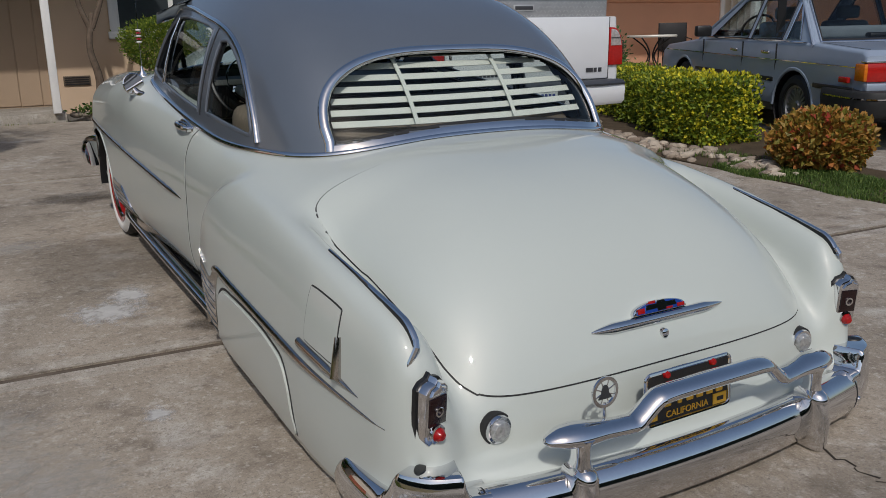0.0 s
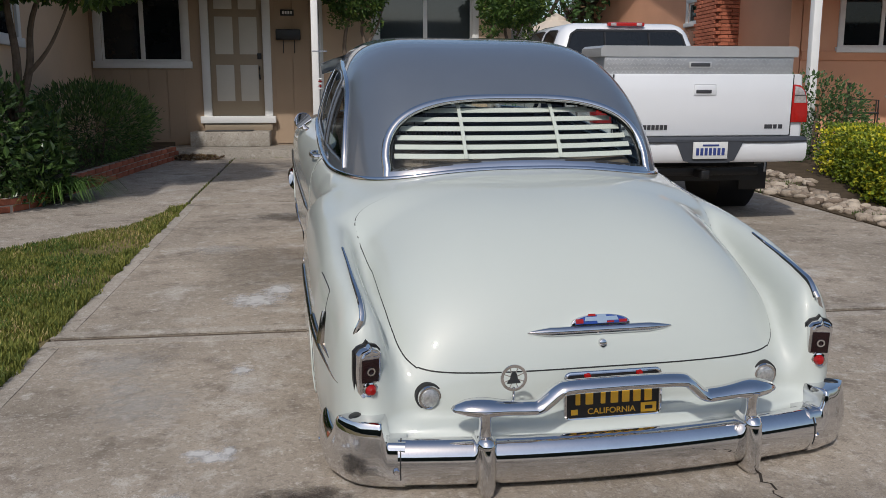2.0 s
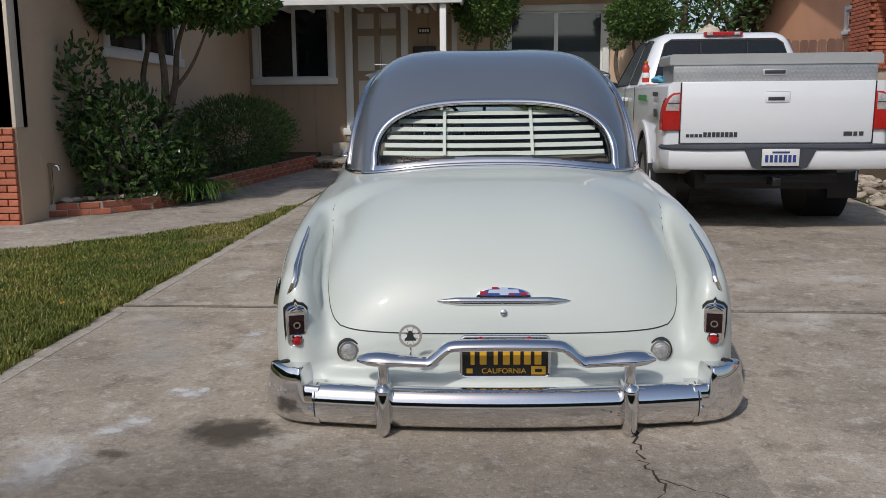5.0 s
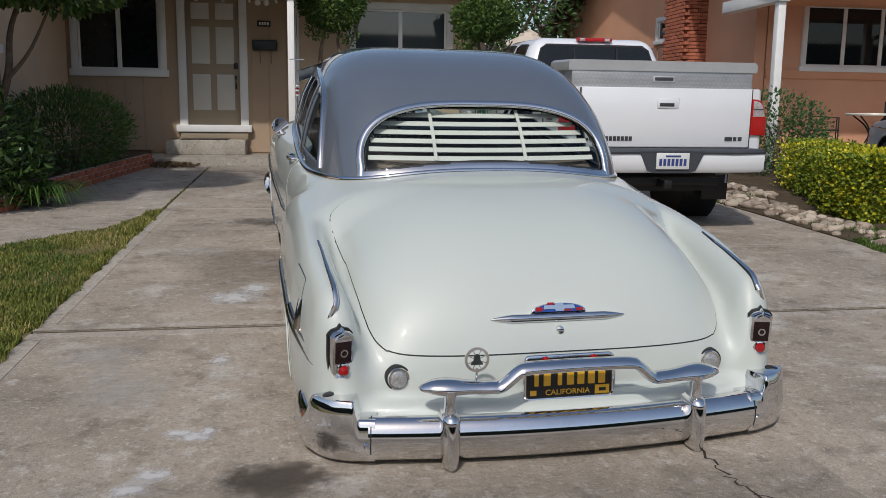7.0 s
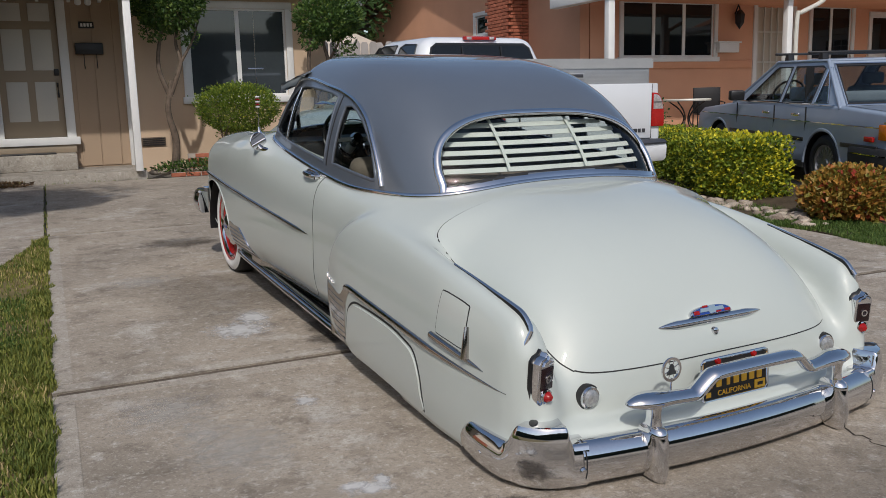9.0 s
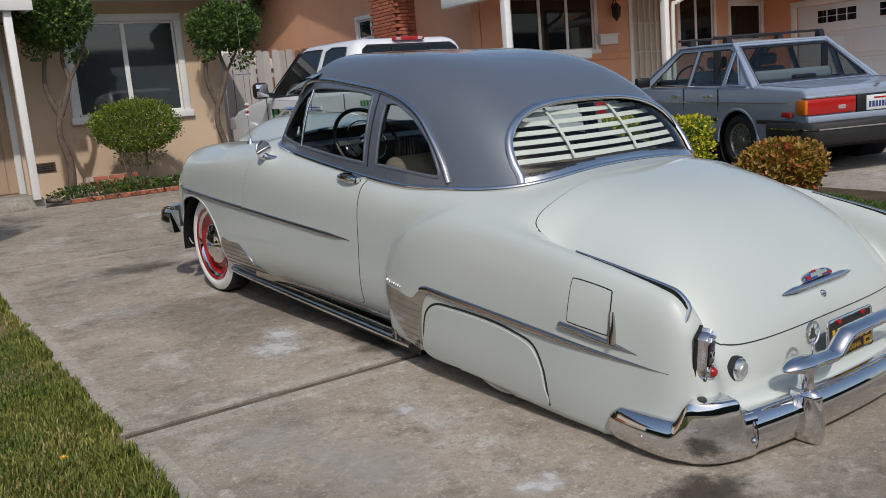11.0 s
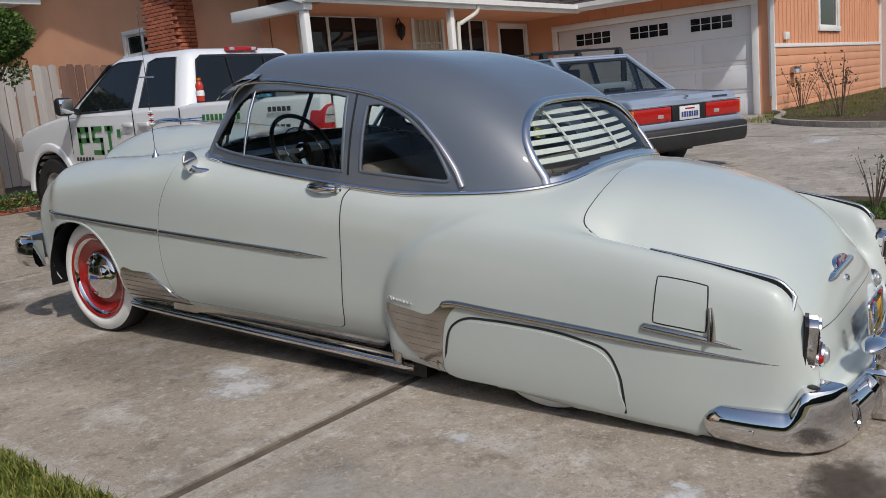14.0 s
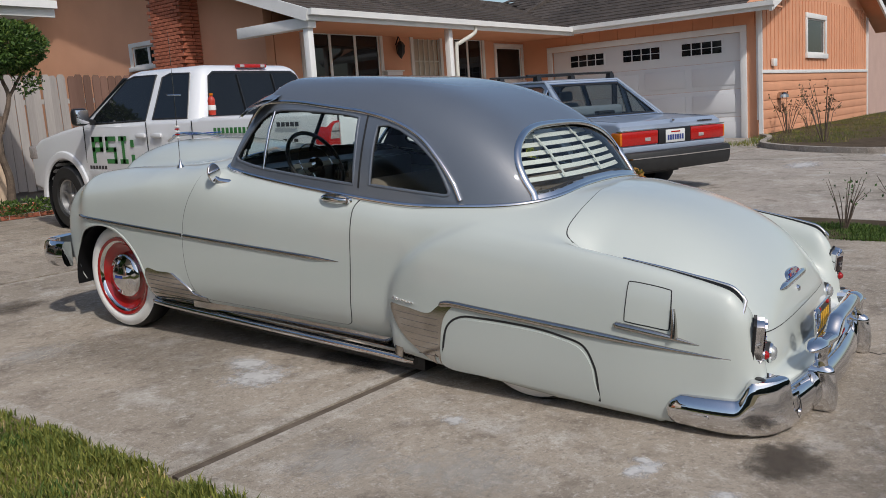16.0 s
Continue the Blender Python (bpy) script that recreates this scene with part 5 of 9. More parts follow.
for y0, y1 in ((-9, 0.9), (0.9, 6.0), (6.0, 11.6)):
    for x0, x1 in ((6.35, 11.5), (11.5, 17.15)):
        sheet("slab", [(x0 + G, y0 + G), (x1 - G, y0 + G), (x1 - G, y1 - G), (x0 + G, y1 - G)], CONC3, "", 0.0, parent=ndrive)
tagged(sheet("planting_strip", [(5.38, -9), (6.33, -9), (6.33, 5.2), (7.4, 6.2), (7.6, 12.3), (5.38, 12.3)], SOIL, "", 0.006), "soil strip between the two drives", kind="structure")


def decal_mat(name, color, lo, hi, amt, scale, stretch=(1, 1, 1)):
    """A worn stain: noise breaks it up, and it fades to its rim."""
    m = mat(name, color, 0.8, 0, 0.1, 20, 90, 0.1, spec=0.3)
    nt = m.node_tree
    b = nt.nodes["Principled BSDF"]
    tc = nt.nodes.new("ShaderNodeTexCoord")
    gr = nt.nodes.new("ShaderNodeTexGradient")
    gr.gradient_type = "SPHERICAL"
    mp = nt.nodes.new("ShaderNodeMapping")
    mp.inputs["Location"].default_value = (-1, -1, 0)
    mp.inputs["Scale"].default_value = (2, 2, 0)
    nt.links.new(tc.outputs["Generated"], mp.inputs[0])
    nt.links.new(mp.outputs[0], gr.inputs[0])
    n = nt.nodes.new("ShaderNodeTexNoise")
    n.inputs["Scale"].default_value = scale
    n.inputs["Detail"].default_value = 8
    n.inputs["Roughness"].default_value = 0.65
    m2 = nt.nodes.new("ShaderNodeMapping")
    m2.inputs["Scale"].default_value = stretch
    nt.links.new(tc.outputs["Object"], m2.inputs[0])
    nt.links.new(m2.outputs[0], n.inputs["Vector"])
    add = nt.nodes.new("ShaderNodeMath")
    add.operation = "MULTIPLY_ADD"
    nt.links.new(gr.outputs[1], add.inputs[0])
    add.inputs[1].default_value = 0.75
    nt.links.new(n.outputs[0], add.inputs[2])
    r = nt.nodes.new("ShaderNodeMapRange")
    r.inputs[1].default_value, r.inputs[2].default_value, r.inputs[4].default_value = lo, hi, amt
    nt.links.new(add.outputs[0], r.inputs[0])
    sq = nt.nodes.new("ShaderNodeMath")
    sq.operation = "MULTIPLY"
    fade = nt.nodes.new("ShaderNodeMapRange")
    fade.inputs[2].default_value = 0.35
    nt.links.new(gr.outputs[1], fade.inputs[0])
    nt.links.new(fade.outputs[0], sq.inputs[0])
    nt.links.new(r.outputs[0], sq.inputs[1])
    nt.links.new(sq.outputs[0], b.inputs["Alpha"])
    return m


WHITESPILL = decal_mat("white_spill", (0.66, 0.65, 0.63), 0.80, 1.12, 0.7, 19)
OILSTAIN = decal_mat("oil_stain", (0.085, 0.068, 0.052), 0.62, 0.95, 0.46, 9)
PALEWEAR = decal_mat("pale_wear", (0.52, 0.49, 0.44), 0.80, 1.25, 0.5, 14, (1, 1.8, 1))


stain_lift = 0.003


def stain(x, y, rx, ry, material, turn=0):
    global stain_lift
    stain_lift += 0.0001
    bm = bmesh.new()
    c = math.cos(radians(turn)), math.sin(radians(turn))
    vs = []
    for i in range(24):
        a = 2 * math.pi * i / 24
        px, py = rx * math.cos(a), ry * math.sin(a)
        X, Y = x + px * c[0] - py * c[1], y + px * c[1] + py * c[0]
        vs.append(bm.verts.new((X, Y, ground_z(X, Y) + stain_lift)))
    bm.faces.new(vs)
    part("stain", bm, material, drive, smooth=False)


stain(0.28, 4.12, 0.34, 0.30, WHITESPILL, 30)
stain(0.30, 2.03, 0.16, 0.11, WHITESPILL, 10)
stain(0.20, 1.72, 0.14, 0.10, WHITESPILL, 40)
stain(-0.05, 2.55, 0.55, 0.25, PALEWEAR, 50)
stain(-0.25, 3.05, 0.5, 0.28, PALEWEAR, 35)
stain(0.05, 1.3, 0.35, 0.2, WHITESPILL, 60)
stain(-0.1, 5.6, 0.5, 0.35, PALEWEAR, 0)
stain(0.62, 1.66, 0.24, 0.14, OILSTAIN, 15)
stain(0.72, 3.95, 0.16, 0.26, OILSTAIN, 0)
stain(0.25, 1.42, 0.10, 0.06, OILSTAIN, 0)
stain(0.35, 7.0, 0.5, 0.3, OILSTAIN, 0)
stain(2.7, 4.2, 0.6, 0.4, PALEWEAR, 10)
stain(3.4, 2.3, 0.5, 0.35, PALEWEAR, 70)
stain(3.6, 6.3, 0.9, 0.35, OILSTAIN, 5)
stain(10.8, 4.3, 0.9, 0.35, WHITESPILL, 20)
stain(12.4, 3.4, 0.8, 0.3, WHITESPILL, 10)
GRIME = decal_mat("slab_grime", (0.15, 0.125, 0.10), 0.45, 1.05, 0.24, 13, (1, 1.5, 1))
for x, y, rx, ry, tn in ((1.6, 1.15, 2.3, 0.75, 4), (3.1, 2.6, 1.2, 0.7, 20), (0.5, 0.9, 1.2, 0.6, 0), (0.35, 5.0, 0.9, 0.5, 70), (3.4, 5.6, 1.5, 0.5, 5), (3.0, 4.3, 1.4, 0.4, 0)):
    stain(x, y, rx, ry, GRIME, tn)
stain(0.60, 1.64, 0.30, 0.19, OILSTAIN, 20)
stain(0.66, 3.73, 0.16, 0.14, OILSTAIN, 0)
stain(0.31, 2.91, 0.10, 0.12, WHITESPILL, 0)
stain(0.24, 2.06, 0.10, 0.06, WHITESPILL, 20)
stain(0.34, 2.07, 0.06, 0.09, WHITESPILL, 0)
stain(0.40, 4.33, 0.16, 0.28, WHITESPILL, 10)
stain(0.15, 1.62, 0.14, 0.07, WHITESPILL, 30)
stain(-0.15, 2.75, 0.3, 0.1, PALEWEAR, 55)
CRACK = mat("crack_dirt", (0.05, 0.042, 0.035), 0.95, 0, 0.2, 20, 90, 0.2, spec=0.1)


def crack(name, keys, w, parent, jitter=0.018, seed=1):
    rnd = random.Random(seed)
    pts = spline(keys, 9)
    P = [(p[0] + rnd.uniform(-jitter, jitter), p[1] + rnd.uniform(-jitter, jitter)) for p in pts]
    bm = bmesh.new()
    a_, b_ = [], []
    for i, (x, y) in enumerate(P):
        ww = w * rnd.uniform(0.35, 1.2)
        z = ground_z(x, y) + 0.005
        a_.append(bm.verts.new((x - ww, y, z)))
        b_.append(bm.verts.new((x + ww, y + ww * 0.4, z)))
    for i in range(len(P) - 1):
        bm.faces.new((a_[i], b_[i], b_[i + 1], a_[i + 1]))
    part(name, bm, CRACK, parent, smooth=False)


crack("crack", [(2.115, 1.75), (2.10, 1.5), (2.14, 1.3), (2.05, 0.9), (2.2, 0.2), (2.1, -0.9)], 0.0055, drive)
crack("crack", [(2.13, 1.34), (2.4, 1.2), (2.75, 1.22), (3.3, 1.05)], 0.0035, drive, seed=3)
crack("crack", [(-0.66, 5.2), (-0.2, 5.3), (0.3, 5.22)], 0.003, drive, seed=4)
crack("crack", [(8.0, 2.2), (10.5, 3.4), (13.5, 4.6)], 0.02, ndrive, 0.05, seed=5)
crack("crack", [(2.9, 5.0), (3.6, 5.1), (4.6, 4.95), (5.3, 5.05)], 0.004, drive, seed=6)


# ---- plants ----
def leaf_mat(name, c1, c2, c3=None, rough=0.5):
    m = bpy.data.materials.new(name)
    m.use_nodes = True
    nt = m.node_tree
    b = nt.nodes["Principled BSDF"]
    b.inputs["Roughness"].default_value = rough
    b.inputs["Specular IOR Level"].default_value = 0.35
    g = nt.nodes.new("ShaderNodeNewGeometry")
    cr = nt.nodes.new("ShaderNodeValToRGB")
    cr.color_ramp.elements[0].color = (*c1, 1)
    cr.color_ramp.elements[1].color = (*c2, 1)
    if c3:
        e = cr.color_ramp.elements.new(0.85)
        e.color = (*c2, 1)
        cr.color_ramp.elements[-1].color = (*c3, 1)
    nt.links.new(g.outputs["Random Per Island"], cr.inputs[0])
    nt.links.new(cr.outputs[0], b.inputs["Base Color"])
    tr = nt.nodes.new("ShaderNodeBsdfTranslucent")
    nt.links.new(cr.outputs[0], tr.inputs[0])
    mx = nt.nodes.new("ShaderNodeMixShader")
    mx.inputs[0].default_value = 0.16
    nt.links.new(b.outputs[0], mx.inputs[1])
    nt.links.new(tr.outputs[0], mx.inputs[2])
    nt.links.new(mx.outputs[0], nt.nodes["Material Output"].inputs[0])
    return m


BARK = mat("grey_brown_bark", (0.16, 0.12, 0.09), 0.9, 0, 0.25, 12, 60, 0.7, spec=0.2)
L_DARK = leaf_mat("dark_green_leaf", (0.025, 0.06, 0.016), (0.085, 0.16, 0.045))
L_LAUREL = leaf_mat("laurel_leaf", (0.024, 0.052, 0.014), (0.07, 0.125, 0.032), (0.17, 0.24, 0.075), 0.3)
L_JUNIPER = leaf_mat("juniper_needle", (0.035, 0.075, 0.022), (0.12, 0.20, 0.05), (0.20, 0.28, 0.07))
L_LILY = leaf_mat("lily_blade", (0.05, 0.10, 0.02), (0.13, 0.23, 0.05), (0.22, 0.31, 0.09), 0.3)
L_GREEN = leaf_mat("green_leaf", (0.022, 0.055, 0.012), (0.085, 0.15, 0.028), (0.20, 0.26, 0.05))
L_YELLOW = leaf_mat("yellow_green_leaf", (0.26, 0.29, 0.015), (0.64, 0.56, 0.03), (0.80, 0.68, 0.05))
L_YG = leaf_mat("green_hedge_leaf", (0.07, 0.12, 0.012), (0.24, 0.30, 0.025), (0.48, 0.46, 0.04))
L_RED = leaf_mat("bronze_red_leaf", (0.15, 0.16, 0.025), (0.42, 0.20, 0.04), (0.36, 0.05, 0.035))
L_BROWN = leaf_mat("brown_leaf", (0.08, 0.05, 0.03), (0.22, 0.14, 0.07), (0.1, 0.12, 0.04))
L_BALL = leaf_mat("clipped_bush_leaf", (0.05, 0.10, 0.012), (0.19, 0.26, 0.03), (0.42, 0.43, 0.05))
L_GRASS = leaf_mat("grass_blade", (0.085, 0.115, 0.020), (0.23, 0.235, 0.045), (0.46, 0.36, 0.15), 0.7)
L_CLOVER = leaf_mat("clover_leaf", (0.035, 0.075, 0.012), (0.10, 0.16, 0.03), (0.17, 0.21, 0.05), 0.7)
for nt in (L_GRASS.node_tree,):
    # drier and greener patches across the lawn
    ramp = next(n for n in nt.nodes if n.type == "VALTORGB")
    rnd_ = ramp.inputs[0].links[0].from_socket
    tcg = nt.nodes.new("ShaderNodeTexCoord")
    nsg = nt.nodes.new("ShaderNodeTexNoise")
    nsg.inputs["Scale"].default_value = 1.6
    nsg.inputs["Detail"].default_value = 4
    nt.links.new(tcg.outputs["Object"], nsg.inputs["Vector"])
    mrg = nt.nodes.new("ShaderNodeMapRange")
    mrg.inputs[1].default_value, mrg.inputs[2].default_value, mrg.inputs[3].default_value, mrg.inputs[4].default_value = 0.35, 0.7, -0.30, 0.22
    nt.links.new(nsg.outputs[0], mrg.inputs[0])
    adg = nt.nodes.new("ShaderNodeMath")
    adg.operation = "ADD"
    adg.use_clamp = True
    nt.links.new(rnd_, adg.inputs[0])
    nt.links.new(mrg.outputs[0], adg.inputs[1])
    nt.links.new(adg.outputs[0], ramp.inputs[0])
L_DRYGRASS = leaf_mat("dry_grass_blade", (0.30, 0.22, 0.10), (0.42, 0.33, 0.16), (0.16, 0.2, 0.05), 0.7)


def leaves(centres, outdirs, size, seed, aspect=0.5, spread=0.7, fold=0.25):
    """Diamond leaves, each folded along its rib, at the centres, roughly facing outwards."""
    rng = np.random.default_rng(seed)
    n = len(centres)
    d = outdirs + rng.normal(0, spread, (n, 3))
    d /= np.linalg.norm(d, axis=1)[:, None] + 1e-9
    r = rng.normal(0, 1, (n, 3))
    s = np.cross(d, r)
    s /= np.linalg.norm(s, axis=1)[:, None] + 1e-9
    u = np.cross(s, d)
    L = size * rng.uniform(0.6, 1.25, n)[:, None]
    W = L * aspect
    base, tip = centres - d * L * 0.3, centres + d * L * 0.7
    mid = centres + d * L * 0.15
    a, b = mid + s * W * 0.5 + u * W * fold, mid - s * W * 0.5 + u * W * fold
    V = np.stack([base, a, tip, b], 1).reshape(-1, 3)
    i = np.arange(n) * 4
    F = np.concatenate([np.stack([i, i + 1, i + 2], 1), np.stack([i, i + 2, i + 3], 1)])
    return V, F


def blob_points(c, r, n, seed, fill=0.35, lumps=9, box_=False, flat=0.0):
    """Points in an uneven crown: clumps on a lumpy ellipsoid or box."""
    rng = np.random.default_rng(seed)
    if box_:
        p = rng.uniform(-1, 1, (n, 3))
        k = np.argmax(np.abs(p) ** 1.0, axis=1)
        sgn = np.sign(p[np.arange(n), k])
        face = rng.uniform(size=n) > fill
        p[np.arange(n)[face], k[face]] = (sgn * rng.uniform(0.86, 1.03, n))[face]
        d = p / (np.linalg.norm(p, axis=1)[:, None] + 1e-9)
        out = np.zeros_like(p)
        out[np.arange(n), k] = sgn
        d = 0.5 * d + out * 0.7
    else:
        p = rng.normal(0, 1, (n, 3))
        p /= np.linalg.norm(p, axis=1)[:, None]
        d = p.copy()
        rad = np.where(rng.uniform(size=n) < fill, rng.uniform(0.3, 1, n), rng.normal(0.93, 0.07, n))
        w = np.zeros(n)
        for j in range(lumps):
            q = rng.normal(0, 1, 3)
            q /= np.linalg.norm(q)
            w += np.exp(-((p - q) ** 2).sum(1) / 0.18) * rng.uniform(-0.16, 0.2)
        p = p * (rad * (1 + w))[:, None]
    return np.array(c) + p * np.array(r), d


def bush(name, label, category, specs, size, material, aspect=0.5, stems=True, seed=1, group="", core=True, spread=0.7, onto=None):
    """A shrub of one or more clumps; specs: (centre, radii, count, box)."""
    t = onto or thing(name, label, category, group=group)
    Vs, Fs, o = [], [], 0
    for k, (c, r, n, bx) in enumerate(specs):
        P, D = blob_points(c, r, n, seed * 31 + k, box_=bx)
        D = D + np.array([0, 0, 0.35])
        V, F = leaves(P, D, size, seed * 17 + k, aspect, spread)
        Vs.append(V)
        Fs.append(F + o)
        o += len(V)
    link_mesh("new_growth" if onto else "leaves", np.concatenate(Vs), np.concatenate(Fs), material, t, label if onto else "")
    if stems:
        rnd = random.Random(seed)
        bm = bmesh.new()
        c, r = specs[0][0], specs[0][1]
        z0 = ground_z(c[0], c[1])
        for i in range(5):
            x, y = c[0] + rnd.uniform(-.5, .5) * r[0], c[1] + rnd.uniform(-.5, .5) * r[1]
            top = (x + rnd.uniform(-.3, .3) * r[0], y + rnd.uniform(-.3, .3) * r[1], c[2] + 0.3 * r[2])
            sweep([(x * 0.5 + c[0] * 0.5, y * 0.5 + c[1] * 0.5, z0 - 0.02), (x, y, (z0 + top[2]) / 2), top], disc_section(0.018, seg=6), bm, taper=lambda k: 1 - 0.6 * k, up=Vector((0.3, 1, 0.2)))
        part("woody_base", bm, BARK, t)
    return t


def limbs(t, trunk, r0, branches, name="trunk"):
    bm = bmesh.new()
    sweep(spline(trunk, 6), disc_section(r0, seg=10), bm, up=Vector((0.2, 1, 0.1)), taper=lambda k: 1 - 0.5 * k)
    for keys, r in branches:
        sweep(spline(keys, 5), disc_section(r, seg=8), bm, up=Vector((0.2, 1, 0.1)), taper=lambda k: 1 - 0.65 * k)
    part(name, bm, BARK, t)


def crown(t, specs, size, material, seed, aspect=0.45, spread=0.7):
    Vs, Fs, o = [], [], 0
    for k, (c, r, n) in enumerate(specs):
        P, D = blob_points(c, r, n, seed * 13 + k, fill=0.45)
        V, F = leaves(P, D + np.array([0, 0, 0.2]), size, seed * 7 + k, aspect, spread)
        Vs.append(V)
        Fs.append(F + o)
        o += len(V)
    link_mesh("crown", np.concatenate(Vs), np.concatenate(Fs), material, t)


# grass: blades in clumps, thin and dry in places
def grass(name, label, inside, bounds, n, h, seed, material, bare=-0.3):
    rng = np.random.default_rng(seed)
    x = rng.uniform(bounds[0], bounds[1], n)
    y = rng.uniform(bounds[2], bounds[3], n)
    nz = np.array([noise.noise(Vector((a * 1.7, b * 1.7, 3.0))) for a, b in zip(x, y)])
    ok = inside(x, y) & (nz + rng.normal(0, 0.3, n) > bare)
    x, y, nz = x[ok], y[ok], nz[ok]
    m = len(x)
    z = 0.03 * (y - 2.4) + 0.025 * np.clip(np.minimum(x, 12.0) - 5.0, 0, None)
    hh = h * rng.uniform(0.5, 1.25, m) * (1 + 0.5 * nz)
    a = rng.uniform(0, 2 * math.pi, m)
    lean = rng.uniform(0.1, 0.9, m) * hh
    w = 0.0034 * rng.uniform(0.7, 1.4, m)
    dx, dy = np.cos(a), np.sin(a)
    b0 = np.stack([x - dy * w, y + dx * w, z - 0.01], 1)
    b1 = np.stack([x + dy * w, y - dx * w, z - 0.01], 1)
    m0 = np.stack([x + dx * lean * 0.35 - dy * w * 0.8, y + dy * lean * 0.35 + dx * w * 0.8, z + hh * 0.6], 1)
    m1 = np.stack([x + dx * lean * 0.35 + dy * w * 0.8, y + dy * lean * 0.35 - dx * w * 0.8, z + hh * 0.6], 1)
    tp = np.stack([x + dx * lean, y + dy * lean, z + hh], 1)
    V = np.stack([b0, b1, m1, m0, tp], 1).reshape(-1, 3)
    i = np.arange(m) * 5
    F4 = [tuple(q) for q in np.stack([i, i + 1, i + 2, i + 3], 1)]
    F3 = [tuple(q) for q in np.stack([i + 3, i + 2, i + 4], 1)]
    tagged(link_mesh(name, V, F4 + F3, material), label, "grass", kind="stuff")


def on_lawn(x, y):
    edge = np.interp(x, [-9, -4.2, -2.46, -1.68, -1.0, -0.695], [4.28, 4.73, 5.10, 5.78, 6.68, 7.9])
    wob = 0.03 * np.sin(y * 9) + 0.02 * np.sin(y * 23 + 1)
    return (x < -0.69 + wob) & (y < edge + 0.03 * np.sin(x * 15))


grass("lawn_grass", "short uneven green lawn grass", on_lawn, (-3.4, -0.62, 1.6, 8.0), 200000, 0.027, 3, L_GRASS, bare=-0.16)
grass("lawn_grass", "short uneven green lawn grass", on_lawn, (-6.5, -3.4, 2.0, 5.0), 26000, 0.06, 4, L_GRASS)
grass("edge_tufts", "longer grass tufts over the drive's edge", lambda x, y: np.sin(y * 5.1) + np.sin(y * 13.7 + 1) + np.sin(y * 31) > -0.3, (-0.80, -0.672, 1.4, 7.6), 9000, 0.046, 12, L_GRASS)
grass("lawn_weeds", "dark green clover and weeds matted in the lawn", lambda x, y: on_lawn(x, y) & (x < -0.8) & (np.sin(x * 3.1 + 1) * np.sin(y * 2.3) + 0.6 * np.sin(x * 7.3 + y * 4.1) + 0.4 * np.sin(y * 11 - x * 5) > 0.15), (-3.6, -0.62, 1.6, 6.6), 90000, 0.030, 14, L_CLOVER)
grass("lawn_grass", "short uneven green lawn grass", lambda x, y: on_lawn(x, y) & (np.sin(x * 4.7) + np.sin(y * 3.9 + 2) + np.sin(x * 9 - y * 6) > 0.9), (-3.4, -0.7, 1.6, 7.0), 30000, 0.022, 15, L_DRYGRASS)
grass("dry_grass", "dry straw-coloured grass along the walk", lambda x, y: on_lawn(x, y) & (y > np.interp(x, [-4.2, -2.46, -1.68, -1.0, -0.695], [4.4, 4.75, 5.4, 6.1, 7.0])), (-4.0, -0.68, 3.0, 8.0), 14000, 0.035, 5, L_DRYGRASS)
grass("strip_grass", "green weeds and grass edging the bed", lambda x, y: (x > 5.34 + 0.04 * np.sin(y * 7)) & (x < 5.9 + 0.12 * np.sin(y * 3)), (5.3, 6.1, 1.6, 5.6), 42000, 0.036, 6, L_CLOVER)
grass("strip_grass", "green weeds and grass edging the bed", lambda x, y: np.sin(x * 7 + y * 5) + np.sin(y * 2.3 - x) > 1.1, (5.35, 6.0, 5.4, 9.5), 6000, 0.05, 7, L_CLOVER)
grass("joint_weeds", "small weeds in the drive's joints", lambda x, y: (np.abs(x + 0.695) < 0.02) | (np.abs(y - 12.36) < 0.03), (-0.75, 0.7, 7.9, 12.42), 6000, 0.022, 8, L_GRASS)
grass("far_grass", "green lawn beyond the garage", lambda x, y: (y < 6.85) & (y > 4.4 + 0.15 * np.sin(x)), (14.4, 42, 3.5, 6.9), 60000, 0.09, 9, L_GRASS)
dn = thing("dandelion", "single yellow dandelion in the lawn", "flower", Matrix.Translation((-0.93, 3.28, ground_z(-0.93, 3.28))))
part("stalk", cyl(0.002, 0.06, Matrix.Translation((0, 0, 0.03)), 6), L_GRASS, dn)
bm = bmesh.new()
for i in range(16):
    a = i * 2.4
    prism([(0, 0.0), (0.004, 0.009), (0, 0.018), (-0.004, 0.009)], 0.001, Matrix.Translation((0, 0, 0.06)) @ Matrix.Rotation(a, 4, "Z") @ Matrix.Rotation(radians(15 + 3 * i), 4, "X"), bm=bm)
part("petals", bm, YELLOW, dn)

# hedge between the drives, and the shrubs
hedge = bush("hedge", "clipped yellow-green box hedge beside the drive", "hedge", [((6.36, 6.72, 0.47), (0.37, 0.40, 0.33), 6500, True), ((6.58, 7.3, 0.47), (0.34, 0.42, 0.30), 6500, True), ((6.85, 8.0, 0.50), (0.34, 0.45, 0.30), 5500, True), ((7.1, 8.7, 0.52), (0.34, 0.45, 0.31), 4500, True), ((7.36, 9.35, 0.55), (0.34, 0.4, 0.31), 2200, True)], 0.044, L_YG, 0.85, seed=2)
bush("", "bright yellow new shoots", "", [((6.37, 6.70, 0.50), (0.38, 0.41, 0.34), 2000, True), ((6.6, 7.35, 0.52), (0.33, 0.45, 0.28), 900, True), ((6.95, 8.3, 0.56), (0.36, 0.8, 0.28), 1500, True)], 0.042, L_YELLOW, 0.9, stems=False, seed=3, onto=hedge)
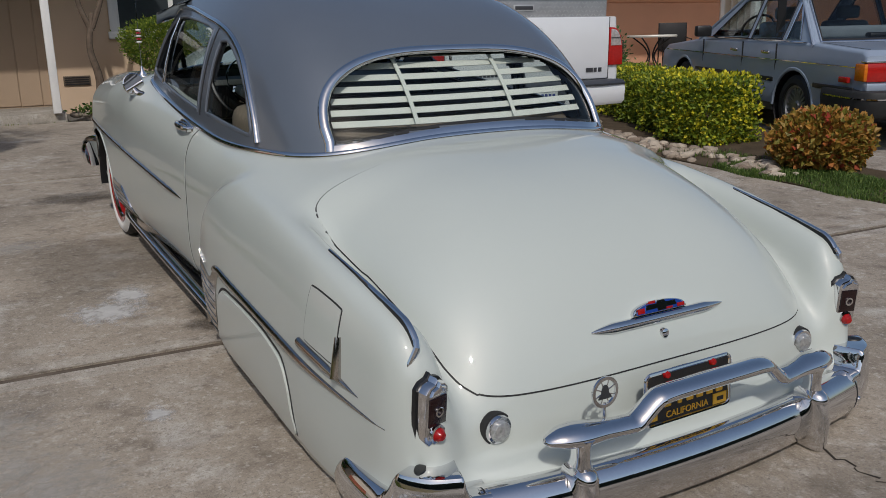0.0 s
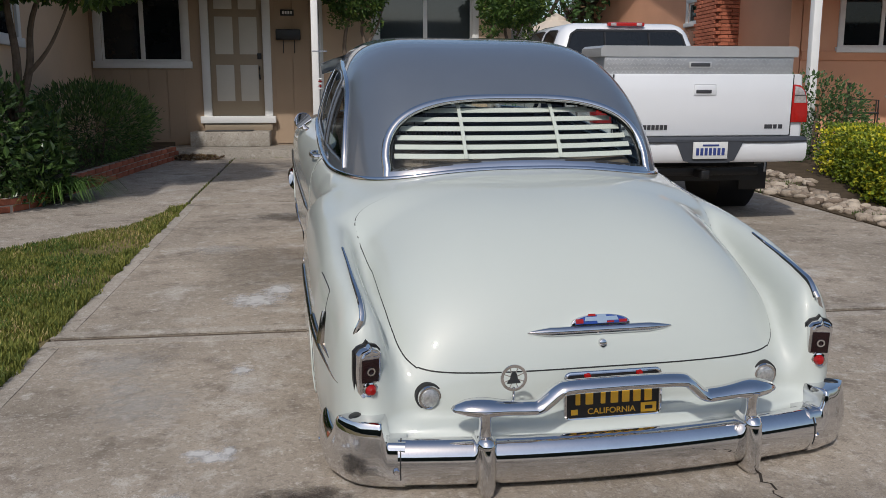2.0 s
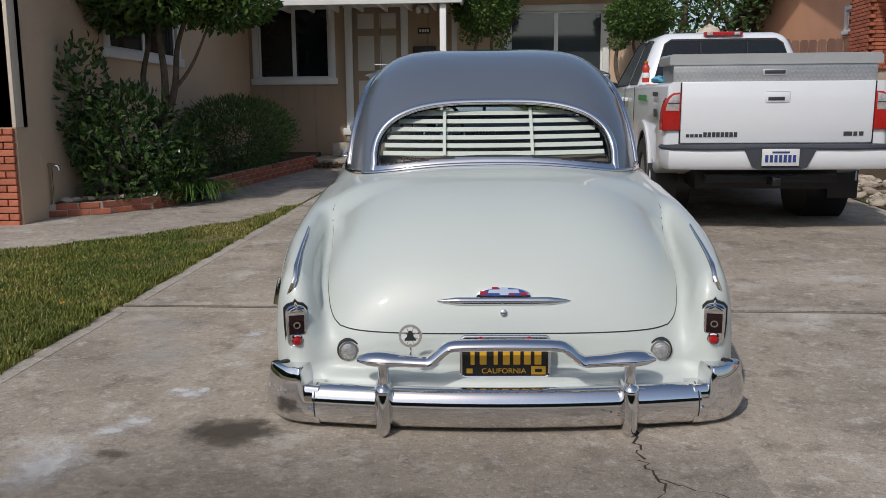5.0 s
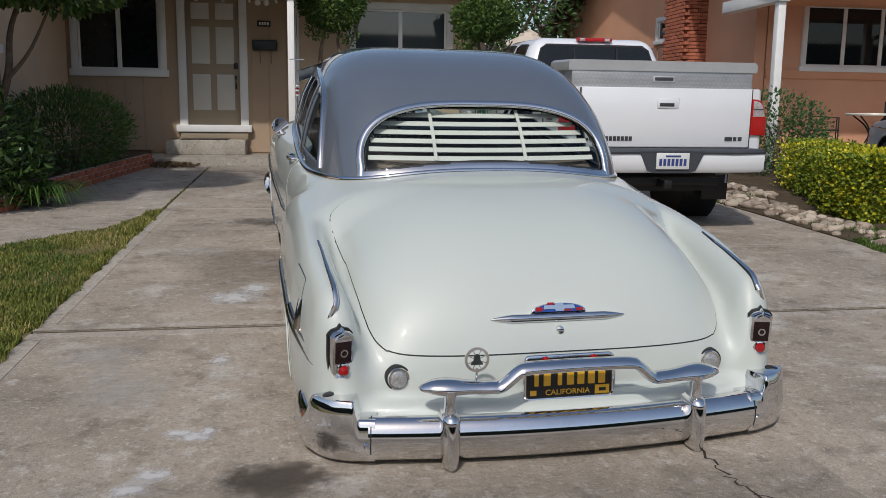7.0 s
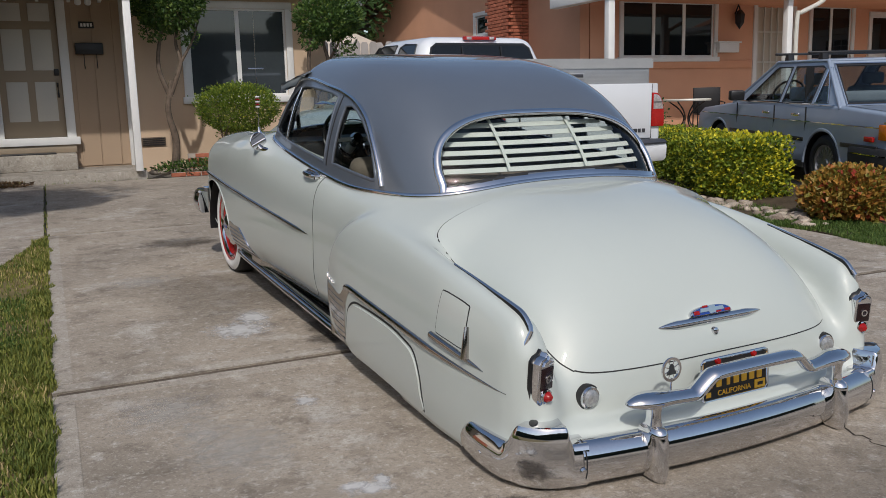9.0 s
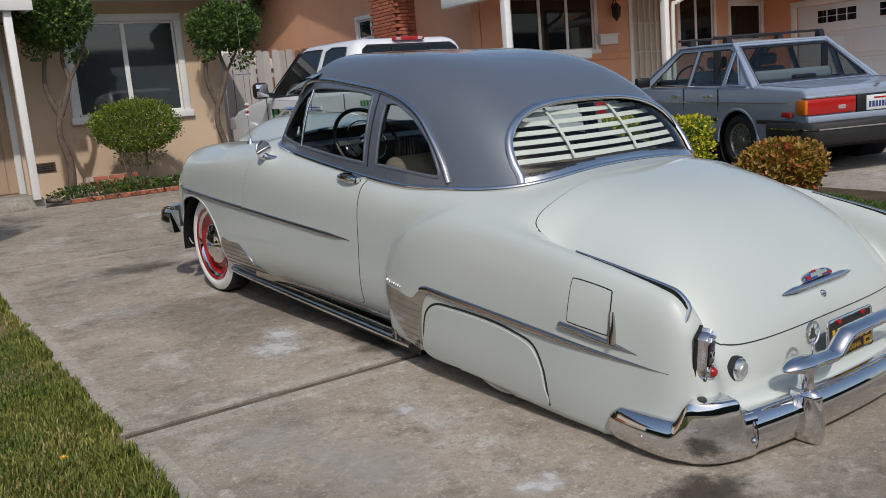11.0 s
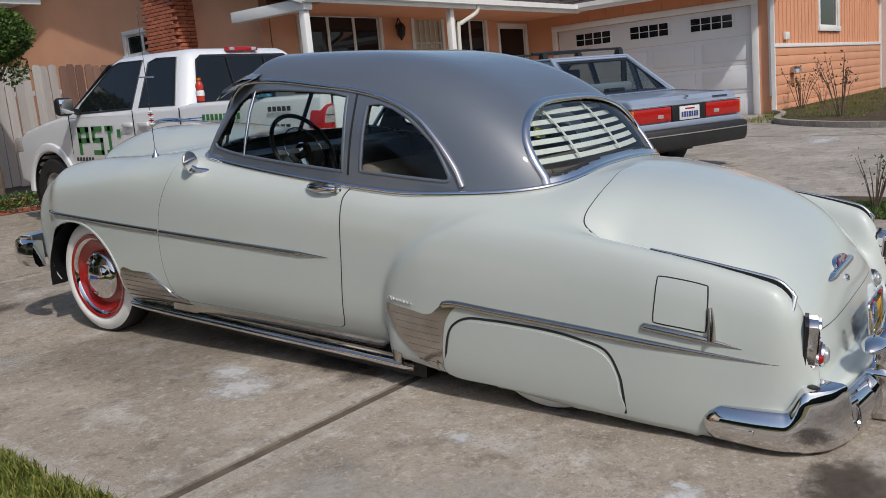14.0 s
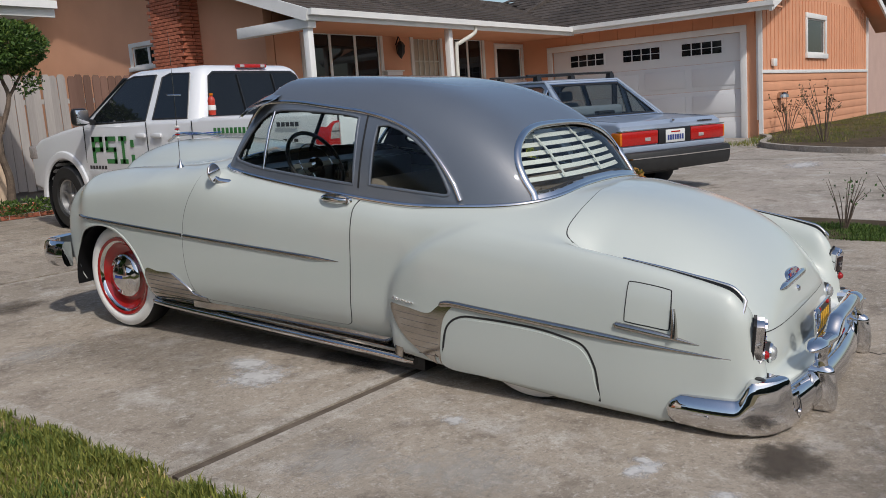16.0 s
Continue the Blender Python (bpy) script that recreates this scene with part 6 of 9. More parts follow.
bush("nandina", "rounded bronze-red nandina shrub", "shrub", [((6.08, 5.08, 0.33), (0.41, 0.40, 0.27), 5200, False)], 0.058, L_RED, 0.75, seed=4)
bush("rose_bush", "dark straggly rose bush by the post", "shrub", [((7.5, 10.6, 0.9), (0.85, 0.6, 0.62), 2300, False), ((8.1, 11.0, 0.7), (0.5, 0.5, 0.5), 900, False)], 0.06, L_DARK, 0.6, seed=5)
bush("juniper", "dense dark green clipped juniper in the planter", "shrub", [((-2.35, 10.9, 0.86), (0.82, 1.15, 0.55), 9000, False)], 0.085, L_JUNIPER, 0.22, seed=6, spread=0.35)
bush("laurel", "tall glossy laurel shrub in the planter", "shrub", [((-2.55, 7.75, 0.85), (0.55, 0.62, 0.65), 1900, False), ((-2.85, 7.45, 1.25), (0.28, 0.3, 0.75), 600, False), ((-2.25, 8.0, 0.55), (0.45, 0.45, 0.4), 800, False), ((-1.98, 8.15, 0.75), (0.14, 0.2, 0.4), 160, False)], 0.105, L_LAUREL, 0.45, seed=7, spread=0.8)
bush("ball_bush", "round clipped bush under the window", "shrub", [((2.14, 13.0, 1.27), (0.63, 0.45, 0.37), 11000, False), ((2.12, 13.05, 0.86), (0.36, 0.28, 0.18), 500, False)], 0.042, L_BALL, 0.55, seed=8, spread=0.5)
bush("low_plants", "low green plants and weeds by the house", "plants", [((1.6, 12.72, 0.42), (0.85, 0.25, 0.11), 1300, False), ((3.2, 12.7, 0.42), (1.0, 0.28, 0.12), 1400, False)], 0.06, L_GREEN, 0.5, stems=False, seed=9)
bush("leaf_litter", "brown fallen leaves against the porch", "leaves", [((-1.25, 12.25, 0.33), (0.42, 0.16, 0.035), 420, False), ((2.5, 12.5, 0.34), (1.5, 0.12, 0.02), 260, False)], 0.055, L_BROWN, 0.6, stems=False, seed=10)
t = thing("agapanthus", "strappy green lily clump spilling over the bricks", "plant")
rng = np.random.default_rng(5)
Vs, Fs = [], []
for i in range(270):
    a, L = rng.uniform(0, 2 * math.pi), rng.uniform(0.34, 0.6)
    c = np.array([-1.98 + rng.normal(0, 0.11), 8.22 + rng.normal(0, 0.13), 0.28])
    d = np.array([math.cos(a), math.sin(a), 0])
    s = np.array([-d[1], d[0], 0]) * 0.011
    o = len(Vs)
    for k in range(4):
        u = k / 3
        p = c + d * L * u * 0.95 + np.array([0, 0, L * (1.15 * u - 1.25 * u * u)])
        w = s * (1 - 0.85 * u)
        Vs += [p - w, p + w]
    Fs += [(o + 2 * k, o + 2 * k + 1, o + 2 * k + 3, o + 2 * k + 2) for k in range(3)]
link_mesh("leaves", Vs, Fs, L_LILY, t)

t = thing("tree", "multi-stemmed garden tree in the brick planter", "tree")
limbs(t, [(-2.45, 8.55, 0.25), (-2.40, 8.5, 0.8), (-2.42, 8.5, 1.1)], 0.07, [([(-2.42, 8.5, 1.0), (-2.25, 8.45, 1.5), (-2.2, 8.5, 2.0), (-1.9, 8.5, 2.7)], 0.05), ([(-2.42, 8.5, 1.0), (-2.35, 8.4, 1.6), (-2.4, 8.4, 2.2), (-2.3, 8.3, 2.9)], 0.052), ([(-2.42, 8.5, 0.9), (-2.65, 8.5, 1.5), (-2.55, 8.5, 2.1), (-2.7, 8.6, 2.9)], 0.045), ([(-2.3, 8.45, 1.4), (-2.0, 8.4, 1.75), (-1.7, 8.4, 2.4)], 0.028)])
crown(t, [((-2.2, 8.45, 2.78), (1.0, 0.95, 0.6), 6500), ((-2.75, 8.4, 2.5), (0.65, 0.7, 0.45), 2600), ((-1.6, 8.3, 2.5), (0.65, 0.55, 0.42), 2600), ((-2.1, 7.9, 2.45), (0.6, 0.5, 0.3), 1200), ((-2.3, 8.2, 3.4), (1.3, 1.2, 0.6), 2000)], 0.105, L_GREEN, 11)
for nm, bx, tz, cr, sd in (("tree", 1.12, 2.3, [((1.20, 13.05, 2.90), (0.56, 0.46, 0.46), 5600), ((0.98, 13.0, 2.45), (0.22, 0.2, 0.2), 260), ((1.45, 13.0, 2.35), (0.16, 0.16, 0.18), 140)], 12), ("tree", 3.42, 1.9, [((3.66, 13.0, 2.66), (0.55, 0.45, 0.36), 4200), ((3.35, 13.0, 2.3), (0.2, 0.2, 0.16), 220), ((3.9, 13.0, 2.2), (0.2, 0.2, 0.22), 220)], 13)):
    t = thing(nm, "small gnarled clipped tree by the front window", "tree", group="clipped trees")
    limbs(t, [(bx, 13.05, 0.3), (bx + 0.05, 13.05, 0.8), (bx - 0.03, 13.05, 1.25), (bx + 0.05, 13.05, 1.7)], 0.065, [([(bx + 0.02, 13.05, 1.45), (bx - 0.12, 13.05, 1.9), (bx - 0.05, 13.0, 2.4), (bx + 0.1, 13.0, 2.8)], 0.042), ([(bx + 0.03, 13.05, 1.5), (bx + 0.2, 13.05, 1.95), (bx + 0.16, 13.1, 2.3), (bx + 0.3, 13.0, 2.75)], 0.04), ([(bx + 0.2, 13.05, 1.95), (bx + 0.4, 13.0, 2.3), (bx + 0.5, 13.0, 2.6)], 0.024)])
    crown(t, cr, 0.07, L_GREEN, sd, 0.55)
# bare rose canes by the garage
for (x, y), sd, hgt in (((14.9, 5.0), 1, 1.2), ((18.0, 6.55), 2, 1.0), ((5.75, 2.6), 3, 0.5), ((6.1, 2.2), 4, 0.55), ((19.6, 6.5), 5, 0.6)):
    t = thing("rose_canes", "sparse thorny shrub with few leaves", "shrub", group="sparse shrubs")
    rnd = random.Random(sd)
    tips = []
    z0 = ground_z(x, y)
    for i in range(14):
        dx, dy = rnd.uniform(-.5, .5) * hgt, rnd.uniform(-.4, .4) * hgt
        P = [(x + dx * 0.1, y + dy * 0.1, z0), (x + dx * 0.5, y + dy * 0.5, z0 + hgt * 0.5), (x + dx, y + dy, z0 + hgt * rnd.uniform(0.6, 1.0))]
        part("cane", sweep(P, disc_section(0.009 if hgt > 0.8 else 0.005, seg=5), up=Vector((0.2, 1, 0.1)), taper=lambda k: 1 - 0.6 * k), BARK, t)
        tips += [tuple(np.array(P[1]) * (1 - q) + np.array(P[2]) * q + np.array([rnd.uniform(-.05, .05) for _ in range(3)])) for q in np.linspace(0.1, 1, 6 if hgt > 0.8 else 3)]
    V, F = leaves(np.array(tips), np.tile([0, 0, 0.5], (len(tips), 1)), 0.07 if hgt > 0.8 else 0.032, sd, 0.6)
    link_mesh("leaves", V, F, L_BROWN if hgt > 0.8 else L_DARK, t)
# trees behind the houses
for (x, y, z), r, n, sd, m in (((6.0, 22.0, 4.3), (2.2, 1.8, 2.0), 3600, 1, L_DARK), ((8.0, 24.0, 5.2), (2.4, 2.0, 2.2), 2600, 2, L_BROWN), ((3.6, 23.5, 4.2), (1.6, 1.5, 1.6), 2000, 3, L_DARK), ((-12, 24, 6), (4, 3, 3.5), 2500, 4, L_DARK)):
    t = thing("background_tree", "dark tree behind the fence", "tree", group="background trees")
    limbs(t, [(x, y, 0.3), (x + 0.1, y, z * 0.4), (x, y, z * 0.8)], 0.16, [([(x, y, z * 0.5), (x + r[0] * 0.5, y, z)], 0.09), ([(x, y, z * 0.55), (x - r[0] * 0.5, y, z)], 0.09), ([(x, y, z * 0.6), (x + 0.2, y, z + r[2] * 0.6)], 0.08)])
    crown(t, [((x, y, z), r, n)], 0.2, m, sd + 40)

# rocks in the bed
ROCK = mat("pale_river_rock", (0.46, 0.39, 0.31), 0.85, 0, 0.15, 12, 60, 0.4, obrand=1.2, color2=(0.22, 0.17, 0.13), spec=0.25)
rockmesh = []
rnd = random.Random(4)
for k in range(5):
    bm = bmesh.new()
    bmesh.ops.create_icosphere(bm, subdivisions=2 if k == 0 else 1, radius=1)
    for v in bm.verts:
        v.co *= 1 + 0.22 * noise.noise(v.co * 1.3 + Vector((k * 5, 0, 0)))
        v.co.z *= 0.55
    me = bpy.data.meshes.new("rock")
    for f in bm.faces:
        f.smooth = True
    bm.to_mesh(me)
    bm.free()
    me.materials.append(ROCK)
    rockmesh.append(me)
bed = thing("rock_bed", "bed of pale river rocks along the hedge", "rocks", kind="structure")
for i in range(290):
    y = rnd.uniform(4.9, 10.6)
    x = rnd.uniform(5.42, 5.62 + 0.28 * min(1, (y - 4.7)))
    if y > 8.2:
        x = rnd.uniform(5.42, 6.3)
    s = rnd.uniform(0.035, 0.085)
    o = new("rock", rockmesh[i % 5])
    o.parent = bed
    o.matrix_basis = Matrix.Translation((x, y, ground_z(x, y) + 0.015)) @ Euler((rnd.uniform(-.4, .4), rnd.uniform(-.4, .4), rnd.uniform(0, 6))).to_matrix().to_4x4() @ Matrix.Diagonal((s * rnd.uniform(0.8, 1.5), s, s, 1))


# ---- brickwork helper: each brick an object on a shared mesh ----
def brick_mesh(w, h, d, name="brick"):
    bm = box(-w / 2, w / 2, -d / 2, d / 2, -h / 2, h / 2, 0.004, seg=1)
    me = bpy.data.meshes.new(name)
    bm.to_mesh(me)
    bm.free()
    me.materials.append(BRICK)
    return me


BR_LONG = brick_mesh(0.20, 0.058, 0.09)
BR_HALF = brick_mesh(0.095, 0.058, 0.09)
seedr = random.Random(8)


def brick_run(owner, pts, z0, courses, flat=False):
    """Courses of bricks along a plan polyline of (x, y); each brick its own object."""
    P = [Vector((x, y)) for x, y in pts]
    seg = [(b - a).length for a, b in zip(P, P[1:])]
    total = sum(seg)
    zc = lambda x, y: z0(x, y) if callable(z0) else z0
    part("mortar_bed", sweep([(p.x, p.y, zc(p.x, p.y)) for p in P], [(-0.037, 0.0), (0.037, 0.0), (0.037, courses * 0.068 - 0.004), (-0.037, courses * 0.068 - 0.004)]), MORTAR, owner, smooth=False)
    for c in range(courses):
        s = 0.105 if c % 2 else 0.0
        while s < total - 0.05:
            m_ = s + 0.1
            acc, k = 0.0, 0
            while k < len(seg) - 1 and acc + seg[k] < m_:
                acc += seg[k]
                k += 1
            u = min(1.0, (m_ - acc) / seg[k])
            p = P[k].lerp(P[k + 1], u)
            d = P[k + 1] - P[k]
            o = new("brick", BR_LONG)
            o.parent = owner
            z = (z0 if not callable(z0) else z0(p.x, p.y)) + 0.034 + c * 0.068
            o.matrix_basis = Matrix.Translation((p.x + seedr.uniform(-.003, .003), p.y + seedr.uniform(-.003, .003), z)) @ Matrix.Rotation(math.atan2(d.y, d.x) + seedr.uniform(-.02, .02), 4, "Z")
            s += 0.212


def casing(owner, axis, c, u0, u1, z0, z1, w=0.11, d=0.035, material=None, sill=True, out=-1, skip_low=False):
    """A window's casing boards on a wall; axis 'y': wall in y = c, along x; 'x': wall in x = c, along y."""
    material = material or WHITE

    def bx(a0, a1, b0, b1, name, dd=d):
        lo, hi = (c - dd, c + 0.002) if out < 0 else (c - 0.002, c + dd)
        bm = box(a0, a1, lo, hi, b0, b1, 0.006) if axis == "y" else box(lo, hi, a0, a1, b0, b1, 0.006)
        part(name, bm, material, owner)

    bx(u0 - w, u0, z0, z1, "side_casing")
    bx(u1, u1 + w, z0, z1, "side_casing")
    bx(u0 - w, u1 + w, z1, z1 + w, "head_casing")
    if not skip_low:
        bx(u0 - w - (0.03 if sill else 0), u1 + w + (0.03 if sill else 0), z0 - w, z0, "window_sill", d + (0.03 if sill else 0))


def window(name, label, axis, c, u0, u1, z0, z1, panes=2, out=-1, glass=None, w=0.11, depth=0.05, bar=0.035):
    t = thing(name, label, "window", kind="structure")
    casing(t, axis, c, u0, u1, z0, z1, w, out=out)
    rec = c + (0.03 if out < 0 else -0.03)
    du = (u1 - u0) / panes

    def bx(a0, a1, p0, p1, b0, b1, nm, m_):
        bm = box(a0, a1, p0, p1, b0, b1, 0.003) if axis == "y" else box(p0, p1, a0, a1, b0, b1, 0.003)
        part(nm, bm, m_, t, smooth=False)

    for i in range(panes):
        a, b = u0 + i * du, u0 + (i + 1) * du
        bx(a + bar * 0.5, b - bar * 0.5, rec - 0.004, rec + 0.004, z0 + bar, z1 - bar, "pane", glass or DARKGLASS)
        bx(a, a + bar, rec - 0.02, rec + 0.02, z0, z1, "window_frame", WHITE)
        bx(b - bar, b, rec - 0.0205, rec + 0.0205, z0, z1, "window_frame", WHITE)
        bx(a + bar, b - bar, rec - 0.02, rec + 0.02, z0, z0 + bar, "window_frame", WHITE)
        bx(a + bar, b - bar, rec - 0.02, rec + 0.02, z1 - bar, z1, "window_frame", WHITE)
    return t


def wall_with_holes(name, axis, c0, c1, u0, u1, z0, z1, holes, material, label, owner=None):
    """A thick wall cut by openings (u0, u1, z0, z1)."""
    bm = bmesh.new()
    us = sorted({u0, u1, *[h[0] for h in holes], *[h[1] for h in holes]})
    for a, b in zip(us, us[1:]):
        hs = sorted([(h[2], h[3]) for h in holes if h[0] <= a + 1e-6 and h[1] >= b - 1e-6])
        z = z0
        for h0, h1 in hs + [(z1, z1)]:
            if h0 > z + 1e-6:
                if axis == "y":
                    box(a, b, c0, c1, z, h0, bm=bm)
                else:
                    box(c0, c1, a, b, z, h0, bm=bm)
            z = h1
    bmesh.ops.remove_doubles(bm, verts=bm.verts, dist=1e-4)
    ob = part(name, bm, material, owner, smooth=False)
    return tagged(ob, label, kind="structure") if owner is None else ob


WINGLASS = mat("reflecting_window_glass", (0.05, 0.06, 0.065), 0.04, 0, 0.1, 2, 20, 0.0, spec=1.0)
DOORTAN = mat("tan_door_paint", (0.33, 0.26, 0.18), 0.55, 0, 0.04, 2, 60, 0.08)
DOORPALE = mat("pale_door_panel", (0.58, 0.55, 0.48), 0.55, 0, 0.04, 2, 60, 0.08)
SHINGLE = mat("dark_brown_shingle", (0.085, 0.07, 0.06), 0.9, 0, 0.25, 5, 50, 0.4, spec=0.2, island=0.5)
STUCCOCREAM = mat("cream_stucco", (0.62, 0.54, 0.44), 0.9, 0, 0.05, 2, 100, 0.4, spec=0.2)
PORCHCONC = concrete_mat("porch_concrete", (0.42, 0.38, 0.32), (0.3, 0.27, 0.22))

# ---- tan house ----
tan = thing("tan_house", "single-storey tan house with white trim", "house", kind="structure")
wall_with_holes("wall_front", "y", 13.93, 14.12, -3.05, 0.62, 0.2, 3.5, [(-2.87, -1.60, 1.78, 3.0), (-1.18, -0.32, 0.88, 2.98)], TAN_SHADED, "", tan)
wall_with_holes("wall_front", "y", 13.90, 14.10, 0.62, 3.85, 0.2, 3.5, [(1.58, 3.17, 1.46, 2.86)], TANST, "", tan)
# board siding on the door wall
x = -3.04
while x < 0.60:
    w = 0.287
    for z0, z1 in ((0.44, 3.3),):
        segs = [(z0, z1)]
        for u0, u1, h0, h1 in ((-2.98, -1.49, 1.67, 3.11), (-1.31, -0.19, 0.42, 3.11)):
            if x + w > u0 and x < u1:
                segs = [(a, min(b, h0)) for a, b in segs if a < h0] + [(max(a, h1), b) for a, b in segs if b > h1]
        for a, b in segs:
            if b - a > 0.05:
                part("board", box(x + 0.005, min(x + w, 0.60) - 0.005, 13.915, 13.931, a, b, 0.003, seg=1), TAN_SHADED, tan, smooth=False)
    x += w + 0.004
wall_with_holes("wall_wing", "x", -3.25, -3.05, 6.5, 14.1, 0.1, 3.5, [(8.5, 10.55, 1.93, 2.95)], TANST, "", tan)
wall_with_holes("wall_wing_front", "y", 6.5, 6.7, -10.0, -3.05, 1.05, 3.5, [], STUCCOCREAM, "", tan)
wall_with_holes("wall_wing_base", "y", 6.53, 6.7, -10.0, -3.07, 0.0, 1.05, [], MORTAR, "", tan)
wall_with_holes("wall_side", "x", 3.66, 3.85, 14.1, 21.0, 0.2, 3.5, [], TANST, "", tan)
part("corner_board", box(-3.07, -3.03, 6.47, 6.60, 1.05, 3.3, 0.004), STUCCOCREAM, tan)
part("roof", box(-10.5, -2.45, 5.9, 22, 3.12, 3.30), SHINGLE, tan)
part("roof", box(-2.45, 4.45, 13.15, 22, 3.22, 3.40), SHINGLE, tan)
part("eave_fascia", box(0.80, 4.5, 13.10, 13.15, 3.10, 3.32, 0.006), WHITE, tan)
part("gutter", sweep([(4.5, 13.06, 3.28), (0.9, 13.06, 3.28)], [(-0.05, -0.06), (0.05, -0.06), (0.06, 0.05), (-0.05, 0.05)]), WHITE, tan)
part("eave_soffit", box(0.80, 4.45, 13.15, 13.92, 3.16, 3.20), WHITE, tan)
part("wing_fascia", box(-2.47, -2.42, 5.9, 13.1, 3.08, 3.30, 0.006), WHITE, tan)
# porch
porch = thing("porch", "white-trimmed front porch with a concrete floor", "porch", kind="structure")
part("porch_floor", box(-1.78, 0.66, 12.38, 13.92, 0.0, 0.42, 0.015), PORCHCONC, porch)
part("porch_step", box(-1.47, -0.22, 13.34, 13.92, 0.42, 0.66, 0.02), PORCHCONC, porch)
part("door_mat", box(-1.25, -0.5, 13.42, 13.85, 0.66, 0.675, 0.004), BLACK, porch)
part("porch_fascia", box(-2.45, 0.85, 12.22, 12.27, 2.83, 3.08, 0.006), WHITE, porch)
part("porch_fascia", box(0.80, 0.85, 12.27, 13.12, 2.85, 3.08, 0.006), WHITE, porch)
part("porch_roof", box(-2.44, 0.80, 12.27, 13.92, 3.02, 3.06), WHITE, porch)
for i in range(8):
    x = -2.3 + i * 0.43
    part("rafter", box(x, x + 0.045, 12.28, 13.9, 2.90, 3.02, 0.003), WHITE, porch)
part("porch_post", box(0.50, 0.60, 12.29, 12.39, 0.42, 2.85, 0.008), WHITE, porch)
part("porch_wall_trim", box(0.575, 0.665, 13.86, 13.95, 0.42, 3.05, 0.005), WHITE, porch)
window("window_1", "white sliding window with dark glass", "y", 13.93, -2.87, -1.60, 1.78, 3.0)
window("window_2", "large white picture window reflecting the sky", "y", 13.90, 1.58, 3.17, 1.46, 2.86, glass=WINGLASS)
window("window_3", "white window on the shaded wing", "x", -3.05, 8.5, 10.55, 1.93, 2.95, out=1)
door = thing("door_1", "tan front door with six pale panels", "door", kind="structure")
part("door_leaf", box(-1.18, -0.32, 13.955, 13.995, 0.90, 2.98, 0.003), DOORTAN, door)
for x0, x1 in ((-1.09, -0.80), (-0.70, -0.41)):
    for z0, z1 in ((1.14, 1.73), (1.90, 2.50), (2.62, 2.88)):
        part("door_panel", box(x0, x1, 13.943, 13.958, z0, z1, 0.008), DOORPALE, door)
for u0, u1 in ((-1.31, -1.18), (-0.32, -0.19)):
    part("door_frame", box(u0, u1, 13.885, 13.96, 0.80, 3.0, 0.006), WHITE, door)
part("door_frame", box(-1.33, -0.17, 13.88, 13.96, 2.98, 3.10, 0.006), WHITE, door)
part("threshold", box(-1.36, -0.14, 13.80, 13.96, 0.78, 0.895, 0.01), WHITE, door)
part("threshold_step", box(-1.30, -0.20, 13.83, 13.92, 0.66, 0.78, 0.008), DOORTAN, door)
part("door_lock", box(-0.42, -0.35, 13.93, 13.955, 1.82, 1.92, 0.01), BLACK, door)
part("door_lever", sweep([(-0.385, 13.95, 1.70), (-0.385, 13.89, 1.68), (-0.385, 13.885, 1.55), (-0.385, 13.94, 1.50)], disc_section(0.014, seg=8)), BLACK, door)
mb = thing("mailbox", "dark metal wall mailbox", "mailbox")
part("box_body", box(-0.10, 0.30, 13.80, 13.915, 2.13, 2.30, 0.015), BLACK, mb)
for x in (0.02, 0.20):
    part("hook", sweep([(x, 13.85, 2.14), (x, 13.85, 1.95), (x, 13.82, 1.92), (x, 13.79, 1.95)], disc_section(0.007, seg=6), up=Vector((1, 0, 0))), BLACK, mb)
nb = thing("number_plaque", "small dark plaque with pale bars", "sign")
part("plaque", box(-0.02, 0.20, 13.895, 13.914, 2.52, 2.62, 0.005), BLACK, nb)
for i in range(4):
    part("marking_bar", box(0.01 + i * 0.045, 0.04 + i * 0.045, 13.889, 13.896, 2.545, 2.595), WHITE, nb)
lt = thing("porch_light", "twin white porch flood light", "light")
part("light_base", box(-0.02, 0.16, 13.87, 13.915, 2.94, 3.0, 0.01), WHITE, lt)
for x in (0.0, 0.14):
    part("lamp_head", lathe([(0.0, 0.05), (0.03, 0.045), (0.045, 0.0), (0.05, -0.05), (0.0, -0.045)], Matrix.Translation((x, 13.82, 2.92)) @ Matrix.Rotation(radians(50), 4, "X"), 16), WHITE, lt)
vt = thing("foundation_vent", "brown foundation vent in the wall", "vent")
part("vent_frame", box(0.75, 1.12, 13.88, 13.902, 0.70, 0.84, 0.004), BARK, vt)
for i in range(4):
    part("slat", box(0.77, 1.10, 13.872, 13.882, 0.715 + i * 0.031, 0.73 + i * 0.031), BLACK, vt)
gl = thing("brick_edging", "low red brick edging by the house wall", "edging", kind="structure")
brick_run(gl, [(1.32, 13.0), (1.95, 13.0)], 0.33, 4)
brick_run(gl, [(1.95, 12.99), (3.7, 12.99)], 0.33, 2)
brick_run(gl, [(1.0, 12.52), (4.0, 12.52)], 0.29, 1)
for i in range(6):
    o = new("rock", rockmesh[i % 5])
    o["label"] = "rounded grey stone by the wall"
    o["category"] = "rock"
    o.matrix_basis = Matrix.Translation((0.8 + 0.13 * i, 12.75 + 0.08 * math.sin(i * 3), 0.36)) @ Matrix.Diagonal((0.09, 0.075, 0.08, 1))
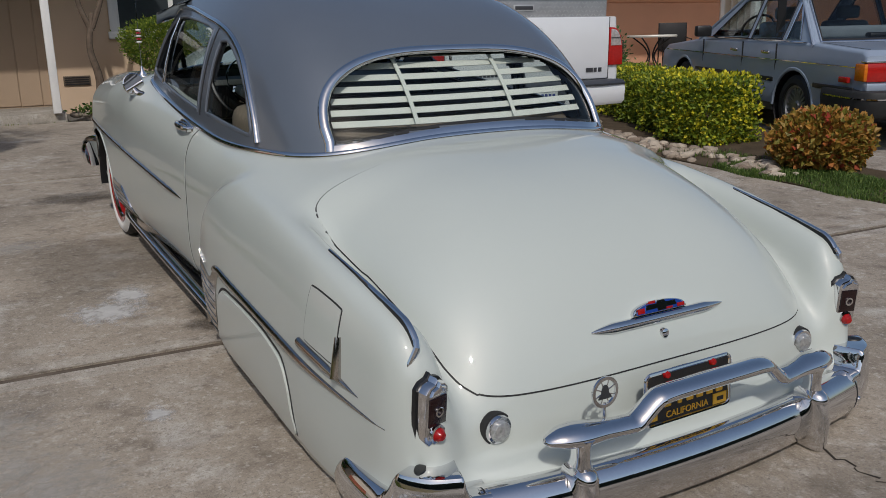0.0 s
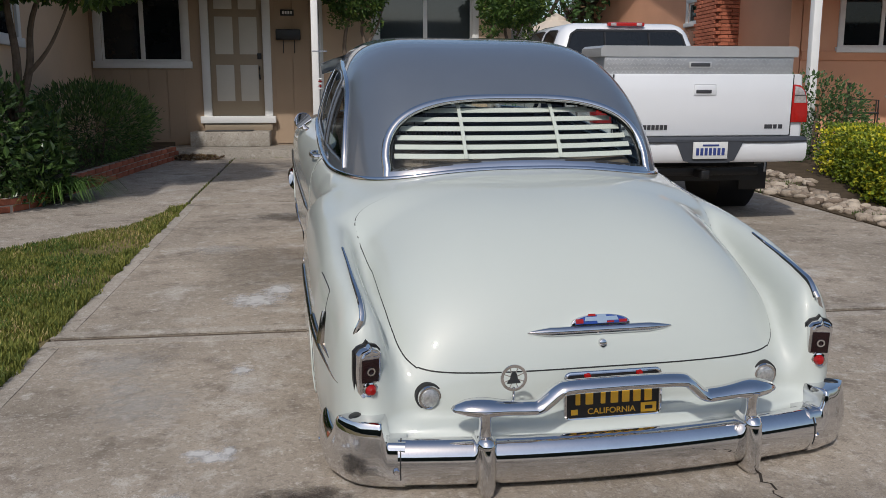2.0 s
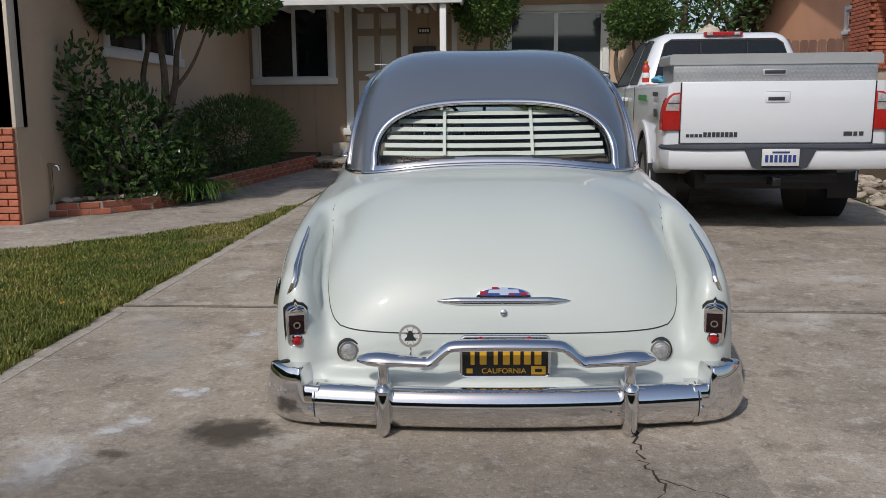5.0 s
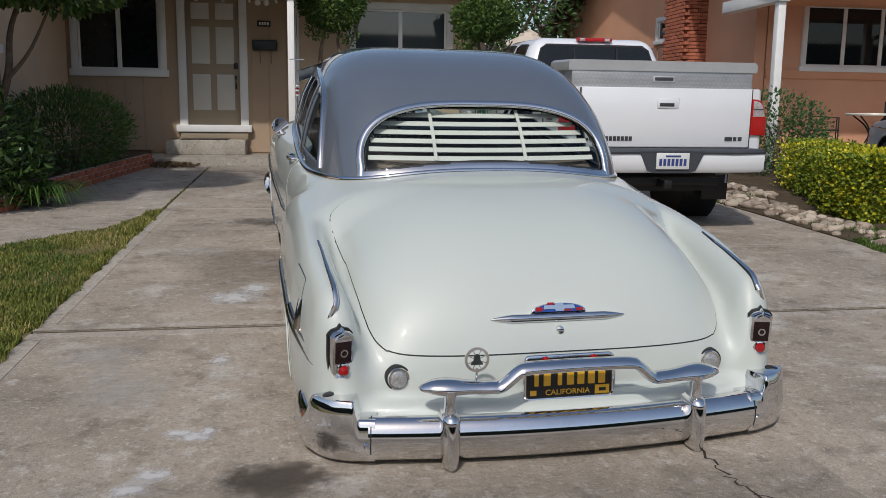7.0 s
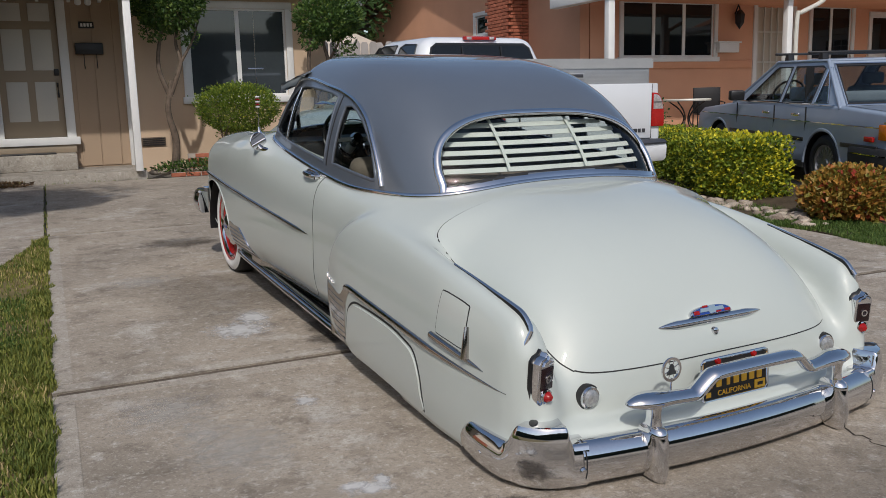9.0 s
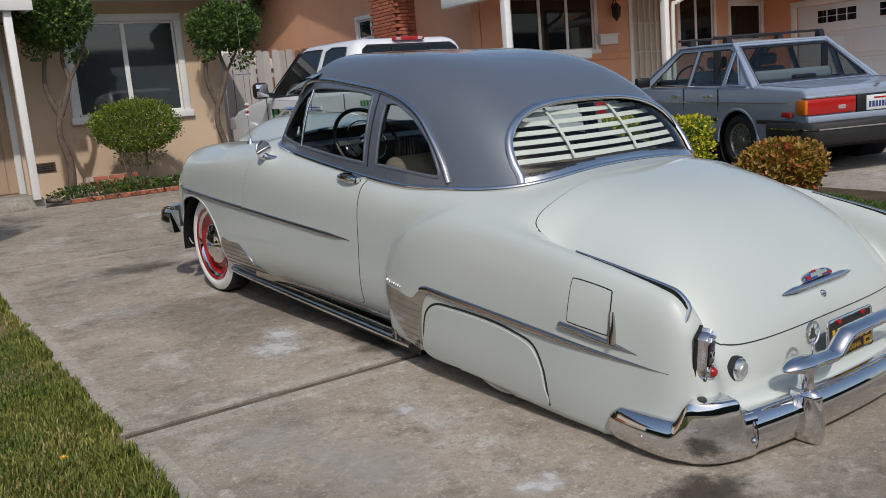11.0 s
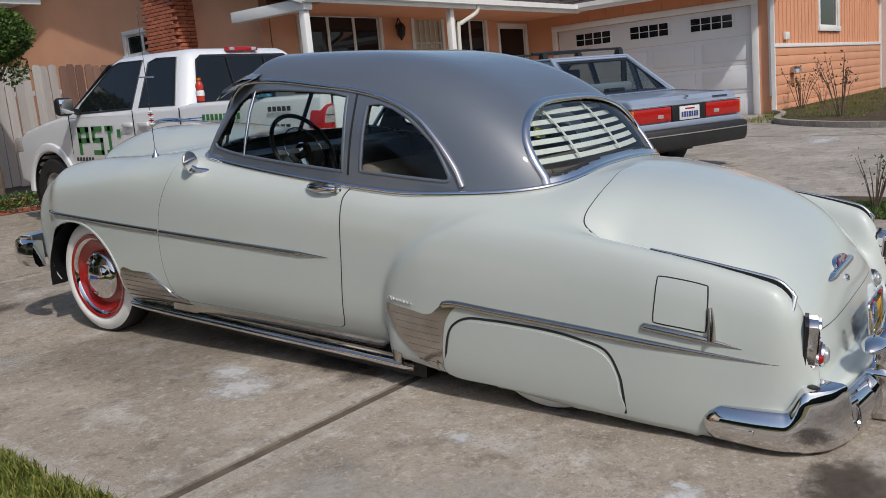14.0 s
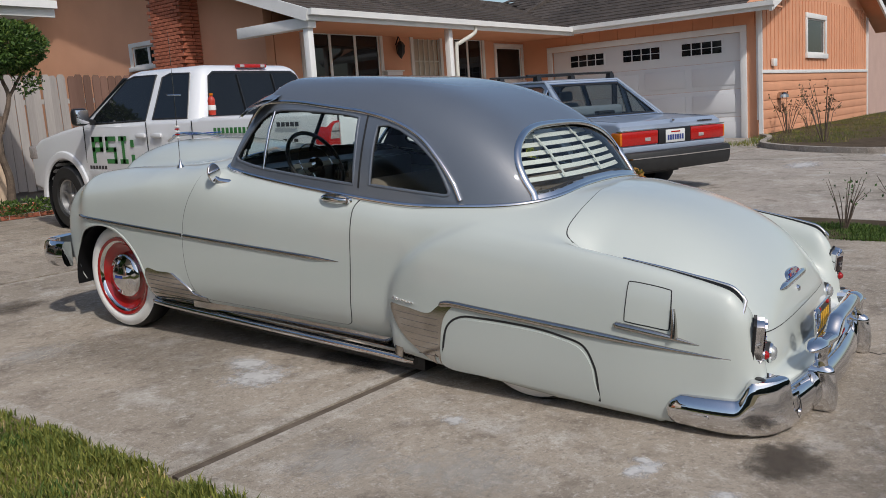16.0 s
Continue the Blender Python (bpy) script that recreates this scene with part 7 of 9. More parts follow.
# planter in front of the wing
pl = thing("brick_planter", "low red brick planter beside the walk", "planter", kind="structure")
brick_run(pl, [(-3.10, 6.98), (-2.62, 7.22), (-2.25, 7.62), (-2.10, 7.95)], lambda x, y: ground_z(x, y) - 0.005, 2)
brick_run(pl, [(-2.05, 8.75), (-1.78, 10.9), (-1.56, 12.3)], lambda x, y: ground_z(x, y) - 0.005, 3)
tagged(sheet("planter_soil", [(-3.05, 7.0), (-2.65, 7.27), (-2.3, 7.65), (-2.14, 7.98), (-2.08, 8.8), (-1.83, 10.9), (-1.6, 12.3), (-1.8, 13.9), (-3.05, 13.9)], SOIL, "", 0.13, thick=0.2), "dark planter soil", kind="structure")
for i in range(16):
    o = new("planter_rock", rockmesh[i % 5])
    tagged(o, "rounded tan stone on the planter soil", "rock", "planter rocks")
    o.matrix_basis = Matrix.Translation((-2.95 + 0.052 * i, 7.17 + 0.048 * i + seedr.uniform(-.03, .05), 0.155 + 0.135)) @ Matrix.Rotation(i, 4, "Z") @ Matrix.Diagonal((seedr.uniform(.05, .08), seedr.uniform(.04, .06), 0.06, 1))
# wainscot bricks of the wing's front, those by the corner
wb_ = thing("brick_wainscot", "red brick wainscot on the wing's front", "wall", kind="structure")
for c in range(14):
    for i in range(10):
        o = new("brick", BR_LONG)
        o.parent = wb_
        o.matrix_basis = Matrix.Translation((-3.17 - 0.21 * i - (0.105 if c % 2 else 0), 6.50, 0.13 + 0.068 * c))
for c in range(0, 14, 2):
    o = new("brick", BR_HALF)
    o.parent = wb_
    o.matrix_basis = Matrix.Translation((-3.115, 6.502, 0.13 + 0.068 * (c + 1)))
sg = thing("yard_sign", "blue octagonal security sign on a stake", "sign", Matrix.Translation((-3.17, 6.86, 0.12)))
SIGNBLUE = mat("sign_blue", (0.015, 0.03, 0.22), 0.4, 0, 0.05, 10, 50, 0.0)
MS_ = Matrix.Translation((0, 0, 0.60)) @ Matrix.Rotation(radians(12), 4, "Z") @ Matrix.Rotation(radians(88), 4, "X")
oct_ = [(0.125 * math.cos(radians(22.5 + 45 * i)), 0.125 * math.sin(radians(22.5 + 45 * i))) for i in range(8)]
part("stake", cyl(0.012, 0.75, Matrix.Translation((0.02, 0.02, 0.28)) @ Matrix.Rotation(radians(4), 4, "Y"), 8), WHITE, sg)
part("panel", prism([(x * 1.06, y * 1.06) for x, y in oct_], 0.006, MS_), WHITE, sg)
part("panel_face", prism(oct_, 0.004, MS_ @ Matrix.Translation((0, 0, 0.006))), SIGNBLUE, sg)
for x0, x1, y0, y1 in ((-0.075, 0.075, 0.026, 0.032), (-0.075, 0.075, -0.034, -0.028), (-0.062, -0.022, -0.02, 0.018), (-0.014, 0.024, -0.02, 0.018), (0.032, 0.064, -0.02, 0.018), (-0.05, 0.05, 0.05, 0.062), (-0.06, 0.06, -0.066, -0.054)):
    part("sign_mark", prism([(x0, y0), (x1, y0), (x1, y1), (x0, y1)], 0.002, MS_ @ Matrix.Translation((0, 0, 0.010))), WHITE, sg)
sp = thing("garden_tap", "grey garden standpipe with a tap", "tap", Matrix.Translation((-3.02, 7.0, 0.25)))
part("pipe", cyl(0.014, 0.42, Matrix.Translation((0, 0, 0.2)), 10), STAINLESS, sp)
part("tap_head", sweep([(-0.08, 0, 0.40), (0.0, 0, 0.42), (0.08, 0, 0.40), (0.09, 0, 0.36)], disc_section(0.02, seg=8), up=Vector((0, 1, 0))), STAINLESS, sp)

# ---- fence, canopy behind ----
FENCEGREY = mat("grey_weathered_board", (0.42, 0.39, 0.365), 0.9, 0, 0.15, 3, 40, 0.3, obrand=0.5, stretch=(1, 1, 0.1), spec=0.2)
FENCERED = mat("red_brown_board", (0.22, 0.13, 0.10), 0.9, 0, 0.15, 3, 40, 0.3, obrand=0.5, stretch=(1, 1, 0.1), spec=0.2)
fence = thing("board_fence", "weathered dog-eared board fence between the houses", "fence")
for i in range(27):
    x = 3.92 + i * 0.17
    y = 16.4
    h = 2.1
    o = prism([(-0.076, 0), (0.076, 0), (0.076, h - 0.05), (0.045, h), (-0.045, h), (-0.076, h - 0.05)], 0.02, Matrix.Translation((x, y + seedr.uniform(-.01, .01), 0.42 + seedr.uniform(-.02, .02))) @ Matrix.Rotation(radians(90), 4, "X") @ Matrix.Rotation(radians(seedr.uniform(-.6, .6)), 4, "Z"))
    part("board", o, FENCEGREY if i < 15 else FENCERED, fence, smooth=False)
for z in (0.8, 2.0):
    part("rail", box(3.85, 8.4, 16.41, 16.46, z, z + 0.09), FENCEGREY, fence)
CANVAS = mat("beige_canvas", (0.60, 0.52, 0.43), 0.85, 0, 0.05, 2, 60, 0.1)
cp = thing("garden_canopy", "beige canvas canopy top behind the fence", "canopy", Matrix.Translation((6.4, 20.6, 0.0)))
bm = lathe([(0.0, 3.25), (0.25, 3.12), (0.27, 3.05), (1.4, 2.55), (1.45, 2.35), (1.42, 2.35)], Matrix(), 8)
part("canvas_top", bm, CANVAS, cp, smooth=False)
for a in (45, 135, 225, 315):
    part("canopy_pole", cyl(0.025, 2.45, Matrix.Translation((1.35 * math.cos(radians(a)), 1.35 * math.sin(radians(a)), 1.2)), 8), BLACK, cp)

# ---- orange house ----
org = thing("orange_house", "single-storey orange house with white trim and a garage", "house", kind="structure")
wall_with_holes("wall_side", "x", 8.4, 8.6, 13.0, 24.0, 0.2, 4.6, [(16.08, 17.18, 2.74, 3.14)], ORANGE, "", org)
wall_with_holes("wall_front", "y", 13.0, 13.2, 8.62, 17.2, 0.2, 3.4, [(9.35, 11.52, 2.02, 3.05), (12.62, 13.6, 0.5, 3.0), (14.15, 15.3, 1.95, 3.05), (15.92, 17.08, 2.06, 2.88)], ORANGE, "", org)
part("front_ledge", box(8.62, 12.5, 12.96, 13.0, 1.80, 1.95, 0.01), ORSIDE, org)
wall_with_holes("wall_garage", "x", 17.2, 17.4, 6.95, 13.2, 0.1, 3.4, [(7.32, 12.12, 0.18, 2.66)], ORSIDE, "", org)
wall_with_holes("wall_gable", "y", 6.95, 7.15, 17.4, 28.0, 0.1, 3.5, [(21.15, 22.9, 2.22, 3.10)], ORSIDE, "", org)
# gable triangle over it
gb = bmesh.new()
prism([(17.2, 3.5), (28.3, 3.5), (22.75, 5.3)], 0.2, Matrix.Translation((0, 7.15, 0)) @ Matrix.Rotation(radians(90), 4, "X"), bm=gb)
part("wall_gable", gb, ORSIDE, org, smooth=False)
for i in range(36):
    x = 17.55 + i * 0.29
    for za, zb in ((1.80, 2.09), (3.23, 3.6)) if 20.95 < x < 23.05 else ((1.80, 3.6),):
        part("batten", box(x, x + 0.035, 6.932, 6.95, za, zb), ORSIDE, org)
for i in range(7):
    z = 0.28 + i * 0.21
    part("siding_board", box(17.42, 28.0, 6.925, 6.952, z, z + 0.20, 0.004), ORSIDE, org)
part("belt_board", box(17.2, 28.0, 6.90, 6.95, 1.72, 1.80, 0.004), WHITE, org)
part("corner_board", box(17.14, 17.30, 6.88, 6.96, 0.7, 3.4, 0.004), WHITE, org)
part("corner_board", box(28.0, 28.1, 6.90, 7.1, 0.1, 3.4, 0.004), WHITE, org)
for i in range(11):
    y = 7.0 + i * 0.47
    part("batten", box(17.18, 17.20, y, y + 0.03, 2.76, 3.2), ORSIDE, org)
g = thing("door_2", "white panelled garage door with small windows", "door", kind="structure")
GARWHITE = mat("garage_white", (0.66, 0.66, 0.66), 0.5, 0, 0.02, 2, 40, 0.03)
for r in range(4):
    z0 = 0.18 + r * 0.62
    part("door_section", box(17.24, 17.28, 7.33, 12.11, z0 + 0.004, z0 + 0.616, 0.006), GARWHITE, g)
    for k in range(4):
        if r == 3:
            continue
        y0 = 7.46 + k * 1.17
        for dz in (0.0,):
            rim = [(y0, z0 + 0.10), (y0 + 1.0, z0 + 0.10), (y0 + 1.0, z0 + 0.52), (y0, z0 + 0.52)]
            part("raised_panel", box(17.228, 17.242, y0, y0 + 1.0, z0 + 0.10, z0 + 0.52, 0.012), GARWHITE, g)
for y0, y1 in ((10.68, 11.62), (9.22, 10.18), (7.74, 8.70)):
    part("window_frame", box(17.225, 17.242, y0 - 0.04, y1 + 0.04, 2.22, 2.56, 0.006), GARWHITE, g)
    for a in range(4):
        for b in range(2):
            yy, zz_ = y0 + a * (y1 - y0) / 4, 2.25 + b * 0.145
            part("pane", box(17.219, 17.226, yy + 0.015, yy + (y1 - y0) / 4 - 0.015, zz_, zz_ + 0.13), DARKGLASS, g, smooth=False)
for y0, y1, z0, z1 in ((7.18, 7.32, 0.15, 2.80), (12.12, 12.26, 0.15, 2.80), (7.18, 12.26, 2.66, 2.80)):
    part("door_frame", box(17.16, 17.21, y0, y1, z0, z1 if z0 > 1 else 2.66, 0.005), WHITE, g)
window("window_4", "white window on the side wall", "x", 8.4, 16.08, 17.18, 2.74, 3.14, out=-1, w=0.09)
window("window_5", "wide porch window with dark glass", "y", 13.0, 9.35, 11.52, 2.02, 3.05, panes=3, w=0.09)
window("window_6", "narrow porch window", "y", 13.0, 14.15, 15.3, 1.95, 3.05, panes=2, w=0.09)
window("window_7", "small white window in the gable", "y", 6.95, 21.15, 22.9, 2.22, 3.10, panes=1, w=0.13)
window("window_8", "small white window by the garage", "y", 13.0, 15.92, 17.08, 2.06, 2.88, panes=1, w=0.09)
sd = thing("door_3", "pale security screen door", "door", kind="structure")
CREAMMETAL = mat("cream_metal", (0.55, 0.48, 0.38), 0.5, 0, 0.04, 5, 60, 0.05)
part("door_leaf", box(12.64, 13.58, 13.06, 13.10, 0.5, 3.0), CREAMMETAL, sd)
for i in range(6):
    x = 12.66 + i * 0.18
    part("bar", box(x, x + 0.025, 13.0, 13.03, 0.5, 3.0), CREAM, sd)
for z in (1.2, 1.9, 2.5):
    part("bar", box(12.64, 13.58, 13.0, 13.03, z, z + 0.03), CREAM, sd)
for x in (12.54, 13.60):
    part("door_frame", box(x, x + 0.09, 12.97, 13.05, 0.4, 3.08), WHITE, sd)
# roof: slopes with shingle courses, fascia and gutter
roofs = thing("orange_house_roof", "dark brown shingled roof with white fascia", "roof", kind="structure")
nr = 16
for r in range(nr):
    y0, y1 = 11.2 + r * 0.32, 11.2 + (r + 1) * 0.32
    z0, z1 = 3.12 + r * 0.10, 3.12 + (r + 1) * 0.10
    rb = bmesh.new()
    x = 7.7 + (0.17 if r % 2 else 0)
    k = 0
    while x < 17.6 + 0.3 * r:
        w = 0.33
        j = seedr.uniform(-0.012, 0.012)
        q = [rb.verts.new(p) for p in ((x, y0 - 0.03 + j, z0 + 0.018), (x + w - 0.008, y0 - 0.03 + j, z0 + 0.018), (x + w - 0.008, y1, z1 + 0.006), (x, y1, z1 + 0.006))]
        b_ = [rb.verts.new((v.co.x, v.co.y, v.co.z - 0.03)) for v in q]
        rb.faces.new(q)
        rb.faces.new((q[0], b_[0], b_[1], q[1]))
        rb.faces.new((q[0], q[3], b_[3], b_[0]))
        rb.faces.new((q[1], b_[1], b_[2], q[2]))
        x += w
    o = part("shingle_course", rb, SHINGLE, roofs, smooth=False)
# garage roof slope, facing the drive
for r in range(14):
    x0, x1 = 16.5 + r * 0.36, 16.5 + (r + 1) * 0.36
    z0, z1 = 3.16 + r * 0.115, 3.16 + (r + 1) * 0.115
    rb = bmesh.new()
    y = 6.4 + (0.17 if r % 2 else 0)
    while y < 11.6 + 0.33 * r:
        w = 0.33
        q = [rb.verts.new(p) for p in ((x0 - 0.03, y, z0 + 0.018), (x0 - 0.03, y + w - 0.008, z0 + 0.018), (x1, y + w - 0.008, z1 + 0.006), (x1, y, z1 + 0.006))]
        b_ = [rb.verts.new((v.co.x, v.co.y, v.co.z - 0.03)) for v in q]
        rb.faces.new(q[::-1])
        rb.faces.new((q[0], q[1], b_[1], b_[0]))
        rb.faces.new((q[0], b_[0], b_[3], q[3]))
        y += w
    part("shingle_course", rb, SHINGLE, roofs, smooth=False)
part("roof_back", prism([(16.5, 3.1), (28.9, 3.1), (22.75, 5.4)], 0.1, Matrix.Translation((0, 14, 0)) @ Matrix.Rotation(radians(90), 4, "X")), SHINGLE, roofs, smooth=False)
part("fascia", box(7.7, 16.6, 11.14, 11.18, 2.97, 3.13, 0.004), WHITE, roofs)
part("gutter", sweep([(7.7, 11.09, 3.10), (16.5, 11.09, 3.10)], [(-0.05, -0.05), (0.05, -0.05), (0.06, 0.05), (-0.06, 0.05)]), WHITE, roofs)
part("fascia", box(16.44, 16.48, 6.35, 11.16, 3.0, 3.17, 0.004), WHITE, roofs)
part("gutter", sweep([(16.40, 6.35, 3.13), (16.40, 11.12, 3.13)], [(-0.05, -0.05), (0.05, -0.05), (0.06, 0.05), (-0.06, 0.05)]), WHITE, roofs)
part("soffit", box(8.5, 17.2, 11.18, 13.0, 3.03, 3.07), ORSIDE, roofs)
part("soffit", box(16.48, 17.2, 6.4, 13.0, 3.07, 3.10), ORSIDE, roofs)
# rakes
for (xa, za), (xb, zb) in (((16.4, 3.05), (22.75, 5.36)), ((22.75, 5.36), (29.6, 2.98))):
    d = Vector((xb - xa, 0, zb - za))
    part("rake_board", box(0, d.length, -0.03, 0.03, -0.09, 0.09, m=Matrix.Translation((xa, 6.42, za)) @ Matrix.Rotation(-math.atan2(d.z, d.x), 4, "Y")), WHITE, roofs)
part("gable_soffit", prism([(16.45, 3.06), (22.75, 5.30), (29.5, 2.98), (29.5, 3.06), (22.75, 5.40), (16.45, 3.16)], 0.55, Matrix.Translation((0, 6.97, 0)) @ Matrix.Rotation(radians(90), 4, "X")), ORSIDE, roofs, smooth=False)
# side gable over the chimney wall
# the wall's top follows the roof: rake boards run up from the porch and down at the back
for (ya, za), (yb, zb) in (((11.15, 3.05), (18.6, 5.5)), ((18.6, 5.5), (24.6, 3.5))):
    d = Vector((0, yb - ya, zb - za))
    part("rake_board", box(-0.03, 0.03, 0, d.length, -0.10, 0.10, m=Matrix.Translation((7.72, ya, za)) @ Matrix.Rotation(math.atan2(d.z, d.y), 4, "X")), WHITE, roofs)
    part("rake_soffit", box(-0.0, 0.75, 0, d.length, -0.02, 0.04, m=Matrix.Translation((7.72, ya, za)) @ Matrix.Rotation(math.atan2(d.z, d.y), 4, "X")), SHINGLE, roofs)
# porch posts and beam
pp_ = thing("neighbour_porch", "white porch posts and beam on the orange house", "porch", kind="structure")
part("post", box(7.79, 7.91, 11.25, 11.37, 0.3, 2.98, 0.006), WHITE, pp_)
part("post", box(11.66, 11.78, 11.25, 11.37, 0.3, 2.98, 0.006), WHITE, pp_)
part("beam", box(7.76, 7.94, 11.2, 13.0, 2.86, 3.04, 0.006), WHITE, pp_)
part("porch_floor", box(7.7, 17.1, 11.3, 13.0, 0.1, 0.50, 0.01), PORCHCONC, pp_)
part("downspout", sweep(spline([(12.42, 11.12, 3.05), (12.40, 11.13, 2.94), (12.30, 11.16, 2.86), (11.95, 11.22, 2.70), (11.87, 11.24, 2.60), (11.86, 11.24, 1.5), (11.86, 11.24, 0.52)], 5), disc_section(0.04, seg=10), up=Vector((1, 0.2, 0))), CREAM, pp_)
part("downspout", sweep([(17.12, 6.86, 3.1), (17.12, 6.86, 0.3)], [(-0.04, -0.03), (0.04, -0.03), (0.04, 0.03), (-0.04, 0.03)], up=Vector((1, 0, 0))), WHITE, pp_)
wl = thing("wall_lantern", "black wall lantern on the porch", "light")
part("lantern_cage", lathe([(0.0, 0.16), (0.05, 0.12), (0.10, 0.05), (0.085, -0.12), (0.04, -0.18), (0.0, -0.24)], Matrix.Translation((12.05, 12.86, 2.78)), 6), BLACK, wl, smooth=False)
part("lantern_arm", sweep([(12.05, 12.99, 2.85), (12.05, 12.9, 3.02), (12.05, 12.86, 2.94)], disc_section(0.015, seg=6), up=Vector((1, 0, 0))), BLACK, wl)
m2 = thing("mailbox", "white metal wall mailbox on the porch", "mailbox")
part("box_body", box(11.55, 12.05, 12.84, 12.955, 2.10, 2.28, 0.012), WHITE, m2)
part("box_lid", box(11.51, 12.09, 12.82, 12.955, 2.28, 2.31, 0.006), WHITE, m2)
# chimney: courses of brick
ch = thing("chimney", "red brick chimney on the side wall", "chimney", kind="structure")
part("chimney_core", box(8.0, 8.5, 14.90, 15.86, 0.2, 5.6), MORTAR, ch)
for c in range(60):
    z = 1.9 + 0.068 * c
    if z > 4.7:
        break
    for k in range(5):
        o = new("brick", BR_LONG)
        o.parent = ch
        o.matrix_basis = Matrix.Translation((7.985, 15.0 + 0.19 * k - (0.1 if c % 2 else 0), z)) @ Matrix.Rotation(radians(90), 4, "Z") @ Matrix.Diagonal((0.9, 1, 1, 1))
    for k in range(2):
        o = new("brick", BR_LONG)
        o.parent = ch
        o.matrix_basis = Matrix.Translation((8.10 + 0.21 * k + (0.05 if c % 2 else 0), 14.885, z))
# porch table and chairs
IRON = mat("black_iron", (0.02, 0.018, 0.018), 0.5, 0.3, 0.1, 10, 80, 0.05)
tb_ = thing("patio_table", "small round patio table with curved iron legs", "table", Matrix.Translation((10.05, 12.0, 0.50)))
part("tabletop", lathe([(0.0, 0.72), (0.42, 0.72), (0.43, 0.70), (0.42, 0.68), (0.0, 0.68)], Matrix(), 28), CREAM, tb_)
for i in range(4):
    a = i * math.pi / 2 + 0.4
    part("leg", sweep([(r * math.cos(a), r * math.sin(a), z) for r, z in spline([(0.36, 0.68), (0.12, 0.5), (0.07, 0.3), (0.34, 0.0)], 5)], disc_section(0.014, seg=6), up=Vector((0.1, 0.2, 1))), IRON, tb_)


def patio_chair():
    t = thing("patio_chair", "black iron patio chair with a sling back", "chair", group="patio chairs")
    part("seat", box(-0.24, 0.24, -0.24, 0.22, 0.42, 0.45, 0.01), IRON, t)
    part("backrest", box(-0.24, 0.24, 0.20, 0.23, 0.45, 0.92, 0.01), IRON, t)
    for x in (-0.24, 0.24):
        part("leg", sweep([(x, -0.22, 0), (x, -0.22, 0.64), (x, 0.2, 0.66)], disc_section(0.012, seg=6), up=Vector((1, 0, 0))), IRON, t)
        part("leg", sweep([(x, 0.25, 0), (x, 0.21, 0.45), (x, 0.22, 0.92)], disc_section(0.012, seg=6), up=Vector((1, 0, 0))), IRON, t)
    return t


pc = patio_chair()
pc.matrix_basis = Matrix.Translation((10.65, 12.1, 0.50)) @ Matrix.Rotation(radians(-30), 4, "Z")
copy_thing(pc, Matrix.Translation((9.35, 12.3, 0.50)) @ Matrix.Rotation(radians(60), 4, "Z"))
# island and far neighbour
tagged(sheet("garden_bed", [(12.9, 3.4), (14.2, 3.1), (30, 3.3), (30, 6.95), (17.2, 6.95), (16.2, 6.4), (14.2, 5.9), (13.0, 4.6)], SOIL, "", 0.05, thick=0.1), "planting bed along the garage wall", kind="structure")
KERB = thing("bed_kerb", "low concrete kerb round the planting bed", "kerb", kind="structure")
kp = spline([(17.1, 6.85), (16.2, 6.4), (14.2, 5.9), (13.0, 4.6), (12.9, 3.4), (14.2, 3.05)], 5)
part("kerb", sweep([(x, y, ground_z(x, y)) for x, y in kp], [(-0.05, -0.05), (0.05, -0.05), (0.05, 0.09), (-0.05, 0.09)]), CONC3, KERB, smooth=False)
# unseen dark walls, added so chrome and glass reflect a dark band
OPP = mat("dark_reflection_band", (0.05, 0.055, 0.038), 0.95, 0, 0.3, 0.5, 4, 0.5, spec=0.1)
opp = thing("street_boundary", "plain dark unseen boundary added for reflections", "wall", kind="structure")
part("boundary_wall", box(-45, 45, -24, -23, -1.5, 5.6, 0.2), OPP, opp)
part("boundary_wall", box(-31, -30, -23, 30, -1, 5.6, 0.2), OPP, opp)
PINK = mat("pink_stucco", (0.52, 0.36, 0.30), 0.9, 0, 0.05, 1.5, 80, 0.4, spec=0.2)
fh = thing("pink_house", "pink stucco house farther along the street", "house", kind="structure")
part("wall", box(29.9, 44, 7.5, 20, -0.2, 4.2), PINK, fh, smooth=False)
part("garage_panel", box(35.0, 40, 7.45, 7.52, -0.1, 2.7), BRICK, fh, smooth=False)
for i in range(4):
    part("panel_line", box(35.0, 40, 7.42, 7.46, 0.4 + i * 0.56, 0.43 + i * 0.56), ORSIDE, fh, smooth=False)
part("roof", box(29.9, 45, 7.1, 21, 4.2, 4.5), SHINGLE, fh, smooth=False)
part("door_frame", box(34.7, 35.0, 7.40, 7.5, -0.1, 3.0), WHITE, fh, smooth=False)
ms = thing("meter_box", "small grey utility meter on the wall", "meter")
part("meter_body", box(18.1, 18.35, 6.86, 6.93, 1.88, 2.05, 0.01), WHITE, ms)
hs = thing("hose_bib_cover", "small metal tap hood on the siding", "tap")
part("hood", lathe([(0.16, 0.0), (0.15, 0.07), (0.10, 0.12), (0.0, 0.14)], Matrix.Translation((18.65, 6.86, 1.15)), 14), STAINLESS, hs)


# ---- the parked vehicles ----
def arc(cy, cz, r, a0, a1, n=12):
    return [(cy + r * math.cos(radians(a0 + (a1 - a0) * i / n)), cz + r * math.sin(radians(a0 + (a1 - a0) * i / n))) for i in range(n + 1)]


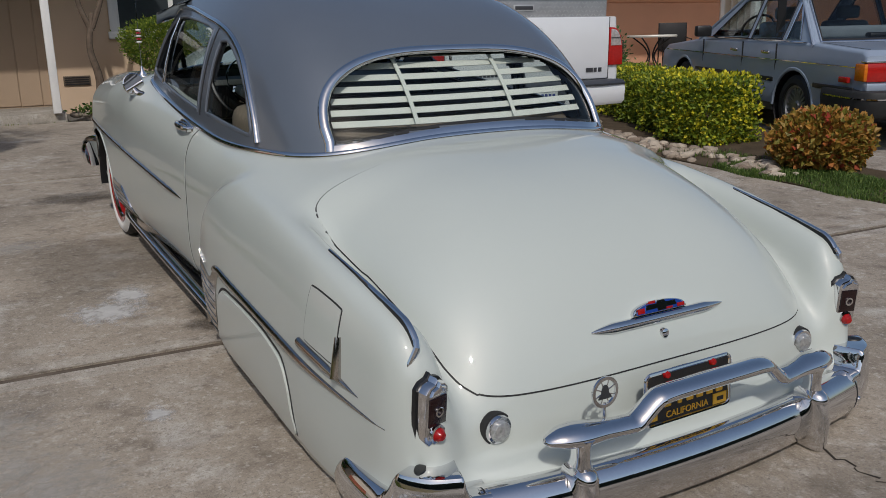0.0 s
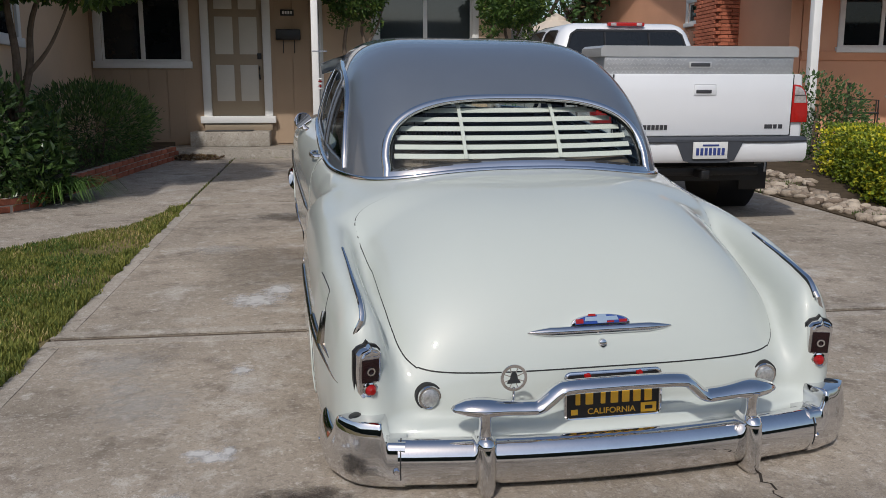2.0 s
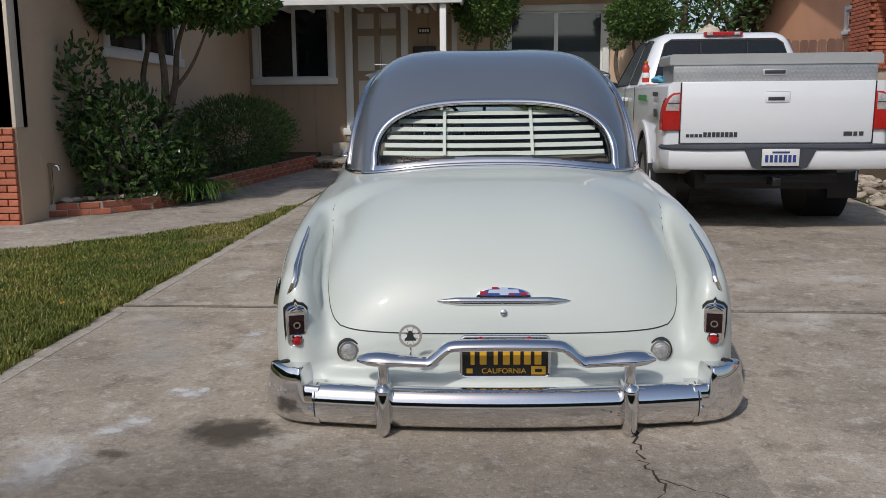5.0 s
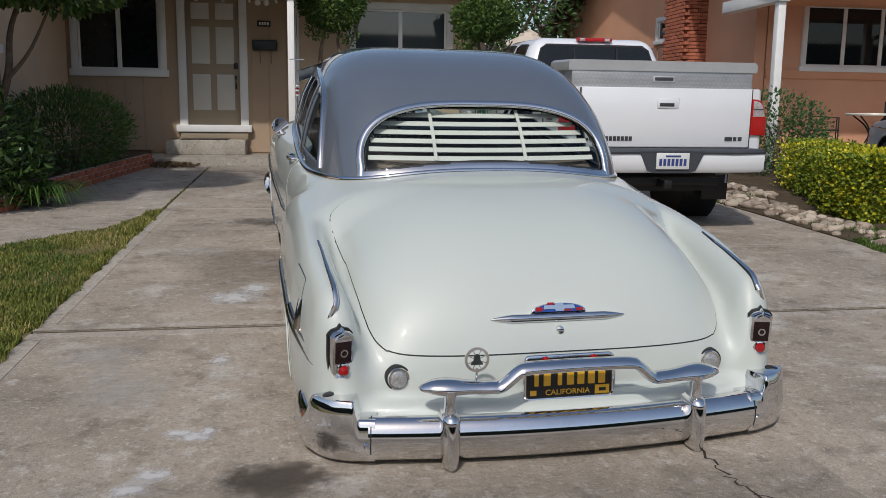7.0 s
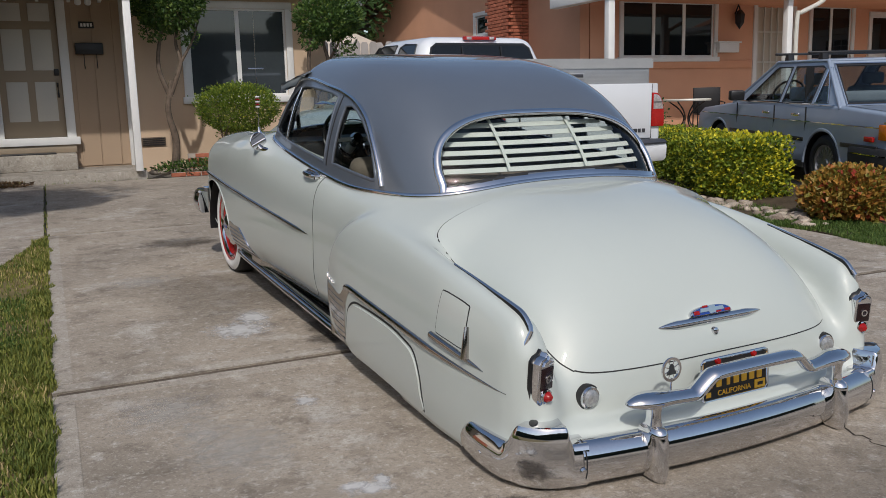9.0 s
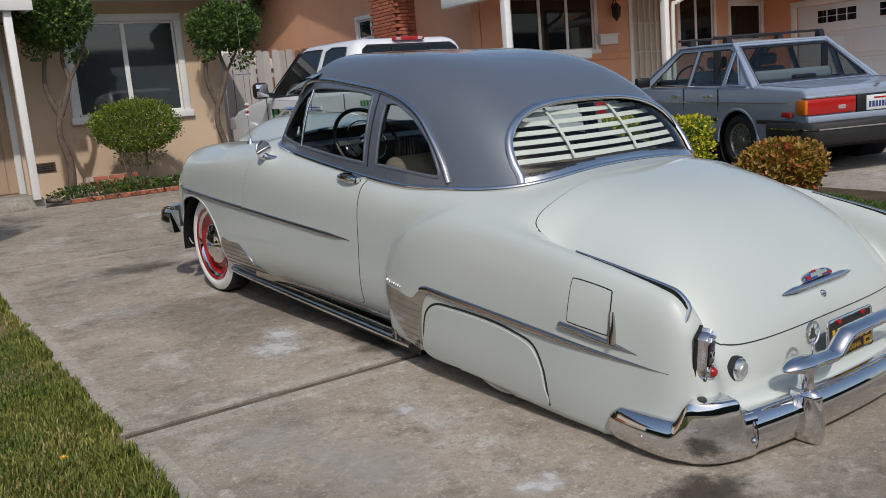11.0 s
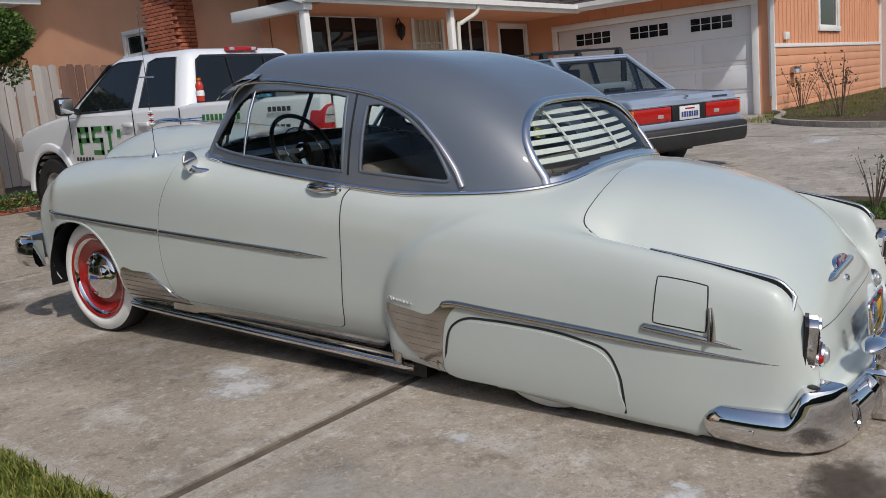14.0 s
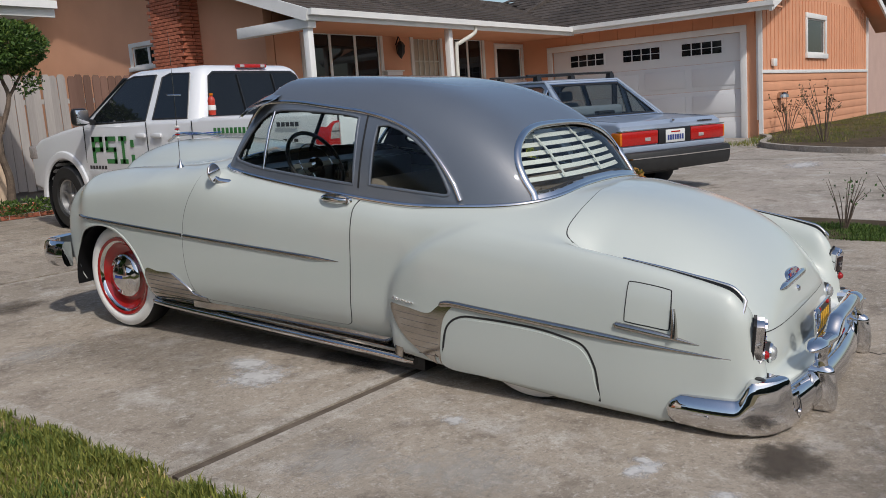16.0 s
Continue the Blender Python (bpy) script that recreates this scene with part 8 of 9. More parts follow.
def side_body(outline, w, crown_, material, owner, bevel=0.05, tuck=0.05):
    """A body from a side outline of (y, z): three sections across make its flanks bulge, edges rounded."""
    bm = bmesh.new()
    zs = [z for _, z in outline]
    zmid, zh = (max(zs) + min(zs)) / 2, (max(zs) - min(zs)) / 2

    def ring(f, inset):
        return [bm.verts.new((f(y, z), y, z)) for y, z in outline]

    prof = lambda y, z: w - tuck * abs((z - zmid) / zh) ** 2.5 - crown_(y)
    n = len(outline)
    R = []
    for s, k in ((-1, 1.0), (1, 1.0)):
        R.append([bm.verts.new((s * prof(y, z), y, z)) for y, z in outline])
    bm.faces.new(R[0][::-1])
    bm.faces.new(R[1])
    for i in range(n):
        j = (i + 1) % n
        bm.faces.new((R[0][i], R[0][j], R[1][j], R[1][i]))
    bmesh.ops.recalc_face_normals(bm, faces=bm.faces)
    es = [e for e in bm.edges if abs(e.verts[0].co.x) > 0.2 and e.verts[0].co.x * e.verts[1].co.x > 0]
    bmesh.ops.bevel(bm, geom=es, offset=bevel, segments=4, affect="EDGES", profile=0.5, clamp_overlap=True)
    return part("body", bm, material, owner, angle=28)


def cabin(bottom, top, w0, w1, z0, z1, material, owner, bevel=0.07):
    """A glasshouse hull between belt and roof; bottom, top: (rear y, front y)."""
    bm = bmesh.new()
    lo = [(-w0, bottom[0]), (w0, bottom[0]), (w0, bottom[1]), (-w0, bottom[1])]
    hi = [(-w1, top[0]), (w1, top[0]), (w1, top[1]), (-w1, top[1])]
    a = [bm.verts.new((x, y, z0)) for x, y in lo]
    b = [bm.verts.new((x, y, z1)) for x, y in hi]
    bm.faces.new(b)
    bm.faces.new(a[::-1])
    for i in range(4):
        j = (i + 1) % 4
        bm.faces.new((a[i], a[j], b[j], b[i]))
    es = [e for e in bm.edges if max(v.co.z for v in e.verts) > z0 + 0.01]
    bmesh.ops.bevel(bm, geom=es, offset=bevel, segments=4, affect="EDGES", profile=0.5)
    return part("cab", bm, material, owner, angle=35)


def side_pane(name, poly, w0, w1, z0, z1, side, material, owner, lift=0.004, seal=True):
    """A pane on the sloping flank of a cabin; poly of (y, z)."""
    def X(z):
        return side * (w0 + (w1 - w0) * (z - z0) / (z1 - z0) + lift)
    c = np.mean(np.array(poly), 0)
    bm = bmesh.new()
    f = [bm.verts.new((X(z), y, z)) for y, z in poly]
    g = [bm.verts.new((X(z) - side * 0.03, y, z)) for y, z in poly]
    bm.faces.new(f)
    for i in range(len(poly)):
        j = (i + 1) % len(poly)
        bm.faces.new((f[i], g[i], g[j], f[j]))
    bmesh.ops.recalc_face_normals(bm, faces=bm.faces)
    ob = part(name, bm, material, owner, smooth=False)
    if seal:
        part("window_seal", sweep([(X(z), y, z) for y, z in poly], disc_section(0.011, 0.006, 6), up=Vector((side, 0, 0.2)), closed=True), BLACK, ob)
    return ob


def end_pane(name, poly, y0, y1, z0, z1, material, owner, lift=0.004, direction=-1):
    """A pane on the sloping back or front of a cabin; poly of (x, z)."""
    def Y(z):
        return y0 + (y1 - y0) * (z - z0) / (z1 - z0) + direction * lift
    bm = bmesh.new()
    f = [bm.verts.new((x, Y(z), z)) for x, z in poly]
    g = [bm.verts.new((x, Y(z) - direction * 0.03, z)) for x, z in poly]
    bm.faces.new(f)
    for i in range(len(poly)):
        j = (i + 1) % len(poly)
        bm.faces.new((f[i], g[i], g[j], f[j]))
    bmesh.ops.recalc_face_normals(bm, faces=bm.faces)
    ob = part(name, bm, material, owner, smooth=False)
    part("window_seal", sweep([(x, Y(z), z) for x, z in poly], disc_section(0.014, 0.008, 6), up=Vector((0, direction, 0.3)), closed=True), BLACK, ob)
    return ob


ALLOY = mat("grey_alloy", (0.42, 0.42, 0.42), 0.35, 0.8, 0.1, 10, 80, 0.05)


def road_wheel(owner, x, y, r, side, w=0.11, rim=0.6, spokes=10, steel=ALLOY):
    wh = new("wheel")
    wh.parent = owner
    M = Matrix.Translation((x, y, r)) @ Matrix.Rotation(radians(90 * side), 4, "Y")
    q = r * rim
    part("tyre", lathe([(q, -w), (q + 0.03, -w * 1.02), (r - 0.03, -w), (r, -w * 0.7), (r, w * 0.7), (r - 0.03, w), (q + 0.02, w * 1.03), (q, w * 0.85)], M, 40), RUBBER, wh)
    part("rim", lathe([(q, w * 0.85), (q - 0.015, w * 0.8), (q - 0.03, w * 0.3), (q * 0.3, w * 0.35), (0.0, w * 0.5)], M, 32), steel, wh)
    for i in range(spokes):
        part("spoke", box(q * 0.25, q * 0.88, -0.012, 0.012, w * 0.45, w * 0.62, m=M @ Matrix.Rotation(2 * math.pi * i / spokes, 4, "Z")), steel, wh, smooth=False)
    part("hub_cap", lathe([(0.0, w * 0.85), (q * 0.22, w * 0.78), (q * 0.28, w * 0.4)], M, 20), steel, wh)


LAMPRED = mat("lamp_red", (0.42, 0.015, 0.012), 0.15, 0, 0.12, 40, 120, 0.2, dist=0.003)
LAMPAMBER = mat("lamp_amber", (0.62, 0.16, 0.01), 0.15, 0, 0.12, 40, 120, 0.2, dist=0.003)
LAMPCLEAR = mat("lamp_clear", (0.55, 0.50, 0.48), 0.12, 0.3, 0.2, 40, 120, 0.3, dist=0.003)
GREENMARK = mat("green_sign_paint", (0.04, 0.19, 0.05), 0.5, 0, 0.05, 10, 60, 0.0)
GREYMARK = mat("dark_grey_mark", (0.06, 0.06, 0.065), 0.4, 0.3, 0.05, 10, 60, 0.0)
DIAMOND = mat("diamond_plate", (0.42, 0.42, 0.42), 0.4, 0.6, 0.1, 8, 60, 0.1, dist=0.004)
ALU = mat("box_aluminium", (0.52, 0.52, 0.51), 0.42, 0.5, 0.06, 4, 60, 0.05)
BUMPGREY = mat("dark_bumper_plastic", (0.045, 0.05, 0.06), 0.6, 0, 0.08, 8, 90, 0.1)
PLATEWHITE = mat("plate_white", (0.66, 0.66, 0.64), 0.5, 0, 0.03, 8, 60, 0.0)
PLATEBLUE = mat("plate_blue", (0.03, 0.05, 0.2), 0.5, 0, 0.03, 8, 60, 0.0)

truck = thing("pickup_truck", "white pickup truck with an aluminium toolbox on its bed", "truck", Matrix.Translation((3.85, 6.16, ground_z(3.85, 6.16))) @ Matrix.Rotation(math.atan(0.03), 4, "X"))
TW = 0.92
outline = [(0.02, 0.62), (0.0, 0.80), (0.0, 1.285), (1.80, 1.275), (1.86, 1.26), (4.10, 1.22), (4.45, 1.17), (4.95, 1.08), (5.16, 0.98), (5.24, 0.80), (5.24, 0.50), (5.0, 0.44)] + arc(4.40, 0.40, 0.46, 5, 175) + [(3.88, 0.36), (1.70, 0.36)] + arc(1.14, 0.40, 0.45, 5, 175) + [(0.60, 0.46), (0.2, 0.55)]
side_body(outline, TW, lambda y: 0.05 * max(0.0, (y - 4.6)) ** 1.2, WHITECAR, truck, 0.045, 0.03)
Z0, Z1 = 1.20, 1.80
cabin((1.84, 4.12), (2.02, 3.30), 0.90, 0.66, Z0, Z1, WHITECAR, truck, 0.13)
for s in (-1, 1):
    side_pane("rear_side_window", [(2.02, 1.27), (2.62, 1.27), (2.62, 1.70), (2.50, 1.73), (2.16, 1.72)], 0.90, 0.66, Z0, Z1, s, DARKGLASS, truck)
    side_pane("front_side_window", [(2.74, 1.26), (3.80, 1.24), (3.72, 1.34), (3.28, 1.70), (3.16, 1.73), (2.74, 1.73)], 0.90, 0.66, Z0, Z1, s, DARKGLASS, truck)
    for y0 in (2.68, 3.90, 1.90):
        part("door_seam", box(s * (TW - 0.004), s * (TW + 0.0015), y0, y0 + 0.010, 0.46, 1.24), BLACK, truck)
    for y0 in (2.78, 2.50):
        part("door_handle", box(s * TW, s * (TW + 0.03), y0 - 0.09, y0 + 0.09, 1.08, 1.125, 0.012), WHITECAR, truck)
    part("side_moulding", box(s * (TW - 0.005), s * (TW + 0.008), 1.9, 3.9, 0.64, 0.72, 0.004), WHITECAR, truck)
    for cy, r in ((4.40, 0.47), (1.14, 0.46)):
        part("fender_flare", sweep([(s * (TW + 0.008), y, z) for y, z in arc(cy, 0.40, r + 0.02, -2, 182, 24)], disc_section(0.05, 0.022, 8), up=Vector((s, 0, 0))), WHITECAR, truck)
        part("wheel_housing", lathe([(r - 0.01, -0.015), (r - 0.01, 0.36), (0.0, 0.36)], Matrix.Translation((s * 0.90, cy, 0.40)) @ Matrix.Rotation(radians(-90 * s), 4, "Y"), 28), BLACK, truck)
        road_wheel(truck, s * 0.80, cy, 0.385, s, 0.13, 0.56, 5)
    # tail lamp
    lamp_o = [(0.79, 0.88), (0.935, 0.88), (0.938, 0.95), (0.93, 1.05), (0.908, 1.13), (0.88, 1.175), (0.85, 1.195), (0.79, 1.20)]
    ML = Matrix.Translation((0, 0.14, 0)) @ Matrix.Rotation(radians(90), 4, "X")
    lm = part("tail_lamp", prism([(s * x, z) for x, z in lamp_o], 0.165, ML, 0.012), LAMPRED, truck, "red and clear tail lamp")
    part("clear_lens", prism([(s * x, z) for x, z in ((0.803, 1.045), (0.915, 1.045), (0.905, 1.10), (0.885, 1.145), (0.86, 1.172), (0.835, 1.18), (0.803, 1.183))], 0.006, ML @ Matrix.Translation((0, 0, 0.163)), 0.003), LAMPCLEAR, lm)
    part("lens_bar", prism([(s * x, z) for x, z in ((0.803, 1.105), (0.90, 1.105), (0.897, 1.113), (0.803, 1.113))], 0.004, ML @ Matrix.Translation((0, 0, 0.168))), GREYMARK, lm)
    part("mirror_arm", sweep([(s * 0.90, 3.70, 1.26), (s * 1.02, 3.68, 1.28)], disc_section(0.03, seg=8)), BLACK, truck)
    part("door_mirror", box(s * 0.98, s * 1.17, 3.63, 3.74, 1.23, 1.42, 0.05, seg=4), BLACK, truck)
    part("mirror_glass", box(s * 1.0, s * 1.15, 3.624, 3.632, 1.25, 1.40, 0.003), CHROME, truck)
    part("mud_flap", box(s * 0.68, s * 0.95, 0.62, 0.64, 0.22, 0.55, 0.004), BLACK, truck)
    part("head_lamp", box(s * 0.66, s * 0.90, 5.05, 5.26, 0.83, 1.0, 0.03), LAMPCLEAR, truck)
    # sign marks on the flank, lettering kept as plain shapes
    X0, X1 = s * (TW + 0.001), s * (TW + 0.004)
    for y0, y1, z0, z1 in ((3.70, 3.76, 0.80, 1.10), (3.54, 3.76, 1.04, 1.10), (3.54, 3.60, 0.93, 1.10), (3.54, 3.76, 0.93, 0.98), (3.28, 3.48, 1.05, 1.10), (3.43, 3.48, 0.95, 1.10), (3.28, 3.48, 0.93, 0.98), (3.28, 3.33, 0.80, 0.98), (3.28, 3.48, 0.80, 0.85), (3.12, 3.17, 0.80, 1.10), (3.07, 3.22, 1.05, 1.10), (3.07, 3.22, 0.80, 0.85), (2.94, 3.0, 0.82, 0.90), (2.94, 3.0, 0.98, 1.06)):
        part("sign_mark", box(X0, X1, y0, y1, z0, z1), GREENMARK, truck, smooth=False)
    for i in range(9):
        part("sign_mark", box(X0, X1, 1.52 - i * 0.062, 1.56 - i * 0.062, 1.11, 1.165), GREENMARK, truck, smooth=False)
    for i in range(6):
        part("badge_mark", box(X0, X1, 3.80 - i * 0.06, 3.845 - i * 0.06, 0.735, 0.775), GREYMARK, truck, smooth=False)
    for i in range(3):
        part("badge_mark", box(X0, X1, 0.52 - i * 0.07, 0.57 - i * 0.07, 0.98, 1.05), GREYMARK, truck, smooth=False)
    for i in range(5):
        part("badge_mark", box(X0, X1, 0.60 - i * 0.06, 0.645 - i * 0.06, 1.16, 1.20), GREYMARK, truck, smooth=False)
end_pane("rear_window", [(-0.74, 1.27), (0.74, 1.27), (0.60, 1.68), (0.54, 1.72), (-0.54, 1.72), (-0.60, 1.68)], 1.84, 2.02, Z0, Z1, DARKGLASS, truck)
for x in (-0.24, 0.24):
    part("window_divider", box(x - 0.008, x + 0.008, 0, 0.44, 0, 0.012, m=Matrix.Translation((0, 1.855, 1.275)) @ Matrix.Rotation(math.atan2(0.6, 0.18), 4, "X")), BLACK, truck)
end_pane("windscreen", [(-0.80, 1.27), (0.80, 1.27), (0.66, 1.72), (-0.66, 1.72)], 4.12, 3.30, Z0, Z1, DARKGLASS, truck, direction=1)
bl = part("brake_light", box(-0.20, 0.20, 1.995, 2.05, 1.765, 1.805, 0.012), LAMPRED, truck, "high red brake light")
part("clear_lens", box(-0.17, -0.11, 1.990, 2.0, 1.77, 1.80, 0.004), LAMPCLEAR, bl)
part("clear_lens", box(0.11, 0.17, 1.990, 2.0, 1.77, 1.80, 0.004), LAMPCLEAR, bl)
tg = part("tailgate", box(-0.785, 0.785, -0.025, 0.03, 0.77, 1.285, 0.015), WHITECAR, truck)
for x in (-0.79, 0.79):
    part("tailgate_seam", box(x - 0.005, x + 0.005, -0.012, 0.02, 0.77, 1.28), BLACK, tg)
part("handle_plate", box(-0.10, 0.10, -0.034, -0.02, 1.11, 1.20, 0.012), WHITECAR, tg)
part("handle_recess", box(-0.08, 0.055, -0.038, -0.03, 1.125, 1.155, 0.004), GREYMARK, tg)
for i in range(12):
    part("badge_mark", box(-0.74 + i * 0.036, -0.712 + i * 0.036, -0.030, -0.024, 0.825, 0.85 if i < 4 else 0.865), GREYMARK, tg, smooth=False)
for x0, x1 in ((0.55, 0.62), (0.63, 0.66), (0.675, 0.71)):
    part("badge_mark", box(x0, x1, -0.030, -0.024, 0.83, 0.865), GREYMARK, tg, smooth=False)
# toolbox
tbx = thing("toolbox", "aluminium diamond-plate toolbox across the truck bed", "toolbox", truck.matrix_basis.copy())
part("box_body", box(-0.84, 0.84, 0.10, 0.62, 1.24, 1.43, 0.008), DIAMOND, tbx)
lidb = bmesh.new()
prism([(-0.87, 1.425), (0.87, 1.425), (0.875, 1.45), (0.872, 1.495), (0.845, 1.515), (-0.845, 1.515), (-0.872, 1.495), (-0.875, 1.45)], 0.56, Matrix.Translation((0, 0.65, 0)) @ Matrix.Rotation(radians(90), 4, "X"), bm=lidb)
part("box_lid", lidb, ALU, tbx, angle=20)
part("box_latch", box(-0.10, 0.10, 0.092, 0.105, 1.335, 1.385, 0.006), ALU, tbx)
part("latch_recess", box(-0.085, 0.085, 0.088, 0.094, 1.345, 1.375, 0.003), GREYMARK, tbx)
tread = bmesh.new()
for i in range(44):
    for j in range(5):
        x, z = -0.82 + i * 0.038 + (0.019 if j % 2 else 0), 1.262 + j * 0.034
        if abs(x) < 0.125 and 1.31 < z < 1.40 or abs(x) > 0.83:
            continue
        box(-0.013, 0.013, -0.002, 0.002, -0.003, 0.003, bm=tread, m=Matrix.Translation((x, 0.099, z)) @ Matrix.Rotation(radians(40 if (i + j) % 2 else -40), 4, "Y"))
part("tread_plate", tread, ALU, tbx, smooth=False)
# bumper
tbp = part("rear_bumper", loft_face([(-0.90, 0.16), (-0.915, 0.02), (-0.88, -0.10), (-0.6, -0.145), (-0.3, -0.15), (0.3, -0.15), (0.6, -0.145), (0.88, -0.10), (0.915, 0.02), (0.90, 0.16)], None, [(0.0, 0.17), (0.02, 0.17), (0.03, 0.13), (0.025, 0.03), (0.0, 0.0), (-0.03, 0.0), (-0.03, 0.17)], [0.56] * 10), WHITECAR, truck, angle=45)
part("bumper_pad", loft_face([(-0.905, 0.10), (-0.90, 0.0), (-0.87, -0.10), (-0.6, -0.15), (0.6, -0.15), (0.87, -0.10), (0.90, 0.0), (0.905, 0.10)], None, [(0.035, 0.0), (0.04, 0.015), (0.02, 0.035), (-0.14, 0.04), (-0.14, 0.0)], [0.725] * 8), BUMPGREY, tbp, angle=45)
part("step_pad", prism([(-0.30, 0.20), (0.30, 0.20), (0.22, 0.03), (0.16, 0.01), (-0.16, 0.01), (-0.22, 0.03)], 0.012, Matrix.Translation((0, -0.175, 0.55)) @ Matrix.Rotation(radians(90), 4, "X")), BUMPGREY, tbp)
tp_ = part("license_plate", box(-0.15, 0.15, -0.205, -0.192, 0.595, 0.735, 0.004), PLATEWHITE, truck, "white licence plate with dark bars")
for i in range(7):
    part("marking_bar", box(-0.125 + i * 0.037, -0.10 + i * 0.037, -0.208, -0.204, 0.625, 0.685), PLATEBLUE, tp_, smooth=False)
part("marking_bar", box(-0.07, 0.07, -0.208, -0.204, 0.70, 0.715), PLATEBLUE, tp_, smooth=False)
part("tow_hitch", box(-0.035, 0.035, -0.14, 0.3, 0.42, 0.49, 0.006), BLACK, truck)
part("hitch_bar", box(-0.55, 0.55, 0.02, 0.10, 0.43, 0.50, 0.01), BLACK, truck)
part("rear_axle", cyl(0.06, 1.5, Matrix.Translation((0, 1.14, 0.385)) @ Matrix.Rotation(radians(90), 4, "Y"), 12), BLACK, truck)
part("chassis", box(-0.6, 0.6, 0.2, 5.0, 0.36, 0.55), BLACK, truck)
bt = thing("drink_bottle", "red sports drink bottle on the bed rail", "bottle", truck.matrix_basis @ Matrix.Translation((-0.84, 1.66, 1.285)))
BOT = mat("red_drink", (0.5, 0.05, 0.03), 0.2, 0, 0.05, 10, 50, 0.0)
part("bottle_body", lathe([(0, 0), (0.036, 0.002), (0.038, 0.08), (0.033, 0.11), (0.038, 0.14), (0.03, 0.17), (0.016, 0.185), (0.016, 0.195)], Matrix(), 18), BOT, bt)
part("cap", lathe([(0.02, 0.193), (0.02, 0.215), (0.0, 0.217)], Matrix(), 14), LAMPAMBER, bt)
part("bottle_label", lathe([(0.0385, 0.05), (0.0395, 0.055), (0.0395, 0.09), (0.036, 0.10)], Matrix(), 18), WHITE, bt)
rag = thing("blue_cloth", "crumpled pale blue cloth on the bed rail", "cloth", truck.matrix_basis @ Matrix.Translation((-0.84, 0.78, 1.285)))
bm = bmesh.new()
bmesh.ops.create_icosphere(bm, subdivisions=3, radius=0.07)
for v in bm.verts:
    v.co *= 1 + 0.5 * noise.noise(v.co * 22)
    v.co.z = max(0.0, v.co.z * 0.55 + 0.02)
part("cloth", bm, mat("blue_cloth", (0.12, 0.4, 0.55), 0.8, 0, 0.1, 20, 90, 0.3), rag)

# ---- blue sedan ----
BH = 20
sedan = thing("sedan", "silver-blue older sedan with a roof rack", "car", Matrix.Translation((7.62, 4.95, ground_z(7.62, 4.95))) @ Matrix.Rotation(radians(-BH), 4, "Z") @ Matrix.Rotation(math.atan(0.028), 4, "X") @ Matrix.Diagonal((1.1, 1.09, 1.03, 1)))
SW = 0.83
so = [(0.10, 0.30), (0.02, 0.50), (0.03, 0.84), (0.10, 0.885), (0.9, 0.925), (3.40, 0.90), (4.35, 0.80), (4.50, 0.72), (4.56, 0.50), (4.50, 0.27), (4.15, 0.24)] + arc(3.74, 0.30, 0.36, 0, 180) + [(3.34, 0.22), (1.48, 0.22)] + arc(1.10, 0.30, 0.36, 0, 180) + [(0.70, 0.26)]
side_body(so, SW, lambda y: 0.04 * max(0, y - 3.9) ** 1.5 + 0.03 * max(0, 0.5 - y), BLUECAR, sedan, 0.035, 0.05)
S0, S1 = 0.89, 1.40
b_w0, b_w1 = 0.77, 0.58
QUARTER = [(1.16, 0.945), (1.42, 0.94), (1.42, 1.30), (1.40, 1.32)]
REARDOOR = [(1.50, 0.94), (2.14, 0.93), (2.14, 1.335), (1.56, 1.335), (1.50, 1.31)]
FRONTDOOR = [(2.22, 0.93), (3.10, 0.925), (2.60, 1.31), (2.54, 1.335), (2.22, 1.335)]
BACKLIGHT = [(-0.66, 0.945), (0.66, 0.945), (0.53, 1.34), (-0.53, 1.34)]
SCREEN = [(-0.68, 0.94), (0.68, 0.94), (0.53, 1.34), (-0.53, 1.34)]
cab_lo, cab_hi = (0.88, 3.42), (1.52, 2.62)


